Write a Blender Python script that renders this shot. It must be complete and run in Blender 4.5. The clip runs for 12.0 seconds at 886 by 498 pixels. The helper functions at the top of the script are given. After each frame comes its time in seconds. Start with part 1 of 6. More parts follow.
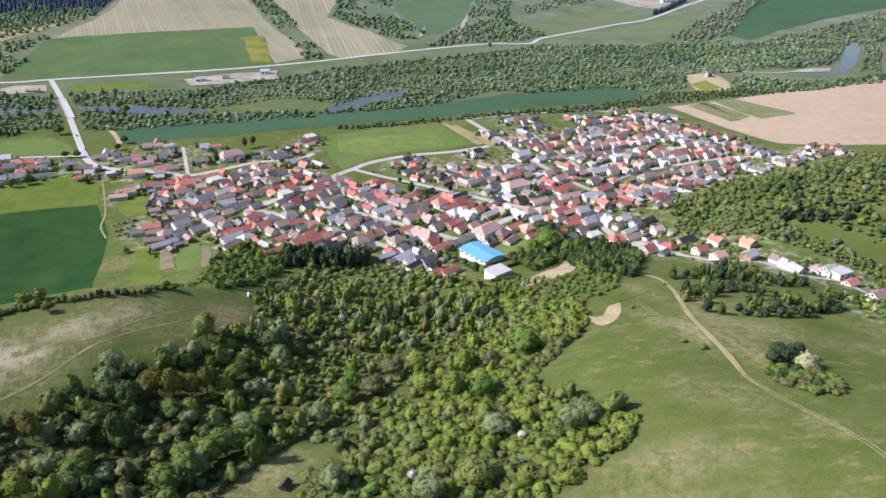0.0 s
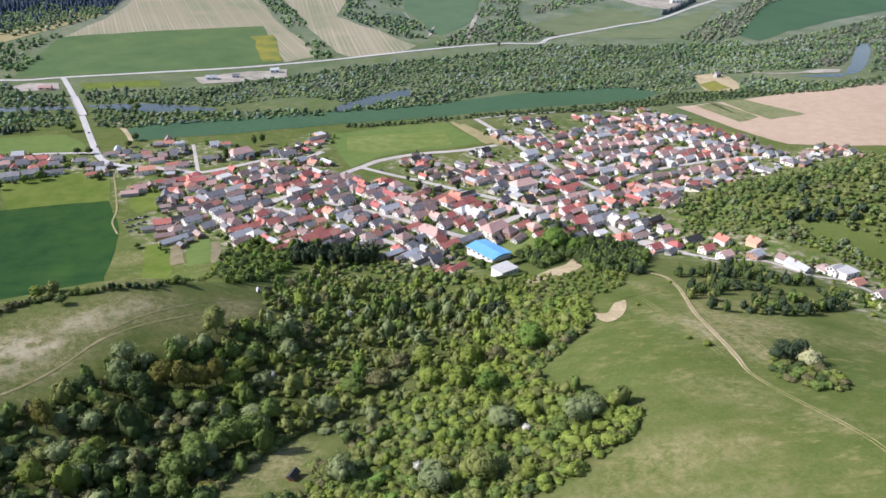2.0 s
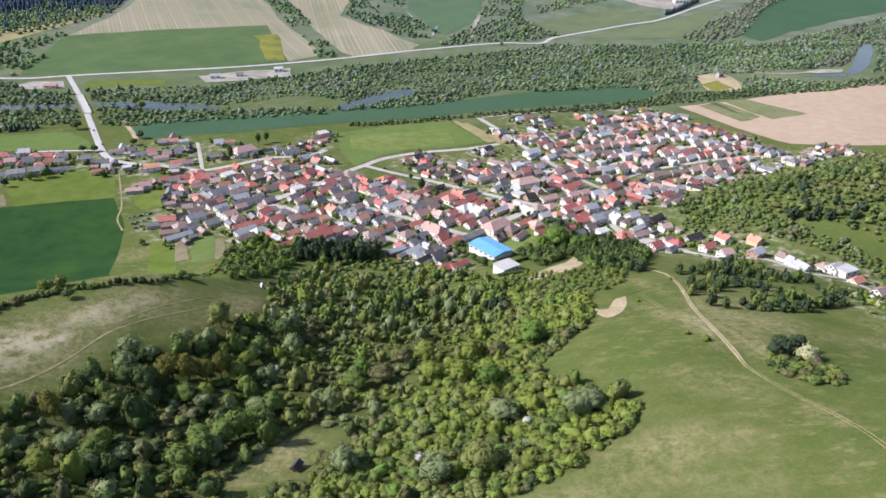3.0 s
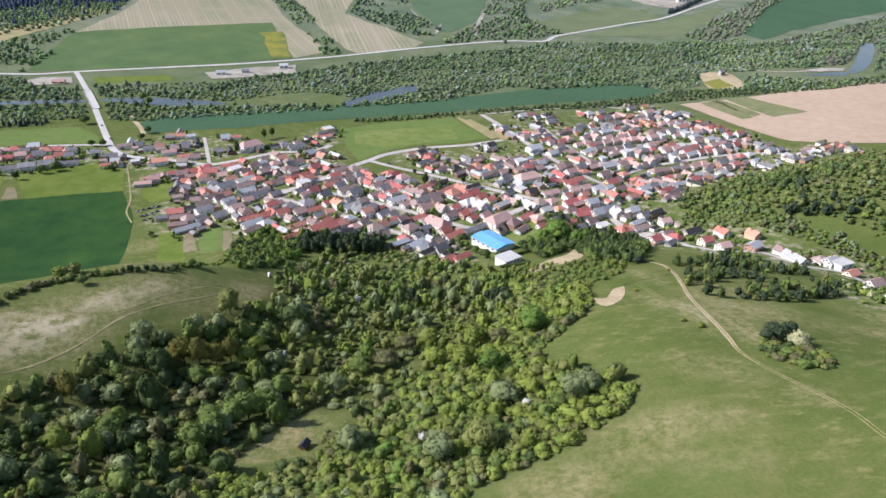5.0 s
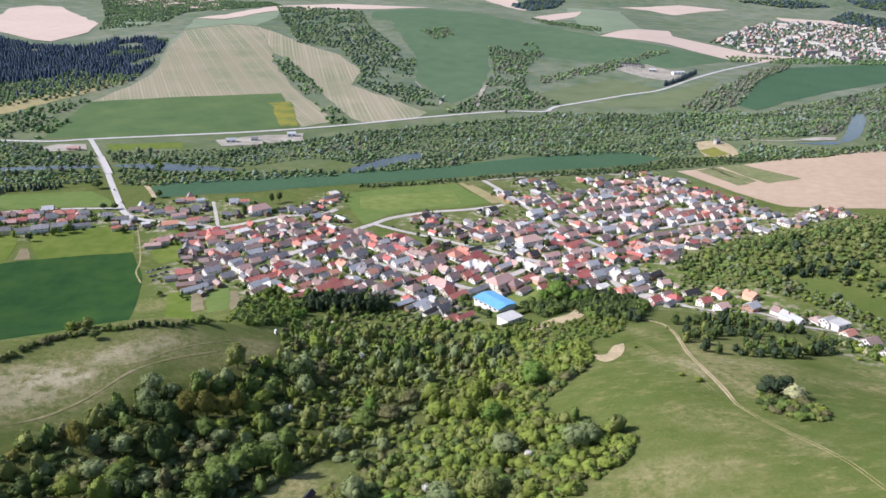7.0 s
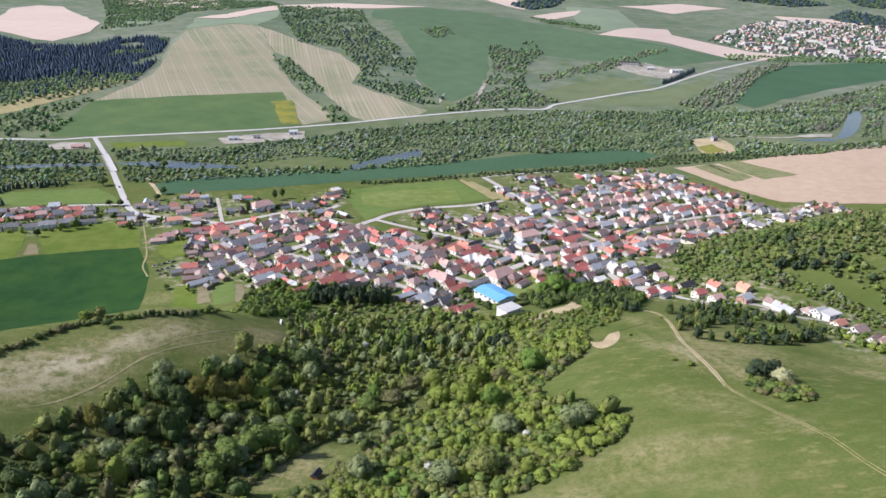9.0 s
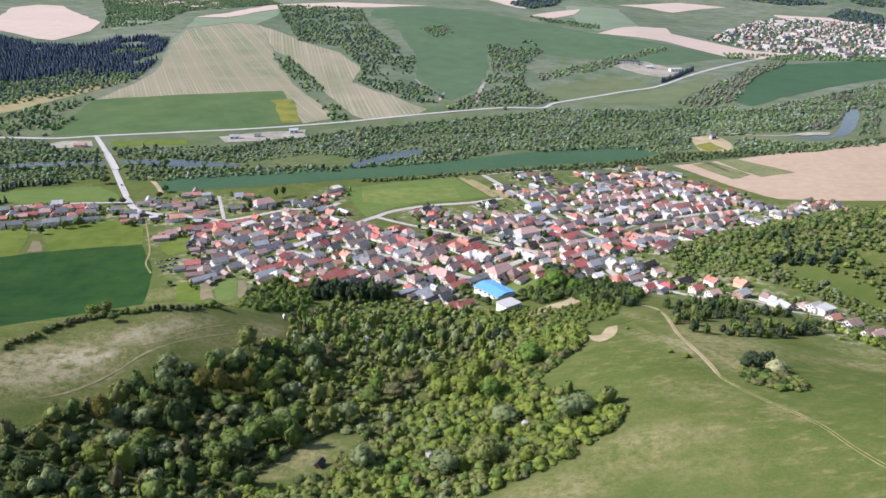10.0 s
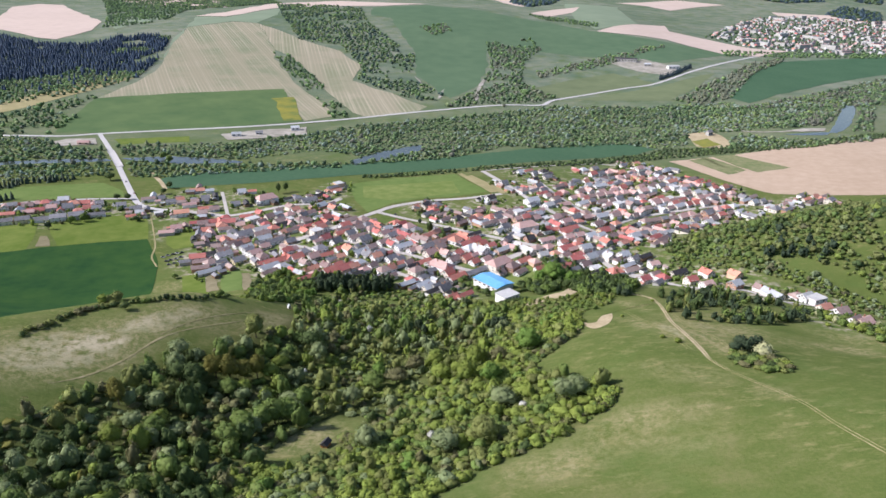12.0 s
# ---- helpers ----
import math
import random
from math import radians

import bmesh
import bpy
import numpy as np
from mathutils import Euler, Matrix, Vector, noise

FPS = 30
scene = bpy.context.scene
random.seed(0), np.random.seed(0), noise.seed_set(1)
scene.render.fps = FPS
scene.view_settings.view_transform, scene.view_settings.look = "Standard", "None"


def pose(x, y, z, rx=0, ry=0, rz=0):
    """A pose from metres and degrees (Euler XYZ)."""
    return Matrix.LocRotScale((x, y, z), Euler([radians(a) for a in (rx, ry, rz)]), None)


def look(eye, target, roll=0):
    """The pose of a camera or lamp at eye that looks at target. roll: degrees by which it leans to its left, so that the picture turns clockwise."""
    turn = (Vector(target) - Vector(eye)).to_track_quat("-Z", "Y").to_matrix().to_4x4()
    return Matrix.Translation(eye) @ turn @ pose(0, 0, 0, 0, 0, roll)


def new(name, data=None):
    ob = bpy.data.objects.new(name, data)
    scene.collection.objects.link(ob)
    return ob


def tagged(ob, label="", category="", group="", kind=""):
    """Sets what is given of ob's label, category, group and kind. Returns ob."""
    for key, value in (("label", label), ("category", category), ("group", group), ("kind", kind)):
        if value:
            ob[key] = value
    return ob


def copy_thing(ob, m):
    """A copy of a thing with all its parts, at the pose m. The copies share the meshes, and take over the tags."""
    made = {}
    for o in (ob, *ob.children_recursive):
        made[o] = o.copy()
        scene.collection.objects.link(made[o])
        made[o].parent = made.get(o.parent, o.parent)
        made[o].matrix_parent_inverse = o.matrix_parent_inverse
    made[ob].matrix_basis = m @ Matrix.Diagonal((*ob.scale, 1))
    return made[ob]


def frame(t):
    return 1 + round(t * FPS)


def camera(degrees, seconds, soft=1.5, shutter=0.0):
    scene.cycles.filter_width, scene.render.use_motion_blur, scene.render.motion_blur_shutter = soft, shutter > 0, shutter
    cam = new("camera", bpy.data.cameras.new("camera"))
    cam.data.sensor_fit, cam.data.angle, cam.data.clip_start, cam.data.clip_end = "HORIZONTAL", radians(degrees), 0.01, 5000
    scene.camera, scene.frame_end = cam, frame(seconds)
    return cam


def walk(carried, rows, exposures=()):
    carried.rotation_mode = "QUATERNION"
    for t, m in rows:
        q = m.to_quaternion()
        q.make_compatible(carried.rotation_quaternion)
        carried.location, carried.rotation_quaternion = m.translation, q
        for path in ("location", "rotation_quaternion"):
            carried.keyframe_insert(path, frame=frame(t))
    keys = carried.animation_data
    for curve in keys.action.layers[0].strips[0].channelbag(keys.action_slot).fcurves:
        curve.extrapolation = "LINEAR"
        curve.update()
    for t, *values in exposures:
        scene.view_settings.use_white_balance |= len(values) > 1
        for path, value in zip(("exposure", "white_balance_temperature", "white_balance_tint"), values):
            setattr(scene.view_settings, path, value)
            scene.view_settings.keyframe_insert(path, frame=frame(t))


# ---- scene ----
import itertools

cam = camera(64.0, 12.0, soft=1.55)
# metres to one step of the plan below
PLAN = 1.36
# seconds, place on the plan, yaw, pitch and roll in degrees
ROWS = [
    (0, 0.07, 0.00, 191.55, -0.063, -26.557, -0.296),
    (0.5, 0.09, -0.32, 191.57, 0.139, -26.551, -0.253),
    (1, 0.16, -0.92, 191.52, 0.340, -26.559, -0.262),
    (1.5, 0.26, -1.88, 191.50, 0.493, -26.551, -0.315),
    (2, 0.34, -3.09, 191.50, 0.638, -26.561, -0.359),
    (2.5, 0.43, -4.56, 191.50, 0.762, -26.571, -0.376),
    (3, 0.50, -6.32, 191.53, 0.864, -26.571, -0.448),
    (5, 0.58, -14.47, 191.75, 1.125, -26.676, -0.581),
    (5.3, 0.56, -15.78, 191.77, 1.197, -26.676, -0.597),
    (5.4, 0.55, -16.22, 191.77, 1.221, -26.611, -0.603),
    (5.5, 0.54, -16.66, 191.78, 1.244, -25.557, -0.609),
    (5.6, 0.54, -17.09, 191.78, 1.268, -24.155, -0.614),
    (5.7, 0.53, -17.53, 191.79, 1.292, -22.826, -0.620),
    (5.8, 0.52, -17.97, 191.79, 1.316, -22.013, -0.625),
    (5.9, 0.51, -18.40, 191.80, 1.340, -21.444, -0.631),
    (6, 0.51, -18.84, 191.81, 1.364, -21.254, -0.636),
    (6.5, 0.46, -21.34, 191.67, 1.383, -21.241, -0.658),
    (7, 0.42, -23.80, 191.65, 1.399, -21.243, -0.641),
    (9, 0.31, -33.71, 191.86, 1.398, -21.303, -0.523),
    (9.5, 0.28, -36.24, 191.97, 1.384, -21.330, -0.481),
    (10, 0.23, -38.72, 192.06, 1.376, -21.376, -0.470),
    (10.5, 0.23, -41.22, 192.12, 1.375, -21.407, -0.418),
    (11, 0.23, -43.75, 192.19, 1.358, -21.432, -0.407),
    (11.5, 0.23, -46.32, 192.25, 1.344, -21.461, -0.363),
    (12, 0.24, -48.91, 192.31, 1.350, -21.489, -0.342),
]
walk(cam, [(t, pose(x * PLAN, y * PLAN, z * PLAN, 0, 0, yaw) @ pose(0, 0, 0, 90 + pitch) @ pose(0, 0, 0, 0, 0, -roll)) for t, x, y, z, yaw, pitch, roll in ROWS], [(0.0, 0.37, 6270, 17), (12.0, 0.37, 6270, 17)])

# ---- sky, sun ----
SUN_FROM = Vector((-0.79, -0.03, 0.62)).normalized()
world = bpy.data.worlds.new("sky")
scene.world = world
world.use_nodes = True
wn = world.node_tree
sky = wn.nodes.new("ShaderNodeTexSky")
sky.sky_type, sky.sun_disc = "NISHITA", False
sky.sun_elevation = math.asin(SUN_FROM.z)
sky.sun_rotation = math.atan2(SUN_FROM.x, SUN_FROM.y)
sky.dust_density = 1.5
wn.links.new(sky.outputs[0], wn.nodes["Background"].inputs[0])
wn.nodes["Background"].inputs[1].default_value = 0.115
sun = new("sun", bpy.data.lights.new("sun", "SUN"))
sun.data.energy, sun.data.angle, sun.data.color = 5.0, radians(0.6), (1.0, 0.965, 0.925)
sun.matrix_world = look(SUN_FROM * 100, (0, 0, 0))

# ---- lie of the land ----
NEAR_HILLS = [
    [69, 71, 62, 53, 70, 94, 80, 82, 75, 59, 42],
    [50, 69, 37, 38, 53, 83, 75, 56, 46, 42, 39],
    [32, 67, 39, 12, 71, 41, 64, 29, 25, 31, 37],
    [21, 35, 73, 2, 43, 42, 39, 25, 26, 31, 35],
    [8, -12, 18, -9, 30, 22, -7, 33, 41, 38, 34],
    [-7, -5, -2, -4, -10, 0, 24, 52, 48, 42, 33],
    [1, -6, 3, 1, 6, 1, 41, 33, 47, 46, 31],
    [-2, -4, 3, -5, 6, -16, -4, 18, 56, 50, 33],
    [0, 0, 0, 0, 0, 0, 0, 0, 0, 0, 0],
]
FAR_HILLS = [
    [0, 0, 0, 0, 0, 0, 0, 0, 0, 0, 0],
    [53, 58, 53, 43, 13, -2, -6, -1, 0, 0, 0],
    [85, 82, 79, 88, 72, 47, 7, 2, 3, 3, 2],
    [105, 85, 72, 95, 99, 70, 24, 8, 9, 7, 5],
    [126, 104, 88, 85, 78, 63, 38, 21, 18, 14, 10],
    [150, 133, 117, 99, 80, 74, 68, 54, 42, 33, 25],
    [179, 161, 143, 125, 111, 113, 118, 108, 93, 78, 65],
    [212, 193, 176, 165, 163, 172, 183, 183, 170, 150, 129],
    [246, 230, 216, 213, 223, 241, 261, 272, 260, 233, 202],
]


def smooth(a, b, v):
    u = np.clip((np.asarray(v, float) - a) / (b - a), 0, 1)
    return u * u * (3 - 2 * u)


def spline(table, x0, dx, y0, dy, x, y):
    """A smooth surface over a coarse grid of hill heights (cubic B-spline)."""
    g = np.array(table, float)
    u = np.clip((np.asarray(x, float) - x0) / dx, 0, g.shape[1] - 1.001)
    v = np.clip((np.asarray(y, float) - y0) / dy, 0, g.shape[0] - 1.001)
    i, j = np.floor(u).astype(int), np.floor(v).astype(int)
    u, v, out = u - i, v - j, 0.0

    def basis(t):
        return ((1 - t) ** 3 / 6, (3 * t ** 3 - 6 * t * t + 4) / 6, (-3 * t ** 3 + 3 * t * t + 3 * t + 1) / 6, t ** 3 / 6)

    bu, bv = basis(u), basis(v)
    for a in range(4):
        for b in range(4):
            out = out + bu[a] * bv[b] * g[np.clip(j + b - 1, 0, g.shape[0] - 1), np.clip(i + a - 1, 0, g.shape[1] - 1)]
    return out


def ground_z(x, y):
    x, y = np.asarray(x, float), np.asarray(y, float)
    near = spline(NEAR_HILLS, -300, 90, 60, 60, x, y)
    far = spline(FAR_HILLS, -1800, 420, 800, 450, x, y)
    # the western meadow breaks off behind its hedge, steepened to fit the camera's view
    out, along = -0.581 * (x + 175) + 0.814 * (y - 192), 0.814 * (x + 175) + 0.581 * (y - 192)
    scarp = smooth(3, 30, out) * smooth(120, 55, out) * smooth(-110, -50, along) * smooth(118, 78, along)
    return 3 + 6 * smooth(640, 390, y) + near + far - 10 * scarp


# ---- plan: outlines and lines in plan steps, placed to fit the camera's view ----
CROP = [(-320, 393), (-301, 399), (-280, 408), (-255, 418), (-226, 428), (-214, 407), (-201, 385), (-192, 359), (-186, 338), (-180, 318), (-166, 290), (-152, 262), (-152, 246), (-170, 230), (-190, 222), (-215, 216), (-260, 222), (-310, 260), (-332, 330)]
RIVER_FIELD = [(-283, 585), (-275, 606), (-218, 633), (-122, 657), (-9, 698), (93, 751), (162, 782), (195, 783), (225, 755), (196, 730), (86, 688), (-8, 650), (-95, 621), (-188, 583), (-244, 565), (-263, 557)]
MEADOW_A = [(-104, 584), (-61, 611), (-5, 630), (27, 568), (-6, 550), (-35, 542), (-58, 524), (-73, 497), (-90, 532)]
MEADOW_B = [(-89, 578), (-7, 605), (1, 563), (-26, 550), (-59, 533), (-84, 541)]
STRIP_A = [(-1, 630), (3, 632), (36, 569), (29, 564)]
STRIP_B = [(8, 622), (12, 626), (46, 566), (38, 561)]
FAR_GREEN = [(-485, 779), (-503, 842), (-521, 961), (-428, 1003), (-276, 1062), (-233, 950), (-206, 866), (-270, 829), (-433, 779)]
YELLOW_PATCH = [(-278, 997), (-247, 1010), (-209, 876), (-228, 864)]
STRIPED_A = [(-521, 961), (-509, 1067), (-517, 1188), (-569, 1378), (-601, 1561), (-532, 1660), (-469, 1645), (-362, 1364), (-346, 1287), (-300, 1188), (-253, 1080), (-194, 974), (-171, 899), (-204, 867), (-233, 950), (-276, 1062), (-428, 1003)]
STRIPED_B = [(-468, 1646), (-389, 1549), (-315, 1456), (-240, 1385), (-182, 1275), (-181, 1146), (-110, 1066), (-47, 979), (-63, 932), (-128, 897), (-176, 976), (-239, 1146), (-310, 1298), (-361, 1364)]
BEIGE_RIGHT = [(225, 698), (244, 655), (263, 611), (283, 574), (322, 565), (361, 559), (466, 558), (623, 841), (506, 795), (389, 752), (302, 722), (255, 709)]
BEIGE_STRIP_A = [(246, 702), (267, 712), (281, 649), (267, 644)]
BEIGE_STRIP_C = [(260, 708), (271, 714), (291, 658), (282, 651)]
BEIGE_STRIP_B = [(276, 716), (300, 721), (337, 662), (300, 649), (286, 674)]
BEIGE_FAR_A = [(-1158, 1627), (-1146, 1779), (-1286, 2060), (-1278, 2190), (-1205, 2183), (-826, 1635), (-781, 1507), (-794, 1384), (-846, 1397), (-969, 1488), (-1092, 1528)]
BEIGE_FAR_B = [(-1121, 2396), (-1172, 2674), (-926, 2743), (-664, 2067), (-765, 2101), (-900, 2191)]
BEIGE_FAR_C = [(-653, 1763), (-611, 1872), (-583, 2296), (-427, 2537), (-110, 2408), (-230, 2148), (-503, 2034), (-574, 1753)]
BEIGE_FAR_D = [(73, 3178), (200, 3302), (278, 2755), (213, 2636), (136, 2954)]
BEIGE_FAR_E = [(203, 2189), (316, 2496), (418, 2640), (361, 2350), (252, 2098)]
BEIGE_FAR_F = [(613, 2931), (888, 3086), (1066, 3008), (930, 2916), (771, 2732), (717, 2856)]
BEIGE_FAR_G = [(330, 1800), (468, 2016), (580, 2083), (552, 1921), (678, 1699), (766, 1690), (645, 1561), (576, 1555), (485, 1722)]
BEIGE_FAR_H = [(1178, 2829), (1371, 2778), (1585, 2539), (1515, 2421), (1278, 2619), (1162, 2724)]
PALE_FAR_A = [(-876, 1806), (-837, 2033), (-700, 1722), (-744, 1519)]
PALE_FAR_B = [(385, 2799), (581, 2771), (488, 2037), (343, 1832), (317, 2048)]
GREEN_HILL = [(-183, 1826), (66, 2112), (325, 1808), (474, 1681), (588, 1554), (402, 1401), (279, 1457), (168, 1494), (99, 1544), (51, 1467), (54, 1336), (26, 1138), (-14, 1044), (-75, 1208), (-93, 1410)]
GREEN_HILL_TOP = [(-253, 2058), (-104, 2283), (82, 2110), (-182, 1815), (-238, 1867)]
GREEN_ROAD_A = [(104, 1135), (192, 1238), (284, 1305), (338, 1209), (172, 1093), (107, 1056)]
GREEN_ROAD_B = [(173, 1067), (335, 1179), (468, 1306), (415, 1195), (321, 1055), (246, 1066)]
GREEN_RIGHT = [(415, 1059), (553, 1335), (676, 1504), (958, 1638), (1170, 1709), (1019, 1473), (807, 1361), (613, 1211), (426, 1022)]
TAN_LEFT = [(-665, 879), (-636, 931), (-602, 1016), (-561, 1093), (-522, 1096), (-553, 1001), (-603, 876), (-638, 838)]
HILL_GRASS = [(-519, 1197), (-573, 1388), (-607, 1577), (-649, 1749), (-570, 1741), (-497, 2010), (-463, 1806), (-471, 1654), (-535, 1670), (-604, 1569), (-567, 1378)]
WATER_A = [(-490, 635), (-460, 642), (-416, 655), (-367, 662), (-357, 654), (-413, 640), (-452, 630), (-481, 623)]
WATER_B = [(-354, 666), (-303, 678), (-241, 670), (-225, 658), (-275, 649), (-329, 655)]
WATER_C = [(-114, 673), (-94, 707), (-60, 742), (-43, 752), (-45, 725), (-74, 690), (-105, 656)]
WATER_D = [(445, 813), (456, 814), (485, 846), (529, 918), (587, 1025), (576, 1031), (531, 957), (483, 872)]
GRAVEL_BAR = [(395, 825), (419, 820), (445, 823), (455, 839), (427, 838)]
SITE = [(281, 827), (315, 835), (314, 767), (301, 752), (274, 758)]
SITE_FAR = [(-288, 785), (-257, 810), (-193, 833), (-185, 793), (-240, 770), (-270, 761)]
SITE_BRIDGE = [(-462, 729), (-453, 747), (-422, 750), (-406, 724), (-445, 709)]
WORKS_YARD = [(297, 1401), (368, 1448), (419, 1344), (375, 1278), (330, 1325)]
TOWN = [(625, 1868), (1001, 2569), (1238, 2712), (1538, 2459), (1059, 1654), (804, 1656), (686, 1721)]
SAND_A = [(36, 291), (49, 306), (60, 320), (68, 344), (71, 343), (66, 308), (57, 293), (46, 287), (38, 284)]
SAND_B = [(55, 231), (57, 226), (60, 225), (65, 236), (69, 238), (67, 226), (62, 217), (57, 214), (55, 221)]
SPORT = [(32, 354), (31, 374), (45, 388), (58, 392), (54, 371), (45, 349)]
FALLOW_PATCH = [(-295, 404), (-286, 407), (-297, 425), (-302, 424)]
GARDEN_A = [(-226, 455), (-222, 455), (-214, 435), (-219, 435)]
GARDEN_B = [(-203, 467), (-198, 467), (-179, 413), (-185, 414)]
GARDEN_C = [(-161, 365), (-156, 367), (-143, 333), (-150, 331)]
GARDEN_D = [(-138, 364), (-133, 364), (-121, 331), (-126, 328)]
TRACK_MEADOW = [(-141, 158), (-135, 164), (-129, 173), (-123, 185), (-118, 196), (-110, 206), (-100, 216), (-89, 228)]
ROAD_VALLEY = [(-605, 749), (-530, 757), (-466, 760), (-429, 776), (-352, 803), (-270, 829), (-185, 865), (-131, 893), (-44, 949), (61, 1002), (120, 1017), (151, 1067), (265, 1159), (336, 1204), (432, 1317), (578, 1492), (677, 1597)]
ROAD_BRIDGE = [(-429, 776), (-384, 705), (-344, 638), (-304, 569), (-277, 523), (-265, 507), (-252, 498), (-236, 494)]
ROAD_WEST = [(-277, 523), (-312, 519), (-349, 510), (-373, 501), (-410, 489)]
TRACK_FIELD = [(-253, 495), (-241, 471), (-224, 435), (-214, 412), (-209, 394), (-199, 378)]
STREET_MAIN = [(-236, 494), (-211, 490), (-184, 482), (-163, 493), (-140, 511), (-113, 517), (-102, 535)]
STREET_SCHOOL = [(-210, 549), (-197, 516), (-184, 482)]
STREET_CROSS = [(-121, 416), (-102, 439), (-89, 459), (-76, 485), (-67, 499), (-53, 518), (-25, 535), (8, 545), (38, 561)]
STREET_MID = [(-67, 499), (-50, 488), (-22, 470), (7, 447), (35, 428), (58, 417)]
STREET_TOP = [(164, 681), (139, 685), (84, 667), (25, 644)]
STREET_NORTH = [(23, 643), (45, 592), (65, 536), (84, 495), (104, 460)]
STREET_NEW = [(72, 627), (88, 560), (105, 513)]
STREET_EAST = [(66, 494), (109, 511), (135, 527), (192, 565), (243, 583)]
STREET_EAST_B = [(104, 460), (140, 505), (181, 525), (233, 540), (270, 538)]
STREET_SOUTH = [(-83, 423), (-58, 413), (-31, 400), (-8, 387), (14, 377)]
STREET_CHURCH = [(14, 377), (33, 397), (58, 417), (77, 416), (91, 422), (98, 395), (105, 377), (124, 350), (144, 324)]
STREET_ROW = [(105, 377), (121, 362), (138, 332), (165, 328), (177, 307), (196, 297), (179, 230)]
STREET_LOW = [(-147, 422), (-112, 411), (-79, 394), (-39, 373), (-17, 354)]
TRACK_RIVER = [(-300, 612), (-278, 581), (-263, 555)]
TRACK_HILL = [(79, 300), (87, 282), (94, 270), (94, 253), (92, 236), (89, 215), (88, 197), (88, 184), (88, 174), (88, 167), (91, 159)]
TRACK_LOW = [(88, 167), (91, 159), (96, 148), (99, 141), (102, 129), (103, 116), (105, 103), (107, 88), (109, 70)]
HOUSES_WEST = [(-365, 485, 'p'), (-361, 489, 'g'), (-358, 494, 'r'), (-350, 491, 'b'), (-346, 498, 'p'), (-340, 500, 'r'), (-332, 499, 'g'), (-328, 506, 'l'), (-316, 499, 'o'), (-309, 503, 'r'), (-302, 502, 'p'), (-296, 501, 'g'), (-353, 469, 'r'), (-349, 476, 'l'), (-342, 476, 'p'), (-337, 480, 'r'), (-332, 483, 'g'), (-327, 485, 'p'), (-319, 483, 'r'), (-316, 489, 'g'), (-304, 482, 'o'), (-299, 488, 'r'), (-292, 488, 'g'), (-372, 482, 'r'), (-362, 463, 'g')]
HOUSES_WESTB = [(-342, 448, 'G'), (-331, 452, 'G'), (-319, 456, 'G'), (-308, 460, 'G'), (-297, 466, 'G'), (-287, 473, 'G')]
HOUSES_A = [(-253, 522, 'g'), (-240, 514, 'g'), (-235, 517, 'o'), (-221, 513, 'b'), (-216, 524, 'g'), (-231, 547, 'o'), (-191, 545, 'l'), (-240, 483, 'w'), (-221, 482, 'O'), (-204, 482, 'b'), (-199, 495, 'b'), (-186, 510, 'g'), (-162, 518, 'S'), (-211, 445, 'p'), (-194, 454, 'b'), (-176, 459, 'R'), (-166, 436, 'g'), (-183, 429, 'g'), (-173, 414, 'k'), (-155, 428, 'G')]
HOUSES_B = [(-148, 473, 'b'), (-139, 470, 'g'), (-131, 466, 'w'), (-158, 462, 'w'), (-157, 445, 'o'), (-146, 443, 'w'), (-137, 443, 'r'), (-127, 435, 'o'), (-140, 422, 'l'), (-132, 415, 'G'), (-152, 417, 'o'), (-147, 406, 'l'), (-175, 388, 'R'), (-158, 391, 'G'), (-163, 379, 'b'), (-160, 365, 'L'), (-154, 374, 'g'), (-126, 379, 'r'), (-120, 381, 'R'), (-114, 388, 'r'), (-122, 371, 'l'), (-113, 370, 'w'), (-114, 402, 'p'), (-117, 397, 'r'), (-119, 417, 'g')]
HOUSES_WESTC = [(-276, 497, 'g'), (-261, 490, 'g'), (-254, 481, 'l')]
HOUSES_C = [(-138, 527, 'g'), (-127, 522, 'g'), (-121, 537, 'k'), (-110, 555, 'o'), (-110, 572, 'w'), (-114, 506, 'l'), (-131, 488, 'o'), (-122, 476, 'g'), (-117, 481, 'b'), (-109, 471, 'l'), (-103, 471, 'r'), (-95, 472, 'r'), (-103, 502, 'o'), (-84, 468, 'b'), (-116, 459, 'b'), (-120, 448, 'b'), (-128, 455, 'p'), (-102, 443, 'o'), (-103, 433, 'w'), (-104, 422, 'g'), (-95, 423, 'r'), (-85, 435, 'r'), (-86, 416, 'g')]
HOUSES_D = [(-79, 434, 'g'), (-73, 427, 'b'), (-74, 443, 'b'), (-69, 454, 'g'), (-61, 452, 'r'), (-53, 446, 'l'), (-47, 441, 'p'), (-41, 438, 'R'), (-67, 422, 'g'), (-53, 419, 'b'), (-47, 416, 'r'), (-38, 412, 'l'), (-32, 406, 'p'), (-27, 408, 'b'), (-22, 410, 'G'), (-80, 406, 'r'), (-75, 402, 'o'), (-66, 400, 'l'), (-61, 395, 'g'), (-55, 391, 'o'), (-54, 397, 'g'), (-45, 391, 'g'), (-39, 389, 'g')]
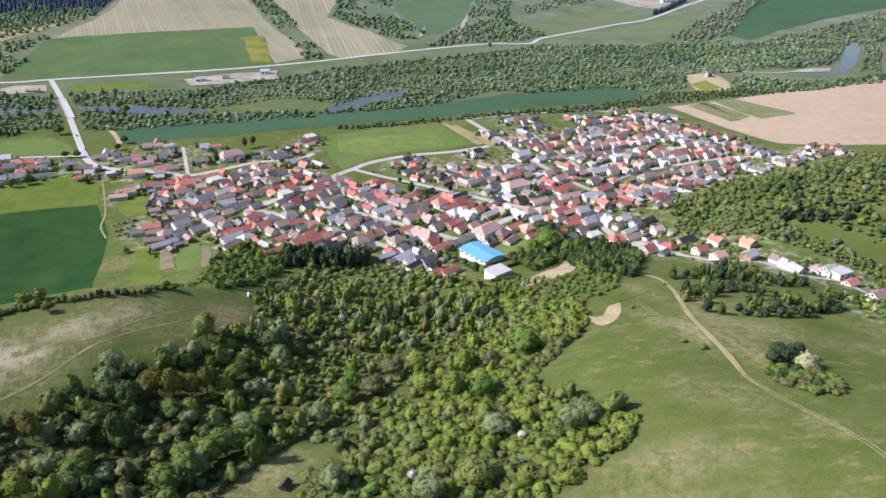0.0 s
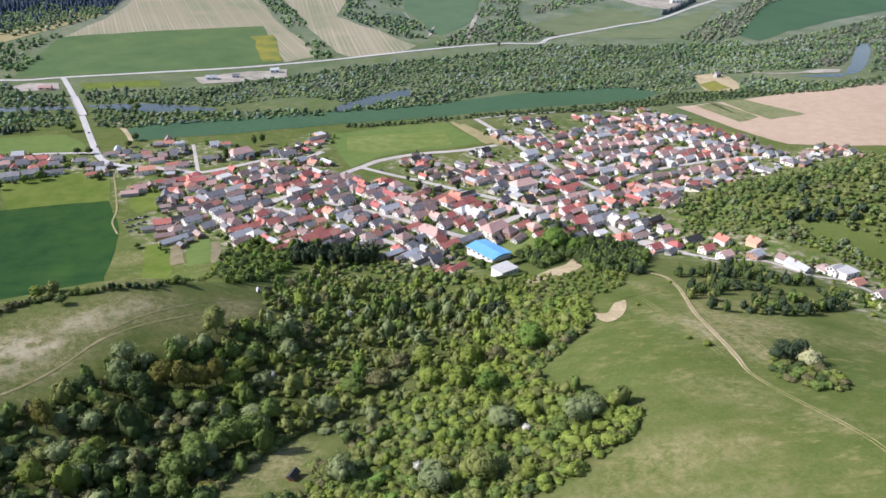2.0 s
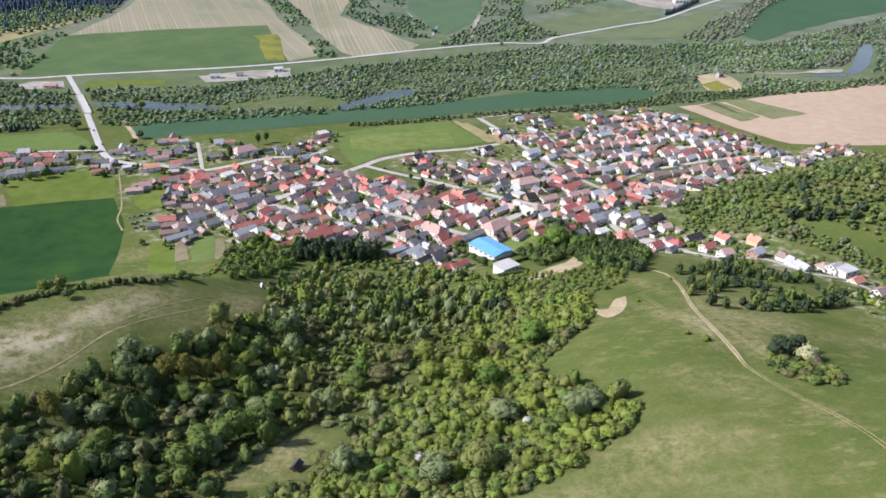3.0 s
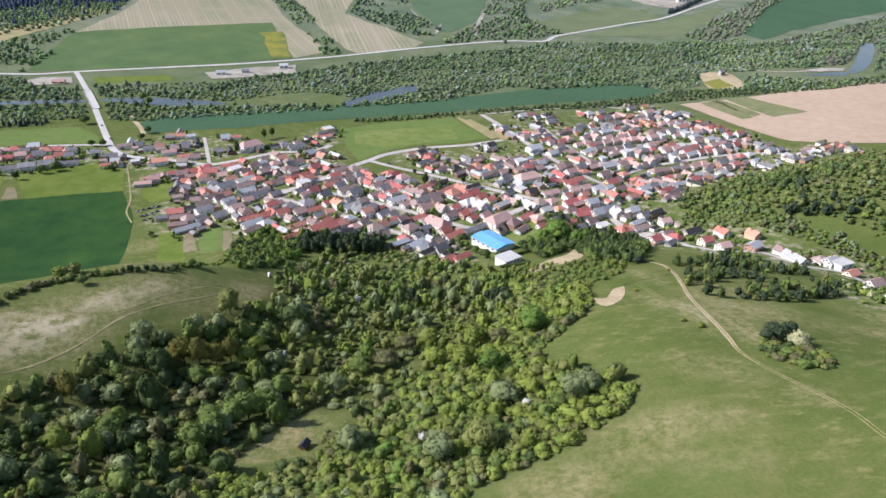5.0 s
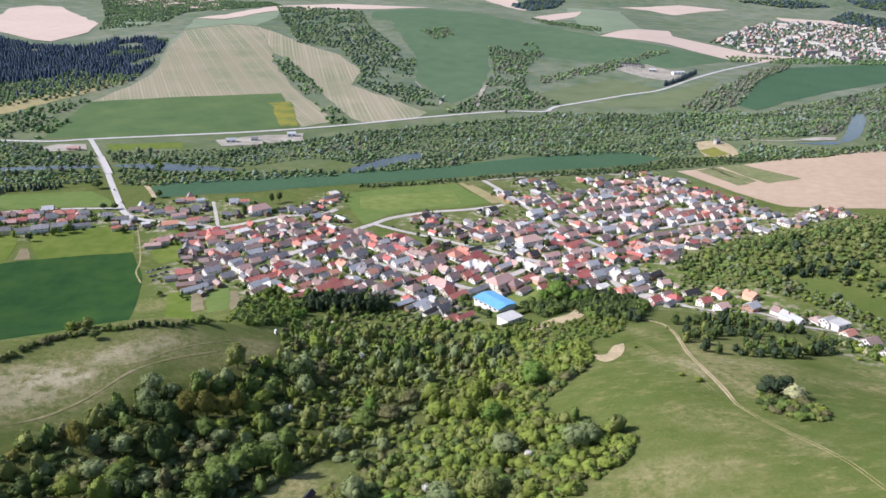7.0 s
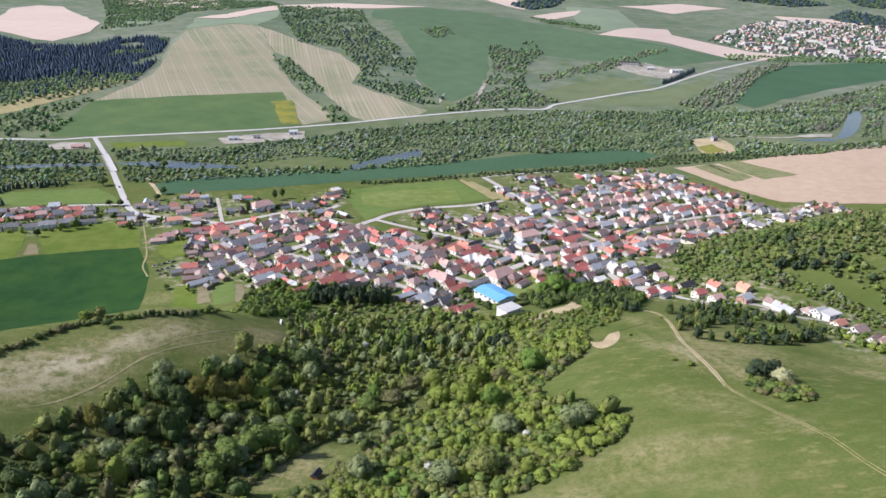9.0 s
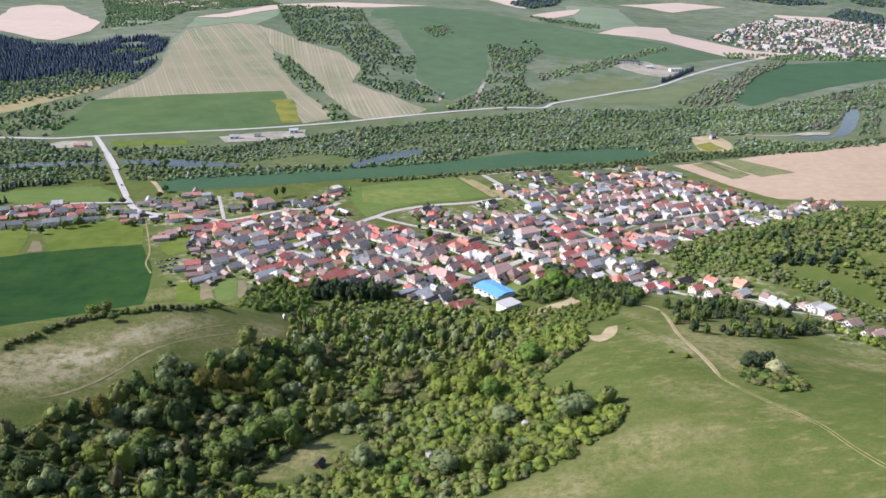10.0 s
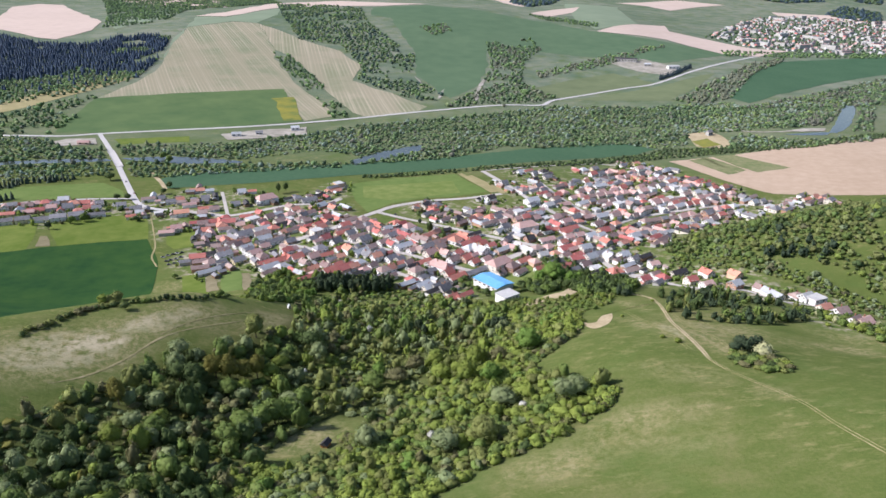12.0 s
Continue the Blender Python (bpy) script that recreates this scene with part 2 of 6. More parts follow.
HOUSES_E = [(-33, 386, 'b'), (-29, 381, 'k'), (-95, 403, 'g'), (-89, 394, 'r'), (-105, 397, 'g'), (-108, 388, 'r'), (-101, 380, 'b'), (-86, 376, 'b'), (-79, 390, 'o'), (-79, 379, 'r'), (-73, 371, 'R'), (-81, 365, 'R'), (-68, 374, 'o'), (-65, 383, 'l'), (-56, 379, 'b'), (-48, 372, 'b'), (-44, 376, 'o'), (-90, 360, 'p'), (-19, 401, 'p'), (-9, 402, 'p'), (-3, 392, 'b'), (-11, 379, 'H')]
HOUSES_F = [(12, 376, 'G'), (-29, 359, 'r'), (-22, 354, 'l'), (-22, 435, 'o'), (-17, 441, 'o'), (-8, 428, 'O'), (-2, 423, 'o'), (4, 434, 'o'), (6, 418, 'r'), (8, 408, 'l'), (10, 493, 'g'), (-35, 513, 'o'), (-28, 514, 'k'), (-19, 517, 'g'), (-21, 501, 'r'), (-12, 493, 'b'), (-11, 476, 'b'), (-1, 477, 'k'), (10, 469, 'o'), (-18, 349, 'l'), (-13, 350, 'g'), (-8, 345, 'g'), (-3, 328, 'r')]
HOUSES_G = [(42, 593, 'g'), (53, 575, 'g'), (58, 566, 'b'), (61, 636, 'l'), (74, 633, 'g'), (84, 639, 'k'), (72, 607, 'k'), (85, 619, 'g'), (73, 581, 'g'), (76, 568, 'g'), (78, 553, 'p'), (87, 557, 'r'), (97, 591, 'o'), (105, 592, 'g'), (121, 609, 'o'), (125, 650, 'l'), (136, 652, 'g'), (133, 616, 'g'), (132, 596, 'l'), (144, 608, 'r'), (130, 577, 'p'), (141, 578, 'p'), (110, 546, 'R')]
HOUSES_I = [(62, 530, 'L'), (76, 524, 'w'), (27, 535, 'k'), (45, 505, 'b'), (48, 493, 'w'), (57, 495, 'o'), (64, 495, 'l'), (17, 504, 'b'), (15, 484, 'o'), (25, 476, 'r'), (30, 476, 'g'), (19, 468, 'l'), (30, 442, 'l'), (50, 452, 'S'), (44, 433, 'w'), (35, 427, 'g'), (51, 427, 'k'), (32, 410, 'W'), (46, 410, 'W'), (15, 405, 'W'), (19, 393, 'p'), (27, 385, 'S'), (36, 414, 'p')]
HOUSES_J = [(55, 411, 'b'), (63, 413, 'p'), (74, 421, 'o'), (82, 454, 'R'), (72, 451, 'r'), (86, 427, 'o'), (96, 436, 'l'), (91, 417, 'k'), (84, 494, 'b'), (95, 510, 'r'), (104, 508, 'b'), (84, 478, 'p'), (95, 483, 'o'), (115, 520, 'w'), (127, 533, 'p'), (137, 534, 'W'), (152, 538, 'g'), (160, 553, 'p'), (117, 504, 'l'), (128, 504, 'b'), (139, 512, 'p'), (125, 487, 'o'), (116, 467, 'b')]
HOUSES_K = [(110, 459, 'r'), (112, 439, 'b'), (105, 424, 'R'), (117, 423, 'O'), (129, 441, 'l'), (132, 473, 'r'), (96, 404, 'G'), (102, 397, 'L'), (112, 399, 'l'), (89, 395, 'l'), (83, 417, 'r'), (74, 410, 'R'), (66, 403, 'o'), (73, 399, 'b'), (80, 395, 'R'), (58, 402, 'w'), (51, 390, 'p'), (164, 651, 'o'), (172, 677, 'g'), (184, 678, 'O'), (192, 663, 'g')]
HOUSES_L = [(152, 609, 'g'), (158, 600, 'G'), (176, 621, 'o'), (170, 597, 'p'), (182, 601, 'b'), (190, 601, 'g'), (195, 635, 'l'), (204, 661, 'p'), (210, 656, 'l'), (204, 615, 'o'), (211, 621, 'g'), (224, 621, 'b'), (227, 611, 'r'), (233, 601, 'g'), (235, 587, 'r'), (246, 591, 'o'), (205, 582, 'l'), (207, 573, 'b'), (215, 573, 'l'), (223, 573, 'g'), (222, 551, 'g'), (232, 558, 'r')]
HOUSES_M = [(243, 563, 'b'), (251, 557, 'g'), (254, 541, 'l'), (262, 544, 'g'), (263, 529, 'w'), (262, 516, 'g'), (275, 530, 'p'), (281, 533, 'w'), (146, 533, 'b'), (160, 544, 'r'), (178, 558, 'r'), (171, 550, 'p'), (188, 558, 'w'), (185, 538, 'r'), (189, 535, 'l'), (197, 538, 'r'), (205, 542, 'r'), (212, 541, 'b'), (158, 524, 'b'), (166, 527, 'g'), (152, 518, 'p'), (172, 525, 'l')]
HOUSES_N = [(181, 531, 'b'), (146, 511, 'b'), (215, 509, 'R'), (232, 514, 'l'), (237, 504, 'g'), (205, 511, 'g'), (198, 488, 'W'), (203, 486, 'w'), (183, 478, 'o'), (173, 474, 'r'), (155, 477, 'R'), (146, 476, 'b'), (142, 487, 'w'), (145, 428, 'b'), (143, 440, 'r'), (160, 464, 'l'), (289, 536, 'l'), (303, 550, 'o'), (311, 553, 'o'), (315, 545, 'o'), (317, 539, 'g')]
HOUSES_O = [(88, 411, 'l'), (91, 381, 'w'), (114, 351, 'R'), (128, 382, 'P'), (112, 376, 'b'), (127, 356, 'r'), (124, 363, 'b'), (140, 344, 'R'), (145, 331, 'P'), (154, 358, 'R'), (169, 352, 'O'), (162, 333, 'l'), (176, 325, 'b'), (177, 317, 'l'), (190, 316, 'b'), (193, 312, 'W'), (197, 309, 'w'), (196, 297, 'o'), (176, 248, 'b'), (171, 228, 'b'), (175, 228, 'p'), (139, 365, 'k'), (118, 393, 'G'), (101, 372, 'r')]
WOOD_RAVINE = [(-141, 133), (-133, 147), (-128, 159), (-121, 166), (-115, 179), (-105, 191), (-93, 201), (-90, 210), (-85, 219), (-77, 232), (-78, 274), (-72, 352), (-37, 347), (-16, 331), (13, 316), (26, 288), (23, 246), (12, 212), (-1, 195), (-21, 178), (-35, 158), (-45, 155), (-56, 141), (-61, 128), (-70, 97), (-77, 72), (-107, 68), (-140, 88), (-151, 121)]
WOOD_SLOPE = [(26, 285), (39, 252), (56, 248), (53, 217), (38, 196), (29, 184), (29, 178), (38, 169), (48, 161), (52, 151), (49, 144), (38, 135), (25, 127), (9, 121), (-15, 98), (-25, 85), (-68, 82), (-71, 97), (-63, 128), (-53, 145), (-42, 164), (-29, 170), (-17, 176), (1, 193), (14, 210)]
WOOD_EDGE = [(-118, 311), (-123, 351), (-103, 370), (-80, 361), (-37, 350), (-40, 343), (-83, 341), (-94, 258)]
WOOD_SCHOOL = [(39, 349), (50, 376), (65, 398), (77, 389), (82, 375), (102, 371), (106, 334), (84, 272), (66, 290), (66, 343), (46, 312)]
WOOD_PINES = [(102, 280), (121, 285), (146, 314), (161, 305), (162, 266), (159, 233), (136, 223), (119, 217), (100, 219), (91, 228)]
WOOD_ROW = [(159, 256), (166, 209), (167, 188), (181, 210), (179, 231), (173, 257)]
WOOD_HILL = [(145, 416), (172, 440), (210, 478), (258, 492), (312, 522), (340, 512), (334, 422), (261, 301), (236, 324), (225, 345), (207, 362), (189, 350), (170, 371), (142, 390)]
WOOD_HILL_LOW = [(198, 356), (210, 347), (219, 331), (231, 315), (238, 291), (194, 229), (222, 298), (213, 319), (199, 336)]
RIVER_WOOD_A = [(-590, 767), (-501, 752), (-465, 732), (-435, 703), (-391, 702), (-368, 679), (-359, 658), (-413, 651), (-499, 634)]
RIVER_WOOD_B = [(-382, 713), (-323, 730), (-264, 743), (-174, 804), (-125, 848), (-41, 893), (66, 949), (54, 754), (-9, 693), (-121, 652), (-104, 693), (-156, 714), (-230, 671), (-304, 681), (-356, 671)]
RIVER_WOOD_C = [(66, 949), (144, 1012), (301, 1015), (395, 1026), (412, 984), (619, 1166), (776, 1305), (993, 1434), (746, 1049), (601, 1027), (557, 1004), (479, 878), (363, 835), (285, 835), (264, 771), (225, 751), (193, 779), (92, 747), (54, 754)]
RIVER_WOOD_D = [(-344, 644), (-328, 655), (-290, 645), (-218, 652), (-123, 663), (-120, 646), (-209, 622), (-272, 599), (-301, 592), (-317, 599)]
RIVER_WOOD_E = [(-488, 617), (-409, 633), (-354, 643), (-332, 614), (-332, 602), (-371, 585), (-412, 566), (-444, 553)]
RIVER_HEDGE = [(-94, 616), (-8, 642), (85, 679), (194, 723), (231, 748), (309, 758), (415, 769), (629, 866), (613, 841), (402, 743), (299, 728), (234, 713), (84, 665), (-92, 606)]
SPRUCE_FAR = [(-956, 1293), (-922, 1412), (-810, 1334), (-709, 1325), (-674, 1443), (-593, 1443), (-535, 1215), (-519, 1101), (-560, 1036), (-649, 955), (-704, 917)]
WOOD_FAR_A = [(-686, 911), (-651, 956), (-561, 1037), (-520, 1102), (-515, 1083), (-553, 1003), (-625, 914)]
WOOD_FAR_B = [(-635, 835), (-592, 859), (-562, 940), (-528, 978), (-511, 933), (-484, 781), (-482, 754), (-574, 745)]
WOOD_FAR_C = [(-555, 2184), (-284, 2053), (-228, 1731), (-155, 1531), (-91, 1381), (-88, 1185), (-32, 1086), (-17, 976), (-101, 1057), (-173, 1155), (-177, 1257), (-249, 1444), (-334, 1465), (-440, 1773)]
WOOD_FAR_D = [(-357, 1330), (-325, 1323), (-238, 1140), (-171, 958), (-142, 877), (-165, 875), (-212, 1005), (-273, 1132)]
WOOD_FAR_E = [(53, 1547), (162, 1635), (169, 1510), (123, 1383), (103, 1185), (153, 1083), (68, 988), (-13, 965), (-18, 1016), (30, 1118), (57, 1318)]
WOOD_FAR_F = [(137, 1290), (249, 1416), (463, 1640), (450, 1588), (301, 1397), (142, 1242)]
WOOD_FAR_G = [(330, 1060), (475, 1263), (579, 1435), (714, 1583), (670, 1491), (548, 1321), (413, 1056), (349, 1011)]
WOOD_FAR_H = [(-105, 1709), (-40, 1762), (-24, 1662), (-61, 1594)]
WOOD_FAR_I = [(-776, 1536), (-681, 1638), (-744, 1954), (-567, 2302), (-668, 2559), (-1050, 2627), (-1246, 2525), (-871, 1766)]
WOOD_FAR_J = [(197, 2118), (365, 1964), (350, 1875), (217, 1996)]
WOOD_FAR_K = [(580, 1607), (890, 1677), (978, 1677), (1152, 1683), (1111, 1618), (849, 1594), (571, 1541)]
CLEARING = [(-62, 132), (-61, 144), (-56, 154), (-50, 163), (-44, 171), (-32, 167), (-29, 156), (-40, 154), (-36, 143), (-44, 137), (-53, 129)]
CLEARING_HEDGE = [(-66, 136), (-62, 143), (-59, 151), (-53, 160), (-47, 169)]
CONIFER_ROW = [(-417, 531), (-406, 545), (-399, 558), (-390, 569), (-373, 577), (-360, 582)]
CONIFER_CLUMP = [(-390, 504), (-383, 508), (-377, 514)]
EDGE_TREES = [(-304, 438), (-294, 453), (-288, 460), (-325, 581), (-251, 466), (-290, 519), (-281, 520), (-309, 667), (-297, 652), (-212, 446), (-179, 358), (-105, 241), (-108, 242), (-137, 211), (-88, 354), (-260, 558), (-258, 539)]
PINE_ROW = [(-87, 349), (-81, 334), (-65, 337), (-41, 342), (-42, 354), (-67, 353)]
SHRINE = [(-82, 261)]
PARKED = [(-201, 394), (-199, 397), (-196, 399), (-194, 401), (-191, 402), (-196, 387), (-194, 389), (-191, 391), (-189, 394), (-192, 381), (-189, 383), (-187, 386)]
HALL_TREES = [(12, 343), (17, 332), (7, 352), (22, 323), (2, 359), (39, 349), (44, 359)]
LARGE_TREES = [(-108, 191, 'w', 1.2), (-106, 182, 'w', 1.2), (-101, 190, 'w', 0.9), (-93, 201, 'w', 1.0), (-92, 184, 'r', 1.4), (-87, 185, 'r', 1.35), (-82, 187, 'r', 1.3), (-78, 190, 'r', 1.2), (-85, 215, 'o', 1.5), (-73, 192, 'f', 1.0), (-71, 199, 'f', 1.0), (-65, 193, 'w', 0.8), (-62, 199, 'b', 0.8), (-116, 156, 'r', 1.2), (-103, 167, 'o', 1.2), (-104, 158, 'w', 1.0), (-79, 174, 'w', 1.0), (-85, 176, 'g', 1.2), (-80, 179, 'f', 0.8), (-62, 175, 'w', 1.1), (-57, 177, 'g', 1.1), (-64, 161, 'g', 1.6), (-60, 164, 'g', 1.4), (-67, 157, 'g', 1.3), (-75, 144, 'g', 1.3), (-71, 149, 'g', 1.4), (-69, 152, 'w', 1.0), (-99, 144, 'g', 1.2), (-99, 149, 'f', 1.0), (-106, 144, 'w', 1.1)]
MORE_LARGE_TREES = [(-108, 134, 'f', 1.2), (-92, 144, 'w', 0.8), (-39, 180, 'w', 1.3), (-33, 194, 'g', 1.3), (16, 158, 'w', 1.2), (36, 153, 'w', 1.2), (40, 155, 'w', 1.2), (29, 205, 'v', 1.7), (13, 179, 'v', 1.3), (4, 186, 'f', 1.3), (-6, 192, 'f', 1.2), (-8, 146, 'b', 0.75), (-29, 144, 'w', 1.2), (9, 137, 'o', 1.5), (-3, 135, 'w', 1.3), (-63, 220, 'd', 1.2), (-58, 211, 'w', 1.2), (-70, 204, 'd', 1.0), (-97, 176, 'd', 1.5), (-103, 177, 'd', 1.3), (-112, 172, 'd', 1.3), (-32, 205, 'v', 1.0), (-24, 198, 'n', 1.2), (-17, 209, 'n', 1.2), (-8, 209, 'f', 1.3), (8, 203, 'f', 1.3), (17, 201, 'n', 1.1)]
BUSH_BED = [(94, 171), (99, 176), (109, 170), (113, 165), (110, 155), (105, 156), (99, 159), (94, 166)]
BUSH_PINES = [(99, 175), (103, 176), (105, 177), (108, 179), (102, 178)]
CREAM_BUSH = [(108, 173)]
HEDGES = [(24, 304), (38, 304), (31, 327), (42, 339)]
SCRUB = [(23, 299), (39, 302), (54, 287), (72, 290), (78, 273), (71, 255), (59, 249), (39, 253), (25, 272)]
CARS = [(-308, 576), (-283, 537), (-51, 492)]
BRIDGE = [(-381, 700), (-337, 628)]
QUARTER_WEST = [(-205, 461), (-164, 483), (-133, 501), (-83, 474), (-48, 463), (19, 423), (57, 410), (104, 399), (89, 375), (14, 373), (-17, 352), (-46, 372), (-87, 358), (-134, 377), (-159, 386)]
QUARTER_EAST = [(17, 521), (67, 509), (88, 564), (118, 628), (183, 674), (214, 643), (248, 585), (272, 534), (223, 514), (183, 472), (121, 424), (57, 415), (11, 446)]
WORKS = [(330, 1419), (403, 1343), (-266, 780), (-204, 817), (-421, 723), (305, 819), (362, 1373), (-242, 792)]
WORKS_POPLARS = [(352, 1238), (391, 1282), (440, 1353)]
TRACK_SIDE_A = [(95, 249), (100, 231), (104, 212), (108, 195)]
TRACK_SIDE_B = [(94, 236), (94, 208), (98, 194), (99, 179)]
TRACK_SIDE_C = [(75, 244), (78, 222), (81, 201), (84, 178)]
TRACK_SIDE_D = [(93, 253), (83, 248), (69, 240)]
LUSH_A = [(-316, 458), (-300, 470), (-255, 481), (-244, 471), (-225, 428), (-260, 415), (-281, 407), (-297, 430)]
LUSH_B = [(-360, 441), (-341, 451), (-322, 458), (-307, 426), (-299, 399), (-324, 387)]
LUSH_C = [(-424, 538), (-376, 556), (-326, 572), (-300, 549), (-287, 528), (-336, 520), (-401, 502)]
LUSH_D = [(-218, 445), (-199, 454), (-185, 414), (-198, 409), (-209, 419)]
LUSH_E = [(-176, 362), (-163, 366), (-117, 251), (-123, 235), (-133, 244)]
LUSH_F = [(-154, 370), (-141, 372), (-127, 331), (-139, 325)]
LUSH_G = [(-400, 752), (-320, 773), (-310, 745), (-382, 726)]
LUSH_H = [(167, 423), (188, 421), (172, 385), (153, 389), (139, 404)]
MEADOW_BUSHES = [(78, 191), (82, 185), (72, 230), (93, 259)]
HALL = [(20, 349), (28, 313)]
HUT = [(-43, 146)]
VILLAGE_POPLARS = [(-159, 547), (-154, 553), (-173, 516), (-165, 520), (-21, 441), (62, 442)]
OAK = [(60, 363)]
HEDGE_LINE = [(-164, 184), (-160, 189), (-157, 198), (-153, 205), (-146, 212), (-138, 217), (-129, 222), (-120, 228), (-111, 234)]
HEDGE_BACK = [(-113, 238), (-108, 249), (-115, 299), (-104, 300)]
SHRUB_ZONE = [(-98, 262), (-111, 312), (-80, 339), (-40, 345), (-3, 338), (21, 312), (33, 283), (22, 280), (-2, 294), (-32, 305), (-69, 286), (-88, 248)]
BARE_ZONE = [(-105, 170), (-93, 181), (-73, 185), (-72, 169), (-80, 157), (-84, 143), (-118, 134), (-114, 147), (-102, 159)]
CLEARING_B = [(-36, 190), (-32, 199), (-22, 201), (-9, 199), (-11, 192), (-21, 192), (-29, 187)]
HILL_GRASS_A = [(199, 371), (207, 361), (229, 322), (236, 335), (216, 362), (206, 376)]
HILL_GRASS_B = [(147, 380), (160, 390), (172, 392), (181, 376), (172, 362), (158, 368)]
HILL_PINES = [(205, 367), (211, 371), (222, 359), (227, 364), (200, 375), (194, 375), (207, 382), (214, 367), (223, 370), (233, 367), (223, 380)]
HILL_WILLOWS = [(186, 357), (190, 354), (197, 355), (196, 362), (213, 339), (214, 334), (212, 344), (174, 385), (174, 394), (181, 367), (183, 380), (185, 362)]
SLOPE_EDGE = [(9, 135), (16, 136), (23, 136), (31, 137), (41, 141), (47, 144), (51, 148), (53, 153)]
RIVER_WOOD_F = [(295, 747), (311, 771), (338, 816), (379, 788), (425, 778), (492, 801), (476, 770), (383, 740)]
RIVER_WOOD_G = [(582, 1010), (637, 1063), (507, 827), (480, 823), (538, 919)]
RIVER_WOOD_H = [(286, 972), (384, 986), (500, 1035), (541, 1001), (465, 860), (401, 840), (341, 863), (278, 884)]
GRAVEL_LINE = [(272, 878), (300, 865), (336, 847), (368, 826), (407, 824), (446, 829)]
WATER_E = [(388, 810), (411, 802), (438, 801), (446, 817), (416, 814)]
SPRUCE_GAP_A = [(-703, 1449), (-688, 1510), (-680, 1676), (-640, 1565), (-654, 1457), (-670, 1402)]
SPRUCE_GAP_B = [(-576, 1211), (-566, 1270), (-554, 1323), (-541, 1285), (-546, 1226), (-557, 1188)]
WOOD_FAR_L = [(183, 2877), (281, 3131), (418, 3095), (352, 2826), (239, 2637)]
WOOD_FAR_M = [(1364, 2780), (1564, 3064), (1618, 2877), (1407, 2483), (1383, 2649)]
WOOD_FAR_N = [(1180, 3285), (1512, 3375), (1569, 3224), (1365, 3137)]
WOOD_FAR_O = [(1743, 3438), (1942, 3493), (1782, 3187), (1717, 3233)]
TRACK_MEADOW_B = [(-118, 199), (-110, 212), (-98, 227), (-86, 241)]
HILL_SCRUB = [(138, 386), (155, 409), (176, 398), (197, 365), (209, 349), (224, 313), (214, 296), (210, 325), (200, 342), (190, 347), (178, 367), (162, 366), (147, 370)]
VILLAGE_CONIFERS = [(-20, 368), (-11, 360), (-1, 352), (4, 349), (27, 372), (44, 398), (48, 402), (41, 392), (-115, 502), (-30, 469), (5, 447), (39, 468), (258, 582), (16, 394), (85, 484)]
WOOD_SPRUCES = [(15, 254), (22, 254), (18, 248), (-3, 281), (-16, 257), (-19, 264)]
SCAR_A = [(-33, 1034), (-29, 1093), (-26, 1110)]
SCAR_B = [(23, 1026), (31, 1134), (43, 1215)]
FAR_PATH = [(-80, 1200), (-68, 1158), (-61, 1094)]
SITE_GRASS = [(276, 786), (296, 804), (302, 767), (280, 756)]
STRIPE_TURN = -0.44


# ---- materials ----
def material(name, rough=0.85, metal=0.0):
    m = bpy.data.materials.new(name)
    m.use_nodes = True
    b = m.node_tree.nodes["Principled BSDF"]
    b.inputs["Roughness"].default_value, b.inputs["Metallic"].default_value = rough, metal
    b.inputs["Specular IOR Level"].default_value = 0.25
    return m, m.node_tree, b


def node(nt, kind, **values):
    n = nt.nodes.new(kind)
    for k, v in values.items():
        n.inputs[k.replace("_", " ")].default_value = v
    return n


def where(nt):
    """Places on the plan."""
    shrink = nt.nodes.new("ShaderNodeVectorMath")
    shrink.operation = "SCALE"
    shrink.inputs["Scale"].default_value = 1 / PLAN
    nt.links.new(nt.nodes.new("ShaderNodeNewGeometry").outputs["Position"], shrink.inputs[0])
    return shrink.outputs[0]


def noise_tex(nt, scale, detail=4.0, rough=0.6, vec=None):
    n = node(nt, "ShaderNodeTexNoise", Scale=scale, Detail=detail, Roughness=rough)
    nt.links.new(vec or where(nt), n.inputs["Vector"])
    return n.outputs["Fac"]


def ramp(nt, fac, stops):
    r = nt.nodes.new("ShaderNodeValToRGB")
    while len(r.color_ramp.elements) < len(stops):
        r.color_ramp.elements.new(0.5)
    for e, (p, c) in zip(r.color_ramp.elements, stops):
        e.position, e.color = p, (*c, 1)
    nt.links.new(fac, r.inputs[0])
    return r.outputs[0]


def mix(nt, fac, a, b, blend="MIX"):
    n = nt.nodes.new("ShaderNodeMix")
    n.data_type, n.blend_type = "RGBA", blend
    for v, i in ((fac, 0), (a, 6), (b, 7)):
        if isinstance(v, bpy.types.NodeSocket):
            nt.links.new(v, n.inputs[i])
        else:
            n.inputs[i].default_value = v if i == 0 else (*v, 1)
    return n.outputs[2]


def maths(nt, op, a, b=0.0):
    n = nt.nodes.new("ShaderNodeMath")
    n.operation = op
    for v, i in ((a, 0), (b, 1)):
        if isinstance(v, bpy.types.NodeSocket):
            nt.links.new(v, n.inputs[i])
        else:
            n.inputs[i].default_value = v
    return n.outputs[0]


def bump(nt, bsdf, height, strength=0.5, distance=0.3):
    n = node(nt, "ShaderNodeBump", Strength=strength, Distance=distance)
    nt.links.new(height, n.inputs["Height"])
    nt.links.new(n.outputs[0], bsdf.inputs["Normal"])


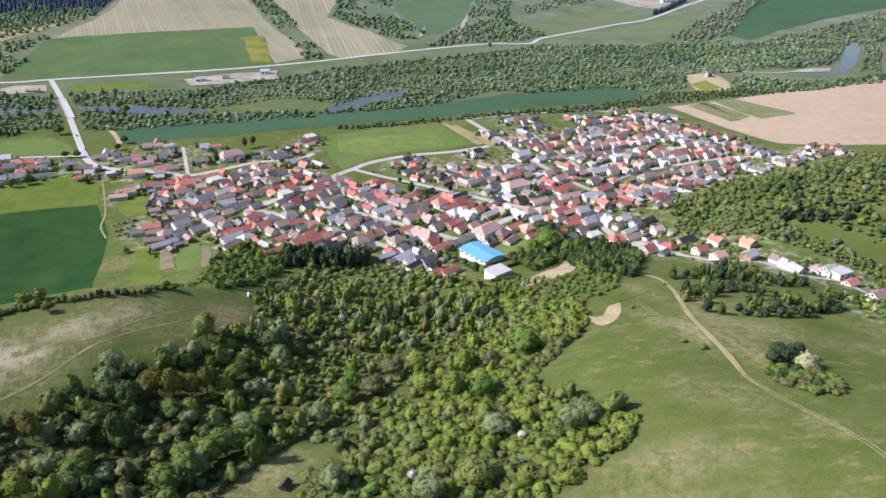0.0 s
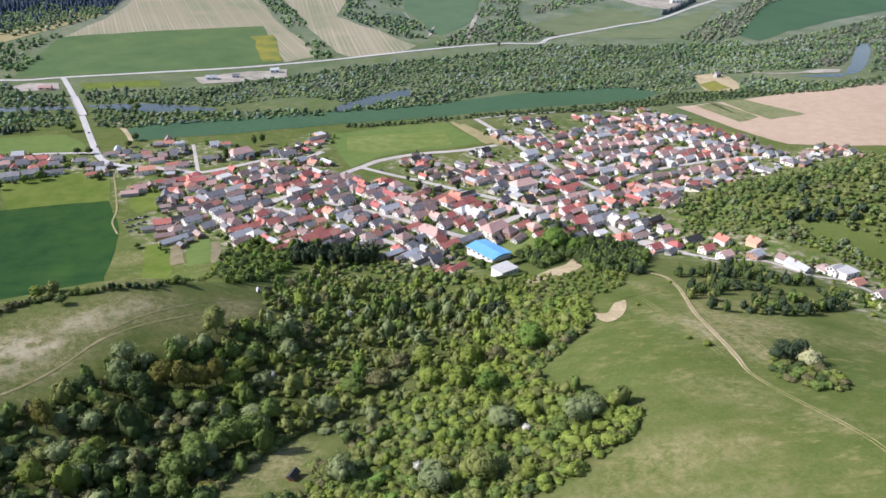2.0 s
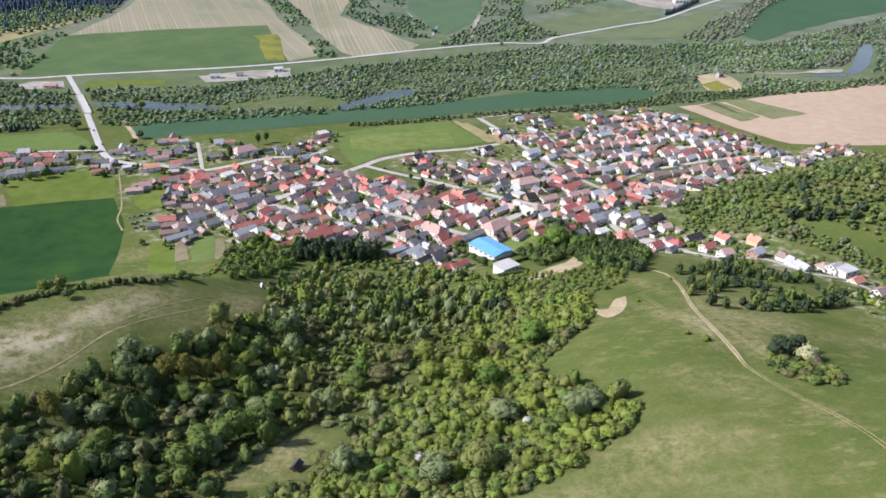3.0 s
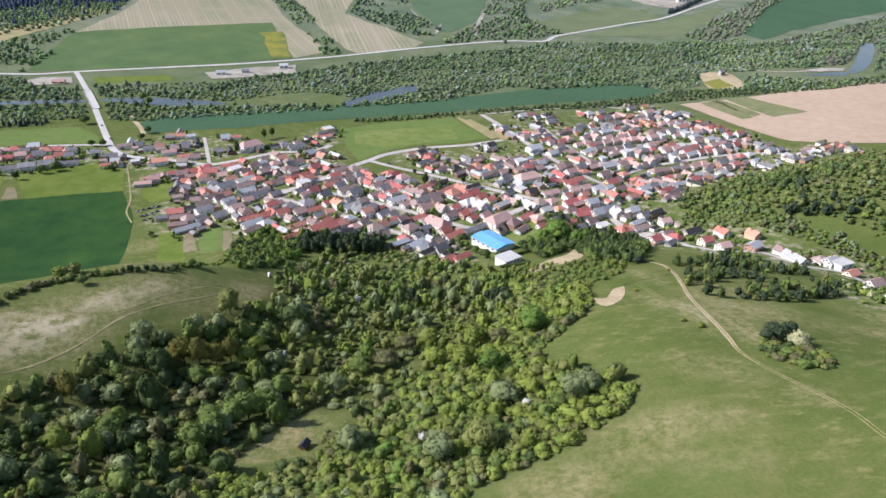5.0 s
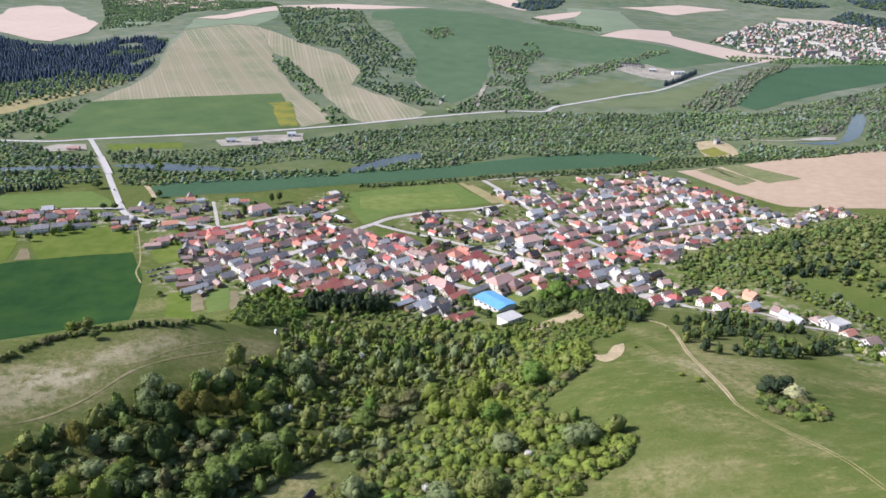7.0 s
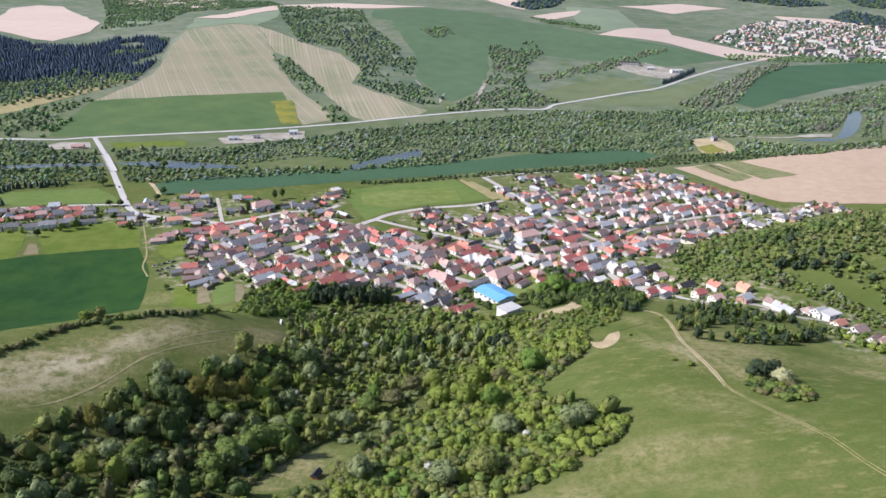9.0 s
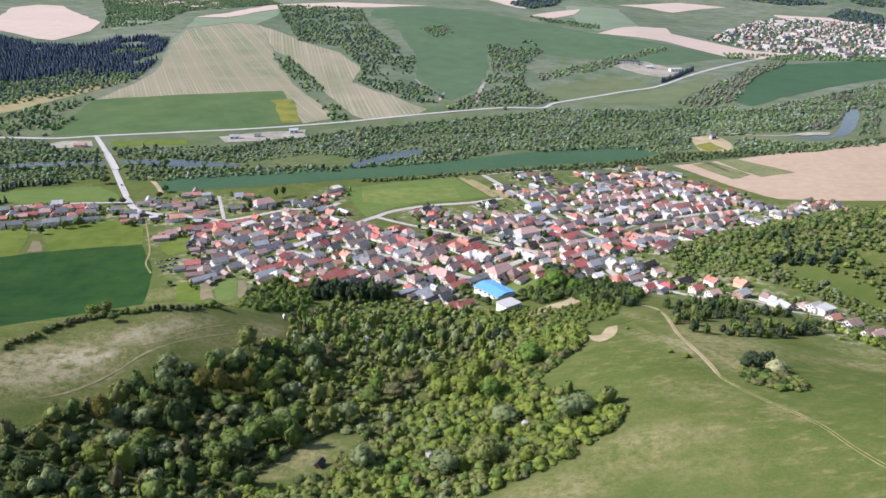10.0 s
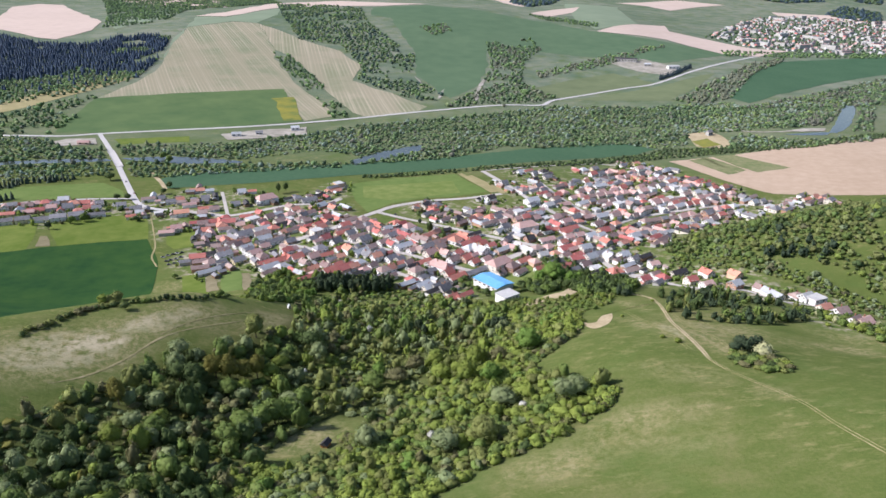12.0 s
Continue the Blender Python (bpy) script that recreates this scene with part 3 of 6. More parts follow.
def mottled(name, dark, light, small, large, rough=0.9, relief=0.0, random=0.0, per="object", shine=None):
    """A colour that wanders between two tones at two sizes of spot."""
    m, nt, b = material(name, rough)
    b.inputs["Specular IOR Level"].default_value = (0.03 if rough >= 0.9 else 0.25) if shine is None else shine
    f = maths(nt, "ADD", maths(nt, "MULTIPLY", noise_tex(nt, small), 0.55), maths(nt, "MULTIPLY", noise_tex(nt, large), 0.45))
    c = ramp(nt, f, ((0.36, dark), (0.64, light)))
    if random:
        i = nt.nodes.new("ShaderNodeObjectInfo" if per == "object" else "ShaderNodeNewGeometry")
        hsv = nt.nodes.new("ShaderNodeHueSaturation")
        r = i.outputs["Random" if per == "object" else "Random Per Island"]
        nt.links.new(maths(nt, "ADD", 1 - random, maths(nt, "MULTIPLY", r, 2 * random)), hsv.inputs["Value"])
        nt.links.new(maths(nt, "ADD", 0.5 - 0.06 * random, maths(nt, "MULTIPLY", r, 0.12 * random)), hsv.inputs["Hue"])
        nt.links.new(c, hsv.inputs["Color"])
        c = hsv.outputs[0]
    nt.links.new(c, b.inputs["Base Color"])
    if relief:
        bump(nt, b, noise_tex(nt, small * 2), relief, 0.4)
    return m


def attr(nt, name):
    n = nt.nodes.new("ShaderNodeAttribute")
    n.attribute_name = name
    return n


def ground_material():
    m, nt, b = material("grass_ground", 0.95)
    b.inputs["Specular IOR Level"].default_value = 0.03
    fine, mid, wide = noise_tex(nt, 0.9, 5, 0.7), noise_tex(nt, 0.07, 5, 0.65), noise_tex(nt, 0.012, 4, 0.6)
    f = maths(nt, "ADD", maths(nt, "MULTIPLY", fine, 0.32), maths(nt, "ADD", maths(nt, "MULTIPLY", mid, 0.38), maths(nt, "MULTIPLY", wide, 0.30)))
    lie = nt.nodes.new("ShaderNodeMapping")
    lie.inputs["Rotation"].default_value, lie.inputs["Scale"].default_value = (0, 0, -0.55), (0.06, 0.18, 0.1)
    nt.links.new(where(nt), lie.inputs["Vector"])
    f = maths(nt, "ADD", maths(nt, "MULTIPLY", f, 0.86), maths(nt, "MULTIPLY", noise_tex(nt, 1.0, 4, 0.6, lie.outputs[0]), 0.14))
    c = ramp(nt, f, ((0.38, GRASS[0]), (0.5, GRASS[1]), (0.61, GRASS[2])))
    # greyer, bluer grass mixed in with distance: haze painted into the ground colour
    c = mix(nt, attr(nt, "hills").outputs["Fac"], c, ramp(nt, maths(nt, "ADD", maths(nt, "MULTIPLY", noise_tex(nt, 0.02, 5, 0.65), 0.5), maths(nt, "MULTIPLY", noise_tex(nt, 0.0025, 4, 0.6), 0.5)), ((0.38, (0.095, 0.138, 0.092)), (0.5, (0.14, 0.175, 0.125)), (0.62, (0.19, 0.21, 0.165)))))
    # dry, grazed grass with straw-coloured speckles
    dry = ramp(nt, maths(nt, "ADD", maths(nt, "MULTIPLY", noise_tex(nt, 0.5, 6, 0.75), 0.6), maths(nt, "MULTIPLY", mid, 0.4)), ((0.40, (0.155, 0.155, 0.058)), (0.62, (0.34, 0.295, 0.175))))
    d = maths(nt, "MULTIPLY", attr(nt, "dry").outputs["Fac"], ramp(nt, noise_tex(nt, 0.35, 8, 0.85), ((0.43, (0.05,) * 3), (0.54, (1.0,) * 3))))
    c = mix(nt, d, c, dry)
    # thin straw streaks and damp, greener hollows all over the pasture
    comb = nt.nodes.new("ShaderNodeMapping")
    comb.inputs["Rotation"].default_value, comb.inputs["Scale"].default_value = (0, 0, -0.9), (0.13, 0.28, 0.1)
    nt.links.new(where(nt), comb.inputs["Vector"])
    straw = maths(nt, "MULTIPLY", ramp(nt, noise_tex(nt, 1.0, 7, 0.75, comb.outputs[0]), ((0.52, (0, 0, 0)), (0.70, (0.75,) * 3))), ramp(nt, noise_tex(nt, 0.02, 3, 0.6), ((0.38, (0, 0, 0)), (0.56, (1, 1, 1)))))
    c = mix(nt, straw, c, (0.27, 0.235, 0.115))
    damp = ramp(nt, noise_tex(nt, 0.028, 5, 0.7), ((0.50, (0, 0, 0)), (0.66, (0.6,) * 3)))
    damp = maths(nt, "MULTIPLY", damp, maths(nt, "SUBTRACT", 1.0, attr(nt, "dry").outputs["Fac"]))
    c = mix(nt, damp, c, (0.086, 0.130, 0.036))
    bleached = maths(nt, "MULTIPLY", ramp(nt, attr(nt, "dry").outputs["Fac"], ((0.80, (0, 0, 0)), (0.99, (1, 1, 1)))), ramp(nt, noise_tex(nt, 0.22, 6, 0.7), ((0.40, (0, 0, 0)), (0.56, (0.9, 0.9, 0.9)))))
    c = mix(nt, bleached, c, (0.43, 0.38, 0.265))
    # trodden yards between the houses
    yard = ramp(nt, noise_tex(nt, 0.19, 5, 0.62), ((0.36, (0.075, 0.118, 0.030)), (0.50, (0.125, 0.158, 0.052)), (0.55, (0.22, 0.21, 0.135)), (0.66, (0.37, 0.34, 0.28))))
    c = mix(nt, attr(nt, "yard").outputs["Fac"], c, yard)
    # darker green ground inside the wood outlines
    c = mix(nt, maths(nt, "MULTIPLY", attr(nt, "wood").outputs["Fac"], 0.75), c, ramp(nt, mid, ((0.35, (0.045, 0.058, 0.018)), (0.7, (0.095, 0.105, 0.038)))))
    nt.links.new(c, b.inputs["Base Color"])
    bump(nt, b, fine, 0.6, 0.5)
    return m


def striped_material(name, angle, pitch, tones):
    """Ploughed or mown rows that run across the slope of a field."""
    m, nt, b = material(name, 0.95)
    b.inputs["Specular IOR Level"].default_value = 0.03
    turn = nt.nodes.new("ShaderNodeMapping")
    turn.inputs["Rotation"].default_value = (0, 0, angle)
    nt.links.new(where(nt), turn.inputs["Vector"])
    lines = []
    for gap, wobble, low, high in ((pitch * 1.9, 0.9, 0.95, 0.995), (pitch * 0.55, 0.3, 0.55, 0.95), (pitch * 7.0, 2.5, 0.45, 0.8)):
        wave = node(nt, "ShaderNodeTexWave", Scale=0.314 / gap, Distortion=wobble, Detail=2.0, Detail_Scale=0.3)
        wave.bands_direction = "X"
        nt.links.new(turn.outputs[0], wave.inputs["Vector"])
        lines.append(ramp(nt, wave.outputs["Fac"], ((low, (0, 0, 0)), (high, (1, 1, 1)))))
    patch = ramp(nt, noise_tex(nt, 0.004, 5, 0.65), ((0.40, (0.2,) * 3), (0.60, (1.0,) * 3)))
    c = mix(nt, ramp(nt, noise_tex(nt, 0.006, 6, 0.65), ((0.42, (0, 0, 0)), (0.58, (1, 1, 1)))), tones[0], tones[1])
    c = mix(nt, maths(nt, "MULTIPLY", lines[2], 0.7), c, tones[1])
    c = mix(nt, maths(nt, "MULTIPLY", maths(nt, "MULTIPLY", lines[1], patch), 0.45), c, tones[2])
    c = mix(nt, maths(nt, "MULTIPLY", lines[0], maths(nt, "ADD", 0.12, maths(nt, "MULTIPLY", patch, 0.5))), c, tones[2])
    c = mix(nt, maths(nt, "MULTIPLY", noise_tex(nt, 0.05, 5, 0.7), 0.3), c, tones[1])
    nt.links.new(c, b.inputs["Base Color"])
    return m


def leaf_material(name):
    """Leaves coloured tree by tree through the tint stored on the crown."""
    m, nt, b = material(name, 0.7)
    b.inputs["Specular IOR Level"].default_value = 0.12
    c = attr(nt, "tint").outputs["Color"]
    r = nt.nodes.new("ShaderNodeNewGeometry").outputs["Random Per Island"]
    hsv = nt.nodes.new("ShaderNodeHueSaturation")
    # fine noise in the value paints dark gaps between leaf clumps
    nt.links.new(maths(nt, "MULTIPLY", maths(nt, "ADD", 0.91, maths(nt, "MULTIPLY", r, 0.18)), maths(nt, "ADD", 0.20, maths(nt, "MULTIPLY", noise_tex(nt, 2.2, 5, 0.8), 1.5))), hsv.inputs["Value"])
    nt.links.new(maths(nt, "ADD", 0.492, maths(nt, "MULTIPLY", r, 0.016)), hsv.inputs["Hue"])
    nt.links.new(c, hsv.inputs["Color"])
    nt.links.new(hsv.outputs[0], b.inputs["Base Color"])
    bump(nt, b, noise_tex(nt, 1.6, 3, 0.7), 0.7, 0.35)
    # light that shines through the leaves
    thin, both = nt.nodes.new("ShaderNodeBsdfTranslucent"), nt.nodes.new("ShaderNodeMixShader")
    nt.links.new(hsv.outputs[0], thin.inputs["Color"])
    both.inputs[0].default_value = 0.22
    nt.links.new(b.outputs[0], both.inputs[1]), nt.links.new(thin.outputs[0], both.inputs[2])
    nt.links.new(both.outputs[0], nt.nodes["Material Output"].inputs["Surface"])
    return m


def plain(name, colour, rough=0.7, metal=0.0, small=1.5):
    return mottled(name, tuple(v * 0.82 for v in colour), tuple(min(1, v * 1.12) for v in colour), small, small * 0.13, rough)


GRASS = ((0.066, 0.097, 0.025), (0.095, 0.123, 0.035), (0.140, 0.146, 0.058))
M_GROUND = ground_material()
M_CROP = mottled("young_cereal", (0.014, 0.050, 0.018), (0.038, 0.086, 0.022), 0.06, 0.008, relief=0.2)
M_TEAL = mottled("blue_green_cereal", (0.047, 0.100, 0.056), (0.066, 0.124, 0.070), 0.2, 0.015)
M_LUSH = mottled("lush_meadow", (0.120, 0.168, 0.046), (0.185, 0.222, 0.075), 0.12, 0.03)
M_HAY = mottled("hay_meadow", (0.092, 0.138, 0.026), (0.142, 0.178, 0.044), 0.12, 0.03)
M_LUSH_DARK = mottled("dark_meadow", (0.098, 0.152, 0.042), (0.138, 0.19, 0.060), 0.15, 0.02)
# far meadows bluer and greyer than near ones: haze in the base colour
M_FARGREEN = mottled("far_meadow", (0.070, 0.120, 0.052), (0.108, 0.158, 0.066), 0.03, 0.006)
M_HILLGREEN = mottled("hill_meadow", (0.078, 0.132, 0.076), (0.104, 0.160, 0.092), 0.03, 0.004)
M_OLIVE = mottled("olive_meadow", (0.115, 0.145, 0.078), (0.15, 0.18, 0.098), 0.04, 0.008)
M_RAPE = mottled("yellow_bloom", (0.10, 0.145, 0.05), (0.27, 0.24, 0.05), 0.05, 0.03)
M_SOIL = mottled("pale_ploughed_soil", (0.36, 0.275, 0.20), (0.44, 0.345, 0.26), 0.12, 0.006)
# far soil paler and greyer than the near soil, for distance haze
M_SOIL_FAR = mottled("hazed_far_soil", (0.46, 0.375, 0.32), (0.53, 0.435, 0.375), 0.05, 0.004)
M_BROWN = mottled("tilled_brown_soil", (0.16, 0.145, 0.085), (0.25, 0.22, 0.14), 0.3, 0.05)
M_WORN = mottled("worn_grass", (0.145, 0.160, 0.052), (0.235, 0.22, 0.112), 0.3, 0.05)
M_STRAW = mottled("straw_rut", (0.17, 0.165, 0.065), (0.33, 0.29, 0.17), 0.5, 0.06)
M_TAN = mottled("stubble", (0.24, 0.22, 0.11), (0.33, 0.29, 0.16), 0.08, 0.01)
M_STRIP = mottled("mixed_crop_strip", (0.12, 0.155, 0.065), (0.22, 0.215, 0.12), 0.2, 0.06)
# lightened and blued base colour, distance haze included
M_PALE = mottled("hazed_far_meadow", (0.17, 0.22, 0.15), (0.21, 0.26, 0.18), 0.02, 0.004)
M_ROAD = mottled("worn_asphalt", (0.40, 0.395, 0.385), (0.50, 0.49, 0.475), 0.4, 0.03, 0.9)
M_STREET = mottled("dusty_street", (0.36, 0.34, 0.315), (0.48, 0.455, 0.425), 0.4, 0.05, 0.9)
M_SAND = mottled("dry_sandy_soil", (0.27, 0.225, 0.135), (0.46, 0.385, 0.26), 0.6, 0.08, 0.95)
M_YARD = mottled("pale_yard", (0.22, 0.21, 0.17), (0.40, 0.375, 0.335), 0.1, 0.03, 0.95)
M_LEAF = leaf_material("leaves")
M_BARK = mottled("bark", (0.06, 0.05, 0.04), (0.13, 0.11, 0.09), 3, 0.6, 0.95)
M_GLASS = plain("window_glass", (0.03, 0.035, 0.045), 0.12)
M_FRAME = plain("window_frame", (0.7, 0.69, 0.66), 0.5)
M_BRICK = mottled("chimney_brick", (0.22, 0.10, 0.07), (0.34, 0.17, 0.12), 4, 0.6)
M_DOOR = plain("brown_door", (0.11, 0.06, 0.03), 0.5)
M_CONCRETE = mottled("grey_concrete", (0.3, 0.3, 0.29), (0.45, 0.44, 0.42), 1.5, 0.1)
M_WOOD = mottled("weathered_boards", (0.15, 0.10, 0.065), (0.26, 0.18, 0.12), 2.5, 0.3)


def water_material():
    m, nt, b = material("river_water", 0.14)
    b.inputs["Specular IOR Level"].default_value = 0.5
    nt.links.new(ramp(nt, noise_tex(nt, 0.03), ((0.3, (0.04, 0.055, 0.05)), (0.7, (0.07, 0.085, 0.075)))), b.inputs["Base Color"])
    bump(nt, b, noise_tex(nt, 0.8), 0.08, 0.1)
    return m


M_WATER = water_material()
# red, pink and orange tiles paled and greyed: haze put into their colours
ROOFS = {
    "r": ("red tiled", mottled("red_tiles", (0.39, 0.12, 0.10), (0.51, 0.205, 0.175), 1.2, 0.15, 0.8, random=0.18)),
    "p": ("pale pink tiled", mottled("pink_tiles", (0.42, 0.265, 0.24), (0.53, 0.355, 0.325), 1.2, 0.15, 0.85, random=0.15)),
    "o": ("orange tiled", mottled("orange_tiles", (0.44, 0.195, 0.14), (0.56, 0.285, 0.22), 1.2, 0.15, 0.8, random=0.15)),
    "b": ("weathered brown", mottled("brown_tiles", (0.235, 0.165, 0.15), (0.35, 0.265, 0.245), 1.2, 0.15, 0.85, random=0.22)),
    "g": ("dark grey", mottled("grey_slates", (0.14, 0.14, 0.15), (0.25, 0.25, 0.265), 1.2, 0.15, 0.75, random=0.25)),
    "l": ("light grey sheet-metal", mottled("light_sheet", (0.36, 0.38, 0.40), (0.50, 0.52, 0.54), 1.0, 0.15, 0.55, random=0.15)),
    "k": ("black", mottled("black_slates", (0.035, 0.033, 0.035), (0.07, 0.068, 0.07), 1.2, 0.15, 0.7)),
    "w": ("white", mottled("white_sheet", (0.40, 0.40, 0.40), (0.52, 0.52, 0.51), 0.8, 0.1, 0.6)),
}
WALLS = [
    ("white", mottled("white_render", (0.70, 0.69, 0.68), (0.82, 0.81, 0.80), 0.8, 0.1, 0.9, random=0.06)),
    ("cream", mottled("cream_render", (0.60, 0.555, 0.48), (0.72, 0.675, 0.60), 0.8, 0.1, 0.9, random=0.08)),
    ("grey", mottled("grey_render", (0.42, 0.41, 0.39), (0.56, 0.55, 0.52), 0.8, 0.1, 0.9, random=0.12)),
    ("pale yellow", mottled("yellow_render", (0.54, 0.46, 0.29), (0.64, 0.56, 0.37), 0.8, 0.1, 0.9, random=0.08)),
    ("salmon", mottled("salmon_render", (0.55, 0.36, 0.26), (0.68, 0.47, 0.35), 0.8, 0.1, 0.9, random=0.08)),
    ("bare brick", mottled("brick_wall", (0.34, 0.20, 0.14), (0.46, 0.29, 0.21), 1.5, 0.2, 0.95, random=0.1)),
]
M_PINE = mottled("stained_pine", (0.26, 0.13, 0.055), (0.40, 0.21, 0.09), 2.5, 0.3)
M_BLUE = mottled("blue_sheet_roof", (0.13, 0.37, 0.66), (0.18, 0.45, 0.76), 0.5, 0.05, 0.5)


# ---- mesh helpers ----
def mesh_object(name, verts, faces, mats, parent=None, idx=None):
    me = bpy.data.meshes.new(name)
    me.from_pydata(verts, [], faces)
    for m in mats if isinstance(mats, (list, tuple)) else [mats]:
        me.materials.append(m)
    if idx is not None:
        me.polygons.foreach_set("material_index", idx)
    me.update()
    ob = new(name, me)
    ob.parent = parent
    return ob


def part(name, bm, mat, parent, label=""):
    """Links a bmesh as one mesh object under a thing or a part."""
    me = bpy.data.meshes.new(name)
    bm.to_mesh(me)
    bm.free()
    for m in mat if isinstance(mat, (list, tuple)) else [mat]:
        me.materials.append(m)
    ob = new(name, me)
    ob.parent = parent
    return tagged(ob, label) if label else ob


def add_box(bm, x0, x1, y0, y1, z0, z1, mat=0, bevel=0.0):
    r = bmesh.ops.create_cube(bm, size=1.0, matrix=Matrix.Translation(((x0 + x1) / 2, (y0 + y1) / 2, (z0 + z1) / 2)) @ Matrix.Diagonal((x1 - x0, y1 - y0, z1 - z0, 1)))
    if bevel:
        es = {e for v in r["verts"] for e in v.link_edges}
        bmesh.ops.bevel(bm, geom=list(es), offset=bevel, segments=1, affect="EDGES")
    else:
        for f in {f for v in r["verts"] for f in v.link_faces}:
            f.material_index = mat


def inside(poly, x, y):
    """Which of the points lie within the outline."""
    x, y = np.asarray(x, float), np.asarray(y, float)
    odd = np.zeros(x.shape, bool)
    for (ax, ay), (bx, by) in zip(poly, poly[1:] + poly[:1]):
        if ay != by:
            odd ^= ((ay > y) != (by > y)) & (x < (bx - ax) * (y - ay) / (by - ay) + ax)
    return odd


def far_off(poly_line, x, y):
    """Distance of the points from a line of points."""
    x, y = np.asarray(x, float), np.asarray(y, float)
    best = np.full(x.shape, 1e9)
    for (ax, ay), (bx, by) in zip(poly_line, poly_line[1:]):
        u = np.clip(((x - ax) * (bx - ax) + (y - ay) * (by - ay)) / ((bx - ax) ** 2 + (by - ay) ** 2 + 1e-9), 0, 1)
        best = np.minimum(best, np.hypot(x - ax - u * (bx - ax), y - ay - u * (by - ay)))
    return best


def curve_through(pts, step):
    """Points every step metres along a smooth curve through pts."""
    p = [Vector(q) for q in pts]
    p = [p[0] * 2 - p[1]] + p + [p[-1] * 2 - p[-2]]
    out = []
    for a, b, c, d in zip(p, p[1:], p[2:], p[3:]):
        n = max(1, round((c - b).length / step))
        for k in range(n):
            t = k / n
            out.append(0.5 * (2 * b + (c - a) * t + (2 * a - 5 * b + 4 * c - d) * t * t + (3 * b - a - 3 * c + d) * t ** 3))
    return out + [p[-2]]


# ---- ground ----
def spaced(fine0, fine1, step, start, end, grow):
    v = list(np.arange(fine0, fine1, step))
    s = step
    while v[-1] < end:
        s *= grow
        v.append(v[-1] + s)
    s = step
    while v[0] > start:
        s *= grow
        v.insert(0, v[0] - s)
    return np.array(v)


XS, YS = spaced(-340, 360, 5, -4200, 4600, 1.07), spaced(40, 640, 5, -900, 5400, 1.035)


def land_z(x, y):
    """Height of the ground sheet itself, between its own grid lines."""
    x, y = np.asarray(x, float), np.asarray(y, float)
    i, j = np.clip(np.searchsorted(XS, x) - 1, 0, len(XS) - 2), np.clip(np.searchsorted(YS, y) - 1, 0, len(YS) - 2)
    u, v = (x - XS[i]) / (XS[i + 1] - XS[i]), (y - YS[j]) / (YS[j + 1] - YS[j])
    return (LAND[j, i] * (1 - u) + LAND[j, i + 1] * u) * (1 - v) + (LAND[j + 1, i] * (1 - u) + LAND[j + 1, i + 1] * u) * v


GX, GY = np.meshgrid(XS, YS)
rough_ground = np.array([noise.noise((a * 0.03, b * 0.03, 0.0)) for a, b in zip(GX.ravel(), GY.ravel())]).reshape(GX.shape)
LAND = ground_z(GX, GY) + 0.8 * rough_ground * smooth(330, 250, GY)

ALL_HOUSES = HOUSES_WEST + HOUSES_WESTB + HOUSES_WESTC + HOUSES_A + HOUSES_B + HOUSES_C + HOUSES_D + HOUSES_E + HOUSES_F + HOUSES_G + HOUSES_I + HOUSES_J + HOUSES_K + HOUSES_L + HOUSES_M + HOUSES_N + HOUSES_O
WOODED = (WOOD_RAVINE, WOOD_SLOPE, WOOD_EDGE, WOOD_SCHOOL)


def build_ground():
    nx, ny = len(XS), len(YS)
    faces = [(j * nx + i, j * nx + i + 1, (j + 1) * nx + i + 1, (j + 1) * nx + i) for j in range(ny - 1) for i in range(nx - 1)]
    x, y = GX.ravel(), GY.ravel()
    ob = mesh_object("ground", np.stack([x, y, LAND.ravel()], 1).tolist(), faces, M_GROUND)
    near = np.full(x.shape, 1e9)
    for hx, hy, _ in ALL_HOUSES:
        near = np.minimum(near, np.hypot(x - hx, y - hy))
    yard = smooth(24, 12, near)
    dry = np.zeros(x.shape)
    for cx, cy, rx, ry, turn, amount in DRY_SPOTS:
        c, s = math.cos(turn), math.sin(turn)
        u, v = (c * (x - cx) + s * (y - cy)) / rx, (-s * (x - cx) + c * (y - cy)) / ry
        dry = np.maximum(dry, amount * smooth(1.25, 0.45, np.hypot(u, v)))
    wood = np.zeros(x.shape)
    for w in WOODED:
        wood = np.maximum(wood, inside(w, x, y))
    for glade in (CLEARING, CLEARING_B, SHRUB_ZONE):
        wood *= ~inside(glade, x, y)
    # the last mask grows with distance and drives the painted haze tone
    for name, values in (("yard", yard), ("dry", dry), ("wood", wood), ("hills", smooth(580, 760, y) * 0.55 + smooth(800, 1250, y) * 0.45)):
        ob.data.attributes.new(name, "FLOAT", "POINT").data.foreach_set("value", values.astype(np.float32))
    ob.data.polygons.foreach_set("use_smooth", [True] * len(ob.data.polygons))
    return tagged(ob, "grassy hillside, village gardens and wide valley floor", "ground", kind="structure")


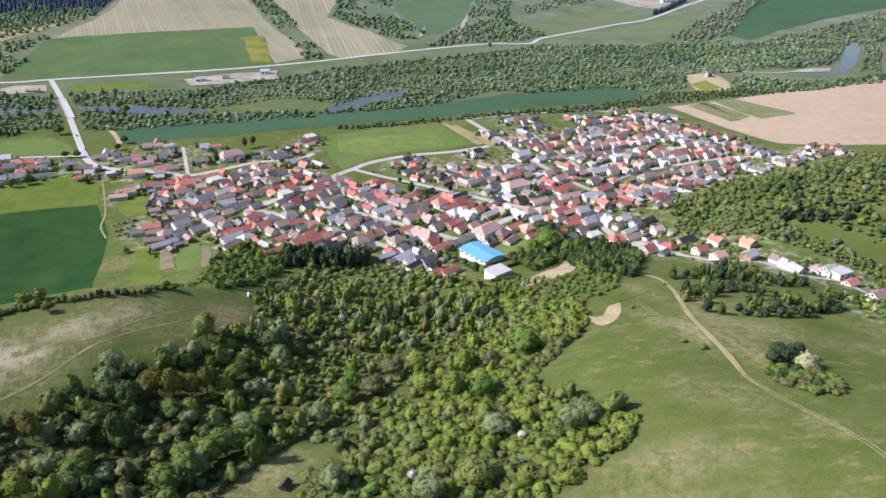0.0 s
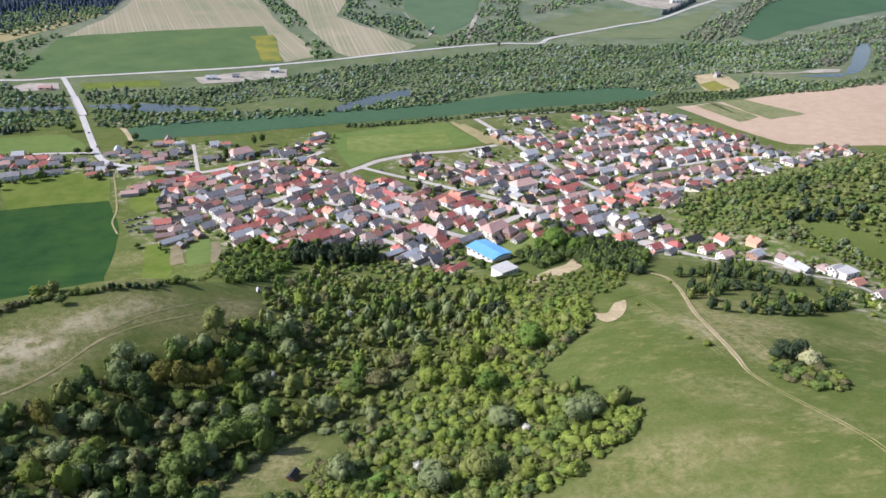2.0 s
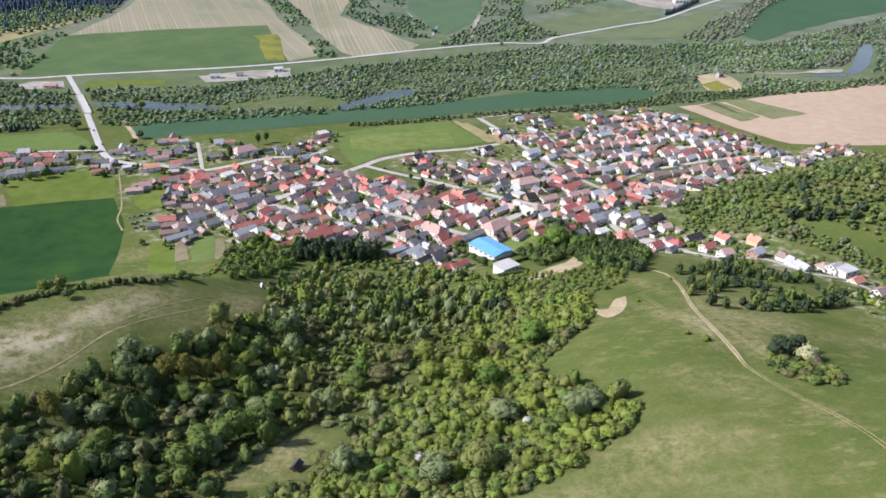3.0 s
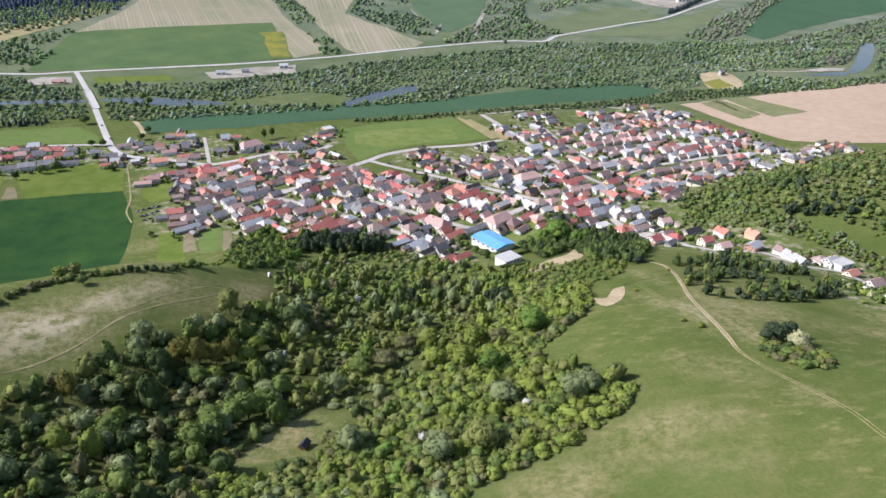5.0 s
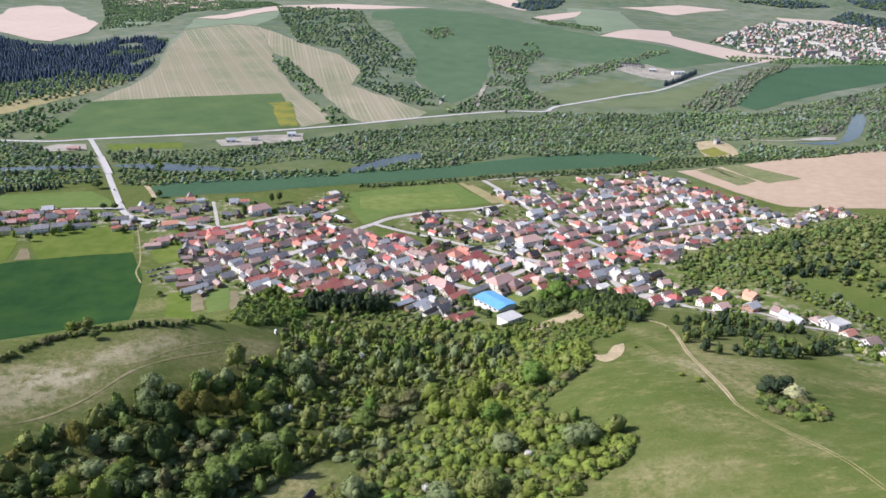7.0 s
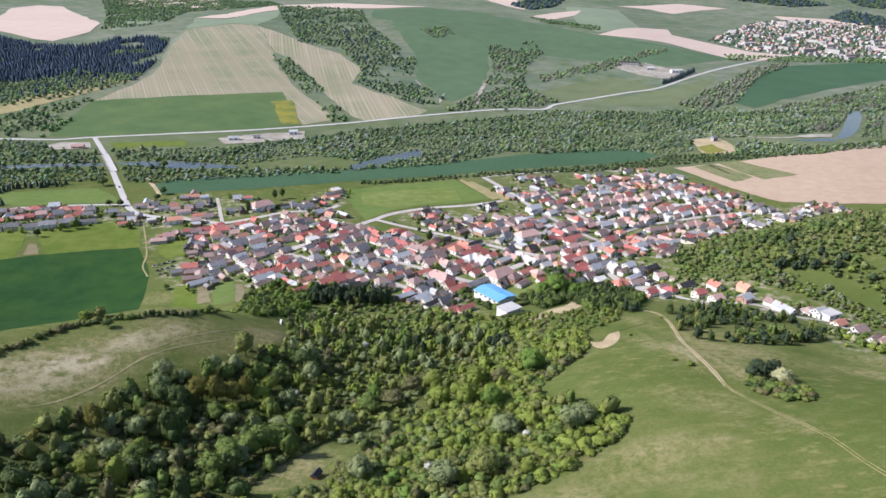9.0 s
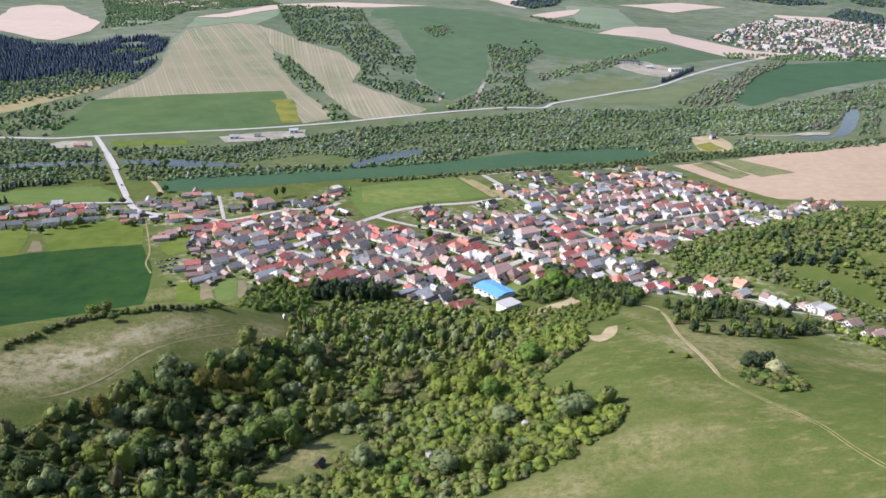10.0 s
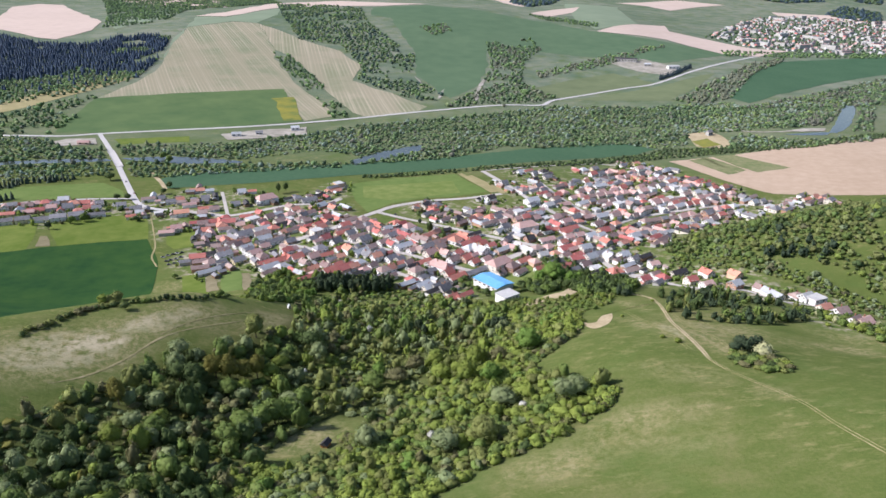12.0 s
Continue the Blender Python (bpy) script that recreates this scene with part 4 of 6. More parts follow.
# x, y, half sizes, turn, amount of dry straw-coloured grass
DRY_SPOTS = [
    (85, 200, 24, 8, -1.45, 0.9), (100, 212, 26, 8, -1.0, 0.85), (76, 212, 14, 5, -1.3, 0.8), (160, 205, 22, 9, -0.6, 0.75),
    (-147, 178, 38, 22, 0.69, 0.9), (-121, 208, 32, 12, 0.8, 0.88), (-141, 185, 17, 8, 0.45, 1.0), (-132, 190, 10, 6, 0.5, 1.0), (-129, 202, 13, 5, 0.78, 0.95),
    (53, 130, 22, 12, 0.3, 0.6), (28, 117, 22, 9, 0.2, 0.6), (66, 118, 12, 9, 0.3, 0.45), (112, 205, 30, 12, -0.7, 0.62), (75, 160, 16, 8, -0.4, 0.5), (79, 214, 22, 8, -1.15, 0.8), (92, 196, 20, 8, -1.19, 0.82), (97, 182, 14, 9, -1.19, 0.8),
    (148, 190, 15, 8, -0.5, 0.82), (97, 141, 11, 4, -0.93, 0.7), (74, 134, 8, 3, -0.76, 0.65), (82, 250, 18, 5, -1.2, 0.75), (112, 226, 26, 4, 2.3, 0.6), (-36, 142, 13, 8, 0.6, 0.5), (170, 215, 20, 7, 0.6, 0.5),
    (-121, 235, 14, 8, 0.77, 0.7), (-84, 232, 32, 11, 0.8, 0.68), (-50, 152, 20, 9, 0.9, 0.79), (-157, 369, 10, 12, 0.0, 0.7), (-175, 345, 20, 12, 0.4, 0.55),
]


def sheet(name, outline, mat, lift, cell, label, category="field", kind="structure"):
    """A field that lies on the ground, cut into cells so that it follows the slope."""
    bm = bmesh.new()
    pts = []
    for a, b in zip(outline, outline[1:] + outline[:1]):
        n = max(1, round((Vector(b) - Vector(a)).length / (1.2 * cell)))
        pts += [Vector(a).lerp(Vector(b), k / n) for k in range(n)]
    if mat is M_WATER or mat is M_SAND:
        pts = curve_through(outline + outline[:1], cell)[:-1]
    wob = [(p.x + 0.25 * cell * noise.noise((p.x * 0.05, p.y * 0.05, 3.0)), p.y + 0.25 * cell * noise.noise((p.x * 0.05, p.y * 0.05, 7.0))) for p in pts]
    f = bm.faces.new([bm.verts.new((a, b, 0)) for a, b in wob])
    bmesh.ops.triangulate(bm, faces=[f])
    xs, ys = [p[0] for p in wob], [p[1] for p in wob]
    gx = XS[(XS > min(xs)) & (XS < max(xs))]
    gy = YS[(YS > min(ys)) & (YS < max(ys))]
    for v, n in [(v, (1, 0, 0)) for v in gx] + [(v, (0, 1, 0)) for v in gy]:
        bmesh.ops.bisect_plane(bm, geom=bm.verts[:] + bm.edges[:] + bm.faces[:], plane_co=Vector(n) * float(v), plane_no=n)
    co = np.array([v.co[:2] for v in bm.verts])
    z = land_z(co[:, 0], co[:, 1]) + lift
    for v, h in zip(bm.verts, z):
        v.co.z = h
    for f in bm.faces:
        f.smooth = True
        if f.normal.z < 0:
            f.normal_flip()
    ob = part(name, bm, mat, None)
    return tagged(ob, label, category, kind=kind)


def ribbon(name, line, width, mat, lift, label, category="road", ragged=0.0):
    pts = curve_through(line, 4.0)
    verts, faces = [], []
    for k, p in enumerate(pts):
        t = (pts[min(k + 1, len(pts) - 1)] - pts[max(k - 1, 0)]).normalized()
        side = Vector((-t.y, t.x))
        w = width / 2 * (1 + ragged * noise.noise((p.x * 0.11, p.y * 0.11, 1.0)))
        if ragged > 0.6:
            w *= min(1.0, (k + 1) / 4, (len(pts) - k) / 7)
        for s in (-1, -0.34, 0.34, 1):
            q = p + side * w * s
            verts.append((q.x, q.y, float(land_z(q.x, q.y)) + lift - (0.05 if abs(s) == 1 else 0)))
        if k:
            faces += [(4 * k - 4 + i, 4 * k - 3 + i, 4 * k + 1 + i, 4 * k + i) for i in range(3)]
    ob = mesh_object(name, verts, [f[::-1] for f in faces], mat)
    return tagged(ob, label, category, kind="structure")


def build_land():
    build_ground()
    S = sheet
    S("crop_field", CROP, M_CROP, 0.12, 8, "dark green field of young cereal beside the village")
    S("river_field", RIVER_FIELD, M_TEAL, 0.15, 8, "long blue-green cereal field along the river woods")
    S("meadow", MEADOW_A, M_LUSH_DARK, 0.12, 8, "green hay meadow between village streets")
    S("meadow", MEADOW_B, M_LUSH, 0.18, 8, "mown light green meadow between village streets")
    S("garden_strip", STRIP_A, M_TAN, 0.25, 8, "narrow tan strip of tilled garden soil")
    S("garden_strip", STRIP_B, M_TAN, 0.25, 8, "narrow tan strip of tilled garden soil")
    S("far_meadow", FAR_GREEN, M_FARGREEN, 0.3, 25, "large green meadow above the valley road")
    S("bloom_patch", YELLOW_PATCH, M_RAPE, 0.55, 25, "yellow blooming patch in a green meadow")
    S("striped_field", STRIPED_A, M_STRIPES, 0.3, 30, "pale hillside field with sown green and straw stripes")
    S("striped_field", STRIPED_B, M_STRIPES_B, 0.3, 30, "pale hillside field with straw-coloured stripes")
    S("ploughed_field", BEIGE_RIGHT, M_SOIL, 0.2, 10, "wide pale brown ploughed field at the village edge")
    S("crop_strip", BEIGE_STRIP_A, M_STRIP, 0.3, 10, "narrow green crop strip in a ploughed field")
    S("crop_strip", BEIGE_STRIP_C, M_STRIP, 0.3, 10, "thin green crop strip in a ploughed field")
    S("crop_strip", BEIGE_STRIP_B, M_STRIP, 0.3, 10, "broad green crop strip in a ploughed field")
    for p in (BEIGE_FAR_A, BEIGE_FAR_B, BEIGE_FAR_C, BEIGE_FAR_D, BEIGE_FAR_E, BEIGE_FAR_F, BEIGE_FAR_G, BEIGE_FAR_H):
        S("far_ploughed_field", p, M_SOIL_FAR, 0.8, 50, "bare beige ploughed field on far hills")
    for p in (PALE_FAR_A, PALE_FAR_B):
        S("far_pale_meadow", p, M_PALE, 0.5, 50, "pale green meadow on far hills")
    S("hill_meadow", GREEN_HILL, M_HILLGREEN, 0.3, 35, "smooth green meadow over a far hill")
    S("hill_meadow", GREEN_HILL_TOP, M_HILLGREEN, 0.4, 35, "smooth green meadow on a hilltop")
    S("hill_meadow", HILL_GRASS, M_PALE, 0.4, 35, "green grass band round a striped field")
    S("road_meadow", GREEN_ROAD_A, M_OLIVE, 0.3, 25, "olive green field above the valley road")
    S("road_meadow", GREEN_ROAD_B, M_OLIVE, 0.3, 25, "yellow-green field below the valley road")
    S("far_crop_field", GREEN_RIGHT, M_TEAL, 0.3, 30, "blue-green crop field beyond the river")
    S("stubble_field", TAN_LEFT, M_TAN, 0.3, 25, "tan stubble strip below the spruce forest")
    for p in (WATER_A, WATER_B, WATER_C, WATER_D, WATER_E):
        S("river", p, M_WATER, 0.15, 10, "still grey-blue river water between woods", "water")
    S("gravel_bar", GRAVEL_BAR, M_YARD, 0.5, 20, "pale gravel bar beside the river", "gravel")
    S("gravel_yard", SITE, M_SAND, 0.5, 20, "pale gravel yard in the riverside woods", "yard")
    S("yard_lawn", SITE_GRASS, M_RAPE, 0.7, 20, "yellow-green weeds inside a gravel yard")
    S("gravel_yard", SITE_FAR, M_YARD, 0.5, 20, "dusty building yard beside the valley road", "yard")
    S("gravel_yard", SITE_BRIDGE, M_YARD, 0.5, 20, "reddish earth yard near the bridge road", "yard")
    S("works_yard", WORKS_YARD, M_YARD, 0.3, 30, "pale concrete yard of a far works", "yard")
    S("sand_patch", SAND_A, M_SAND, 0.12, 5, "bare sandy ground at the forest edge", "soil")
    S("sports_lawn", SPORT, M_LUSH, 0.12, 5, "green lawn behind the blue-roofed hall")
    S("garden_strip", FALLOW_PATCH, M_BROWN, 0.15, 8, "fallow brown garden strip beside the crop")
    for p in (GARDEN_A, GARDEN_B, GARDEN_C, GARDEN_D):
        S("garden_strip", p, M_BROWN, 0.18, 8, "tilled brown vegetable bed behind houses")
    for p in (LUSH_A, LUSH_B, LUSH_D, LUSH_E, LUSH_G):
        S("meadow", p, M_HAY, 0.1, 8, "bright green hay meadow beside the western houses")
    for p in (LUSH_C, LUSH_F, LUSH_H):
        S("meadow", p, M_LUSH_DARK, 0.1, 8, "green grass plot beside village gardens")
    R = ribbon
    R("road", ROAD_VALLEY, 6.5, M_ROAD, 0.5, "pale asphalt road along the far valley side")
    R("road", ROAD_BRIDGE, 5.2, M_ROAD, 0.35, "pale asphalt road from bridge to village")
    R("road", ROAD_WEST, 3.4, M_ROAD, 0.3, "narrow asphalt road towards the western houses")
    for line, w in ((STREET_MAIN, 5.5), (STREET_SCHOOL, 2.8), (STREET_CROSS, 5.5), (STREET_MID, 4.5), (STREET_TOP, 2.4), (STREET_NORTH, 5), (STREET_NEW, 3.5), (STREET_EAST, 4.5), (STREET_EAST_B, 4), (STREET_SOUTH, 4), (STREET_CHURCH, 4.5), (STREET_ROW, 3.5), (STREET_LOW, 3.5)):
        R("street", line, w, M_STREET, 0.28, "grey dusty village street between houses")
    R("field_track", TRACK_FIELD, 1.1, M_TAN, 0.25, "sandy farm track along the crop field", "track", 0.5)
    R("hill_track", TRACK_HILL, 1.9, M_WORN, 0.12, "trodden verge of the track climbing the hill meadow", "track", 0.7)
    for o, w in ((-0.5, 0.6), (0.5, 0.5)):
        R("wheel_track", [(x + o, y + 0.25 * o) for x, y in TRACK_HILL], w, M_SAND, 0.2, "pale sandy wheel rut climbing the hill meadow", "track", 0.85)
        R("wheel_track", [(x + o, y + 0.25 * o) for x, y in TRACK_LOW], w * 0.5, M_STRAW, 0.15, "straw-coloured wheel rut over the hill meadow", "track", 0.9)
    S("sand_scar", SAND_B, M_SAND, 0.14, 3, "bare sandy scar in the hill meadow", "soil")
    for line in (TRACK_SIDE_A, TRACK_SIDE_B, TRACK_SIDE_C, TRACK_SIDE_D):
        for o in (-0.7, 0.7):
            R("meadow_track", [(x + o, y) for x, y in line], 0.42, M_WORN, 0.12, "faint worn rut beside the sandy path", "track", 0.95)
    for line, w in ((SCAR_A, 3.5), (SCAR_B, 6), (FAR_PATH, 2.5)):
        R("hill_scar", line, w, M_YARD, 0.6, "bare sandy scar between the far meadows", "soil", 0.8)
    R("gravel_track", GRAVEL_LINE, 4, M_YARD, 0.5, "pale gravel track through the riverside scrub", "track", 0.5)
    R("field_track", TRACK_RIVER, 4, M_SAND, 0.3, "sandy track from the village to the river", "track", 0.4)
    for line in (TRACK_MEADOW, TRACK_MEADOW_B):
        R("meadow_track", line, 0.8, M_STRAW, 0.12, "faint worn track over a grassy slope", "track", 0.9)


M_STRIPES = striped_material("sown_stripes", STRIPE_TURN, 9.5, ((0.175, 0.205, 0.125), (0.27, 0.25, 0.175), (0.43, 0.385, 0.30)))
M_STRIPES_B = striped_material("straw_stripes", STRIPE_TURN + 0.2, 12, ((0.20, 0.215, 0.135), (0.29, 0.265, 0.19), (0.44, 0.395, 0.30)))
build_land()


# ---- houses ----
def gable_house(w, l, eave, rise, hip=0.0, floors=1, over=0.45):
    """A plastered house on an Empty: ridge along x, length l, width w."""
    root = new("house")
    bm = bmesh.new()
    h = [(-l / 2, -w / 2), (l / 2, -w / 2), (l / 2, w / 2), (-l / 2, w / 2)]
    lo = [bm.verts.new((x, y, -1.5)) for x, y in h]
    hi = [bm.verts.new((x, y, eave)) for x, y in h]
    for k in range(4):
        if hip or k % 2 == 0:
            bm.faces.new((lo[k], lo[(k + 1) % 4], hi[(k + 1) % 4], hi[k]))
    if not hip:
        for k, x in ((1, l / 2), (3, -l / 2)):
            top = bm.verts.new((x, 0, eave + rise - 0.05))
            bm.faces.new((lo[k], lo[(k + 1) % 4], hi[(k + 1) % 4], top, hi[k]))
    part("wall", bm, WALLS[0][1], root)
    bm = bmesh.new()
    slope = rise / (w / 2)
    x0, y0, z0, zr, th = l / 2 + over, w / 2 + over, eave - over * slope, eave + rise, 0.22
    rx = x0 - hip * (w / 2 + over)
    rows = []
    for up in (0, th):
        rows.append([bm.verts.new((-x0, -y0, z0 + up)), bm.verts.new((x0, -y0, z0 + up)), bm.verts.new((x0, y0, z0 + up)), bm.verts.new((-x0, y0, z0 + up)), bm.verts.new((-rx, 0, zr + up)), bm.verts.new((rx, 0, zr + up))])
    for r, flip in ((rows[1], False), (rows[0], True)):
        for f in ((r[0], r[1], r[5], r[4]), (r[2], r[3], r[4], r[5])) + (((r[1], r[2], r[5]), (r[3], r[0], r[4])) if hip else ()):
            bm.faces.new(f[::-1] if flip else f)
    ring = [0, 1, 2, 3] if hip else [0, 1, 5, 2, 3, 4]
    for a, b in zip(ring, ring[1:] + ring[:1]):
        bm.faces.new((rows[0][a], rows[0][b], rows[1][b], rows[1][a]))
    bmesh.ops.recalc_face_normals(bm, faces=bm.faces[:])
    part("roof", bm, ROOFS["r"][1], root)
    bm = bmesh.new()
    add_box(bm, l * 0.12, l * 0.12 + 0.7, w * 0.12, w * 0.12 + 0.55, eave + rise * 0.45, eave + rise + 0.9)
    add_box(bm, l * 0.12 - 0.08, l * 0.12 + 0.78, w * 0.12 - 0.08, w * 0.12 + 0.63, eave + rise + 0.9, eave + rise + 1.02)
    part("chimney", bm, M_BRICK, root)
    win = bpy.data.meshes.new("window")
    b2 = bmesh.new()
    add_box(b2, -0.7, 0.7, -0.05, 0.05, -0.75, 0.75, 0)
    add_box(b2, -0.58, -0.04, -0.09, 0.0, -0.63, 0.63, 1)
    add_box(b2, 0.04, 0.58, -0.09, 0.0, -0.63, 0.63, 1)
    b2.to_mesh(win)
    b2.free()
    win.materials.append(M_FRAME), win.materials.append(M_GLASS)
    spots = []
    for f in range(floors):
        z = 1.7 + 2.8 * f
        spots += [(-l / 2 - 0.04, s * w * 0.24, z, -90) for s in (-1, 1)] + [(x * l, -w / 2 - 0.04, z, 0) for x in (-0.28, 0.12)]
    if not hip:
        spots.append((-l / 2 - 0.04, 0, eave + rise * 0.35, -90))
    for x, y, z, turn in spots:
        o = new("window", win)
        o.parent, o.matrix_basis = root, pose(x, y, z, 0, 0, turn)
    bm = bmesh.new()
    add_box(bm, l * 0.3, l * 0.3 + 1.1, -w / 2 - 0.1, -w / 2 + 0.02, 0, 2.1)
    part("door", bm, M_DOOR, root)
    return root


def flat_house(w, l, h):
    root = new("house")
    bm = bmesh.new()
    add_box(bm, -l / 2, l / 2, -w / 2, w / 2, -1.5, h)
    part("wall", bm, WALLS[0][1], root)
    bm = bmesh.new()
    add_box(bm, -l / 2 - 0.3, l / 2 + 0.3, -w / 2 - 0.3, w / 2 + 0.3, h, h + 0.35)
    add_box(bm, -l / 2 + 0.2, l / 2 - 0.2, -w / 2 + 0.2, w / 2 - 0.2, h + 0.35, h + 0.42)
    part("roof", bm, ROOFS["w"][1], root)
    for x, y, z, t in ((-0.3, -0.5, 1.6, 0), (0.2, -0.5, 1.6, 0), (-0.3, -0.5, h - 1.4, 0), (0.2, -0.5, h - 1.4, 0)):
        bm = bmesh.new()
        add_box(bm, x * l - 0.8, x * l + 0.8, -w / 2 - 0.06, -w / 2 + 0.02, z - 0.7, z + 0.7)
        add_box(bm, x * l - 0.68, x * l + 0.68, -w / 2 - 0.1, -w / 2, z - 0.58, z + 0.58, 1)
        part("window", bm, [M_FRAME, M_GLASS], root)
    return root


def dress(house, roof_mat, wall_mat):
    for o in house.children:
        m = roof_mat if o.name.startswith("roof") else wall_mat if o.name.startswith("wall") else None
        if m:
            o.material_slots[0].link = "OBJECT"
            o.material_slots[0].material = m


def build_houses():
    rng = random.Random(5)
    shapes = [gable_house(8.6, 11, 3.0, 3.1), gable_house(9.0, 10, 4.7, 2.9, floors=2), gable_house(7.4, 16, 2.9, 2.5), gable_house(9.6, 10.8, 3.8, 2.8, hip=0.75), gable_house(8.4, 9.6, 3.3, 3.6)]
    big = [gable_house(11, 16, 5.2, 3.2, floors=2), gable_house(7.8, 25, 3.1, 2.5)]
    hall = gable_house(15, 24, 6.4, 4.4, hip=0.55, floors=2)
    flats = [flat_house(9, 11, 5.6), flat_house(8, 9, 3.2)]
    protos = shapes + big + [hall] + flats
    joined = Joined()
    for n, (x, y, code) in enumerate(sorted(ALL_HOUSES + MORE_HOUSES, key=lambda h: h[1])):
        low = code.lower()
        turn = rng.uniform(-6, 6) + (22 if x < -165 else 46 if x < 45 and y < 520 else 30 if y < 400 else 34)
        if rng.random() < 0.16:
            turn += 90
        if code == "S":
            src, key, s = hall, "p", 0.70
        elif code == "H":
            src, key, s = hall, "p", 0.66
        elif low == "w" and rng.random() < 0.75:
            src, key, s = flats[0 if code == "W" else rng.randrange(2)], "w", rng.uniform(0.66, 0.82)
        elif code.isupper():
            src, key, s = (shapes[1] if x > 100 else rng.choice(big)), low, rng.uniform(0.62, 0.76)
        else:
            src, key, s = rng.choice(shapes), low, rng.uniform(0.60, 0.82)
        wall = rng.choices(WALLS, (10, 5, 3, 0.8, 1, 1))[0]
        roof = ROOFS[key]
        m = pose(x, y, float(land_z(x, y)) - 0.1, 0, 0, turn) @ Matrix.Diagonal((s, s, s * rng.uniform(0.92, 1.08), 1))
        if n >= 300:
            joined.add(src, m, roof[1], wall[1])
            continue
        h = copy_thing(src, m)
        dress(h, roof[1], wall[1])
        kind = "flat-roofed" if src in flats else "hip-roofed" if src in (shapes[3], hall) else "gabled"
        tagged(h, f"{kind} {wall[0]} village house with a {roof[0]} roof", "house", "village houses")
    joined.finish("far_houses", "rows of pale village houses with red and grey roofs")
    for p in protos:
        for o in list(p.children_recursive) + [p]:
            bpy.data.objects.remove(o)


class Joined:
    """Gathers houses of the far rows into one mesh."""

    def __init__(self):
        self.v, self.f, self.i, self.mats = [], [], [], []

    def add(self, src, m, roof, wall):
        for o in src.children:
            own = roof if o.name.startswith("roof") else wall if o.name.startswith("wall") else None
            base, t = len(self.v), m @ o.matrix_basis
            self.v += [tuple(t @ p.co) for p in o.data.vertices]
            for p in o.data.polygons:
                mat = own or o.data.materials[p.material_index]
                if mat not in self.mats:
                    self.mats.append(mat)
                self.f.append([base + k for k in p.vertices])
                self.i.append(self.mats.index(mat))

    def add_mesh(self, me, m, mat):
        base = len(self.v)
        self.v += [tuple(m @ p.co) for p in me.vertices]
        if mat not in self.mats:
            self.mats.append(mat)
        for p in me.polygons:
            self.f.append([base + k for k in p.vertices])
            self.i.append(self.mats.index(mat))

    def finish(self, name, label, category="houses"):
        ob = mesh_object(name, self.v, self.f, self.mats, None, self.i)
        return tagged(ob, label, category, kind="stuff")


def shed_mesh(w, l, h, rise):
    bm = bmesh.new()
    add_box(bm, -l / 2, l / 2, -w / 2, w / 2, -0.8, h)
    me = bpy.data.meshes.new("wall")
    bm.to_mesh(me)
    bm.free()
    b = bmesh.new()
    v = [b.verts.new(c) for c in ((-l / 2 - 0.3, -w / 2 - 0.3, h - 0.1), (l / 2 + 0.3, -w / 2 - 0.3, h - 0.1), (l / 2 + 0.3, w / 2 + 0.3, h - 0.1), (-l / 2 - 0.3, w / 2 + 0.3, h - 0.1), (-l / 2 - 0.3, 0, h + rise), (l / 2 + 0.3, 0, h + rise))]
    for f in ((0, 1, 5, 4), (2, 3, 4, 5), (1, 2, 5), (3, 0, 4), (3, 2, 1, 0)):
        b.faces.new([v[k] for k in f])
    roof = bpy.data.meshes.new("roof")
    b.to_mesh(roof)
    b.free()
    return me, roof


def build_sheds():
    """Barns, garages and lean-tos in the yards behind the houses."""
    rng = random.Random(11)
    kinds = [shed_mesh(4, 7, 2.4, 1.4), shed_mesh(3.2, 4.6, 2.2, 1.0), shed_mesh(4.4, 11, 2.6, 1.6), shed_mesh(2.6, 3.2, 2.0, 0.4)]
    for wall, roof in kinds:
        wall.materials.append(M_WOOD), roof.materials.append(ROOFS["b"][1])
    taken = [(a, b) for a, b, _ in ALL_HOUSES + MORE_HOUSES]
    n = 0
    back = Joined()
    for x, y, code in ALL_HOUSES * 6:
        if n >= 800 or x < -262 or (x > 120 and y < 380):
            continue
        a = rng.uniform(0, 6.283)
        d = rng.uniform(6.5, 11)
        px, py = x + d * math.cos(a), y + d * math.sin(a)
        if min((px - u) ** 2 + (py - v) ** 2 for u, v in taken) < 42 or min(float(far_off(s, px, py)) for s in STREETS) < 6:
            continue
        taken.append((px, py))
        n += 1
        wall, roof = rng.choice(kinds)
        key = rng.choices("brglpok", (8, 3, 5, 3, 2, 1, 4))[0]
        wm = rng.choice([M_WOOD, M_CONCRETE, WALLS[0][1], WALLS[1][1], WALLS[5][1]])
        m = pose(px, py, float(land_z(px, py)), 0, 0, rng.uniform(-8, 8) + (20 if px < -165 else 44) + 90 * (rng.random() < 0.35))
        if n > 290:
            back.add_mesh(wall, m, wm), back.add_mesh(roof, m, ROOFS[key][1])
            continue
        root = new("shed")
        root.matrix_basis = m
        for nm, me in (("wall", wall), ("roof", roof)):
            o = new(nm, me)
            o.parent = root
        dress(root, ROOFS[key][1], wm)
        tagged(root, f"low outbuilding with a {ROOFS[key][0]} roof in a yard", "shed", "yard sheds")
    back.finish("back_sheds", "crowded low sheds and lean-tos in village yards", "sheds")


STREETS = [STREET_TOP, STREET_MAIN, STREET_SCHOOL, STREET_CROSS, STREET_MID, STREET_NORTH, STREET_NEW, STREET_EAST, STREET_EAST_B, STREET_SOUTH, STREET_CHURCH, STREET_ROW, STREET_LOW, ROAD_BRIDGE]


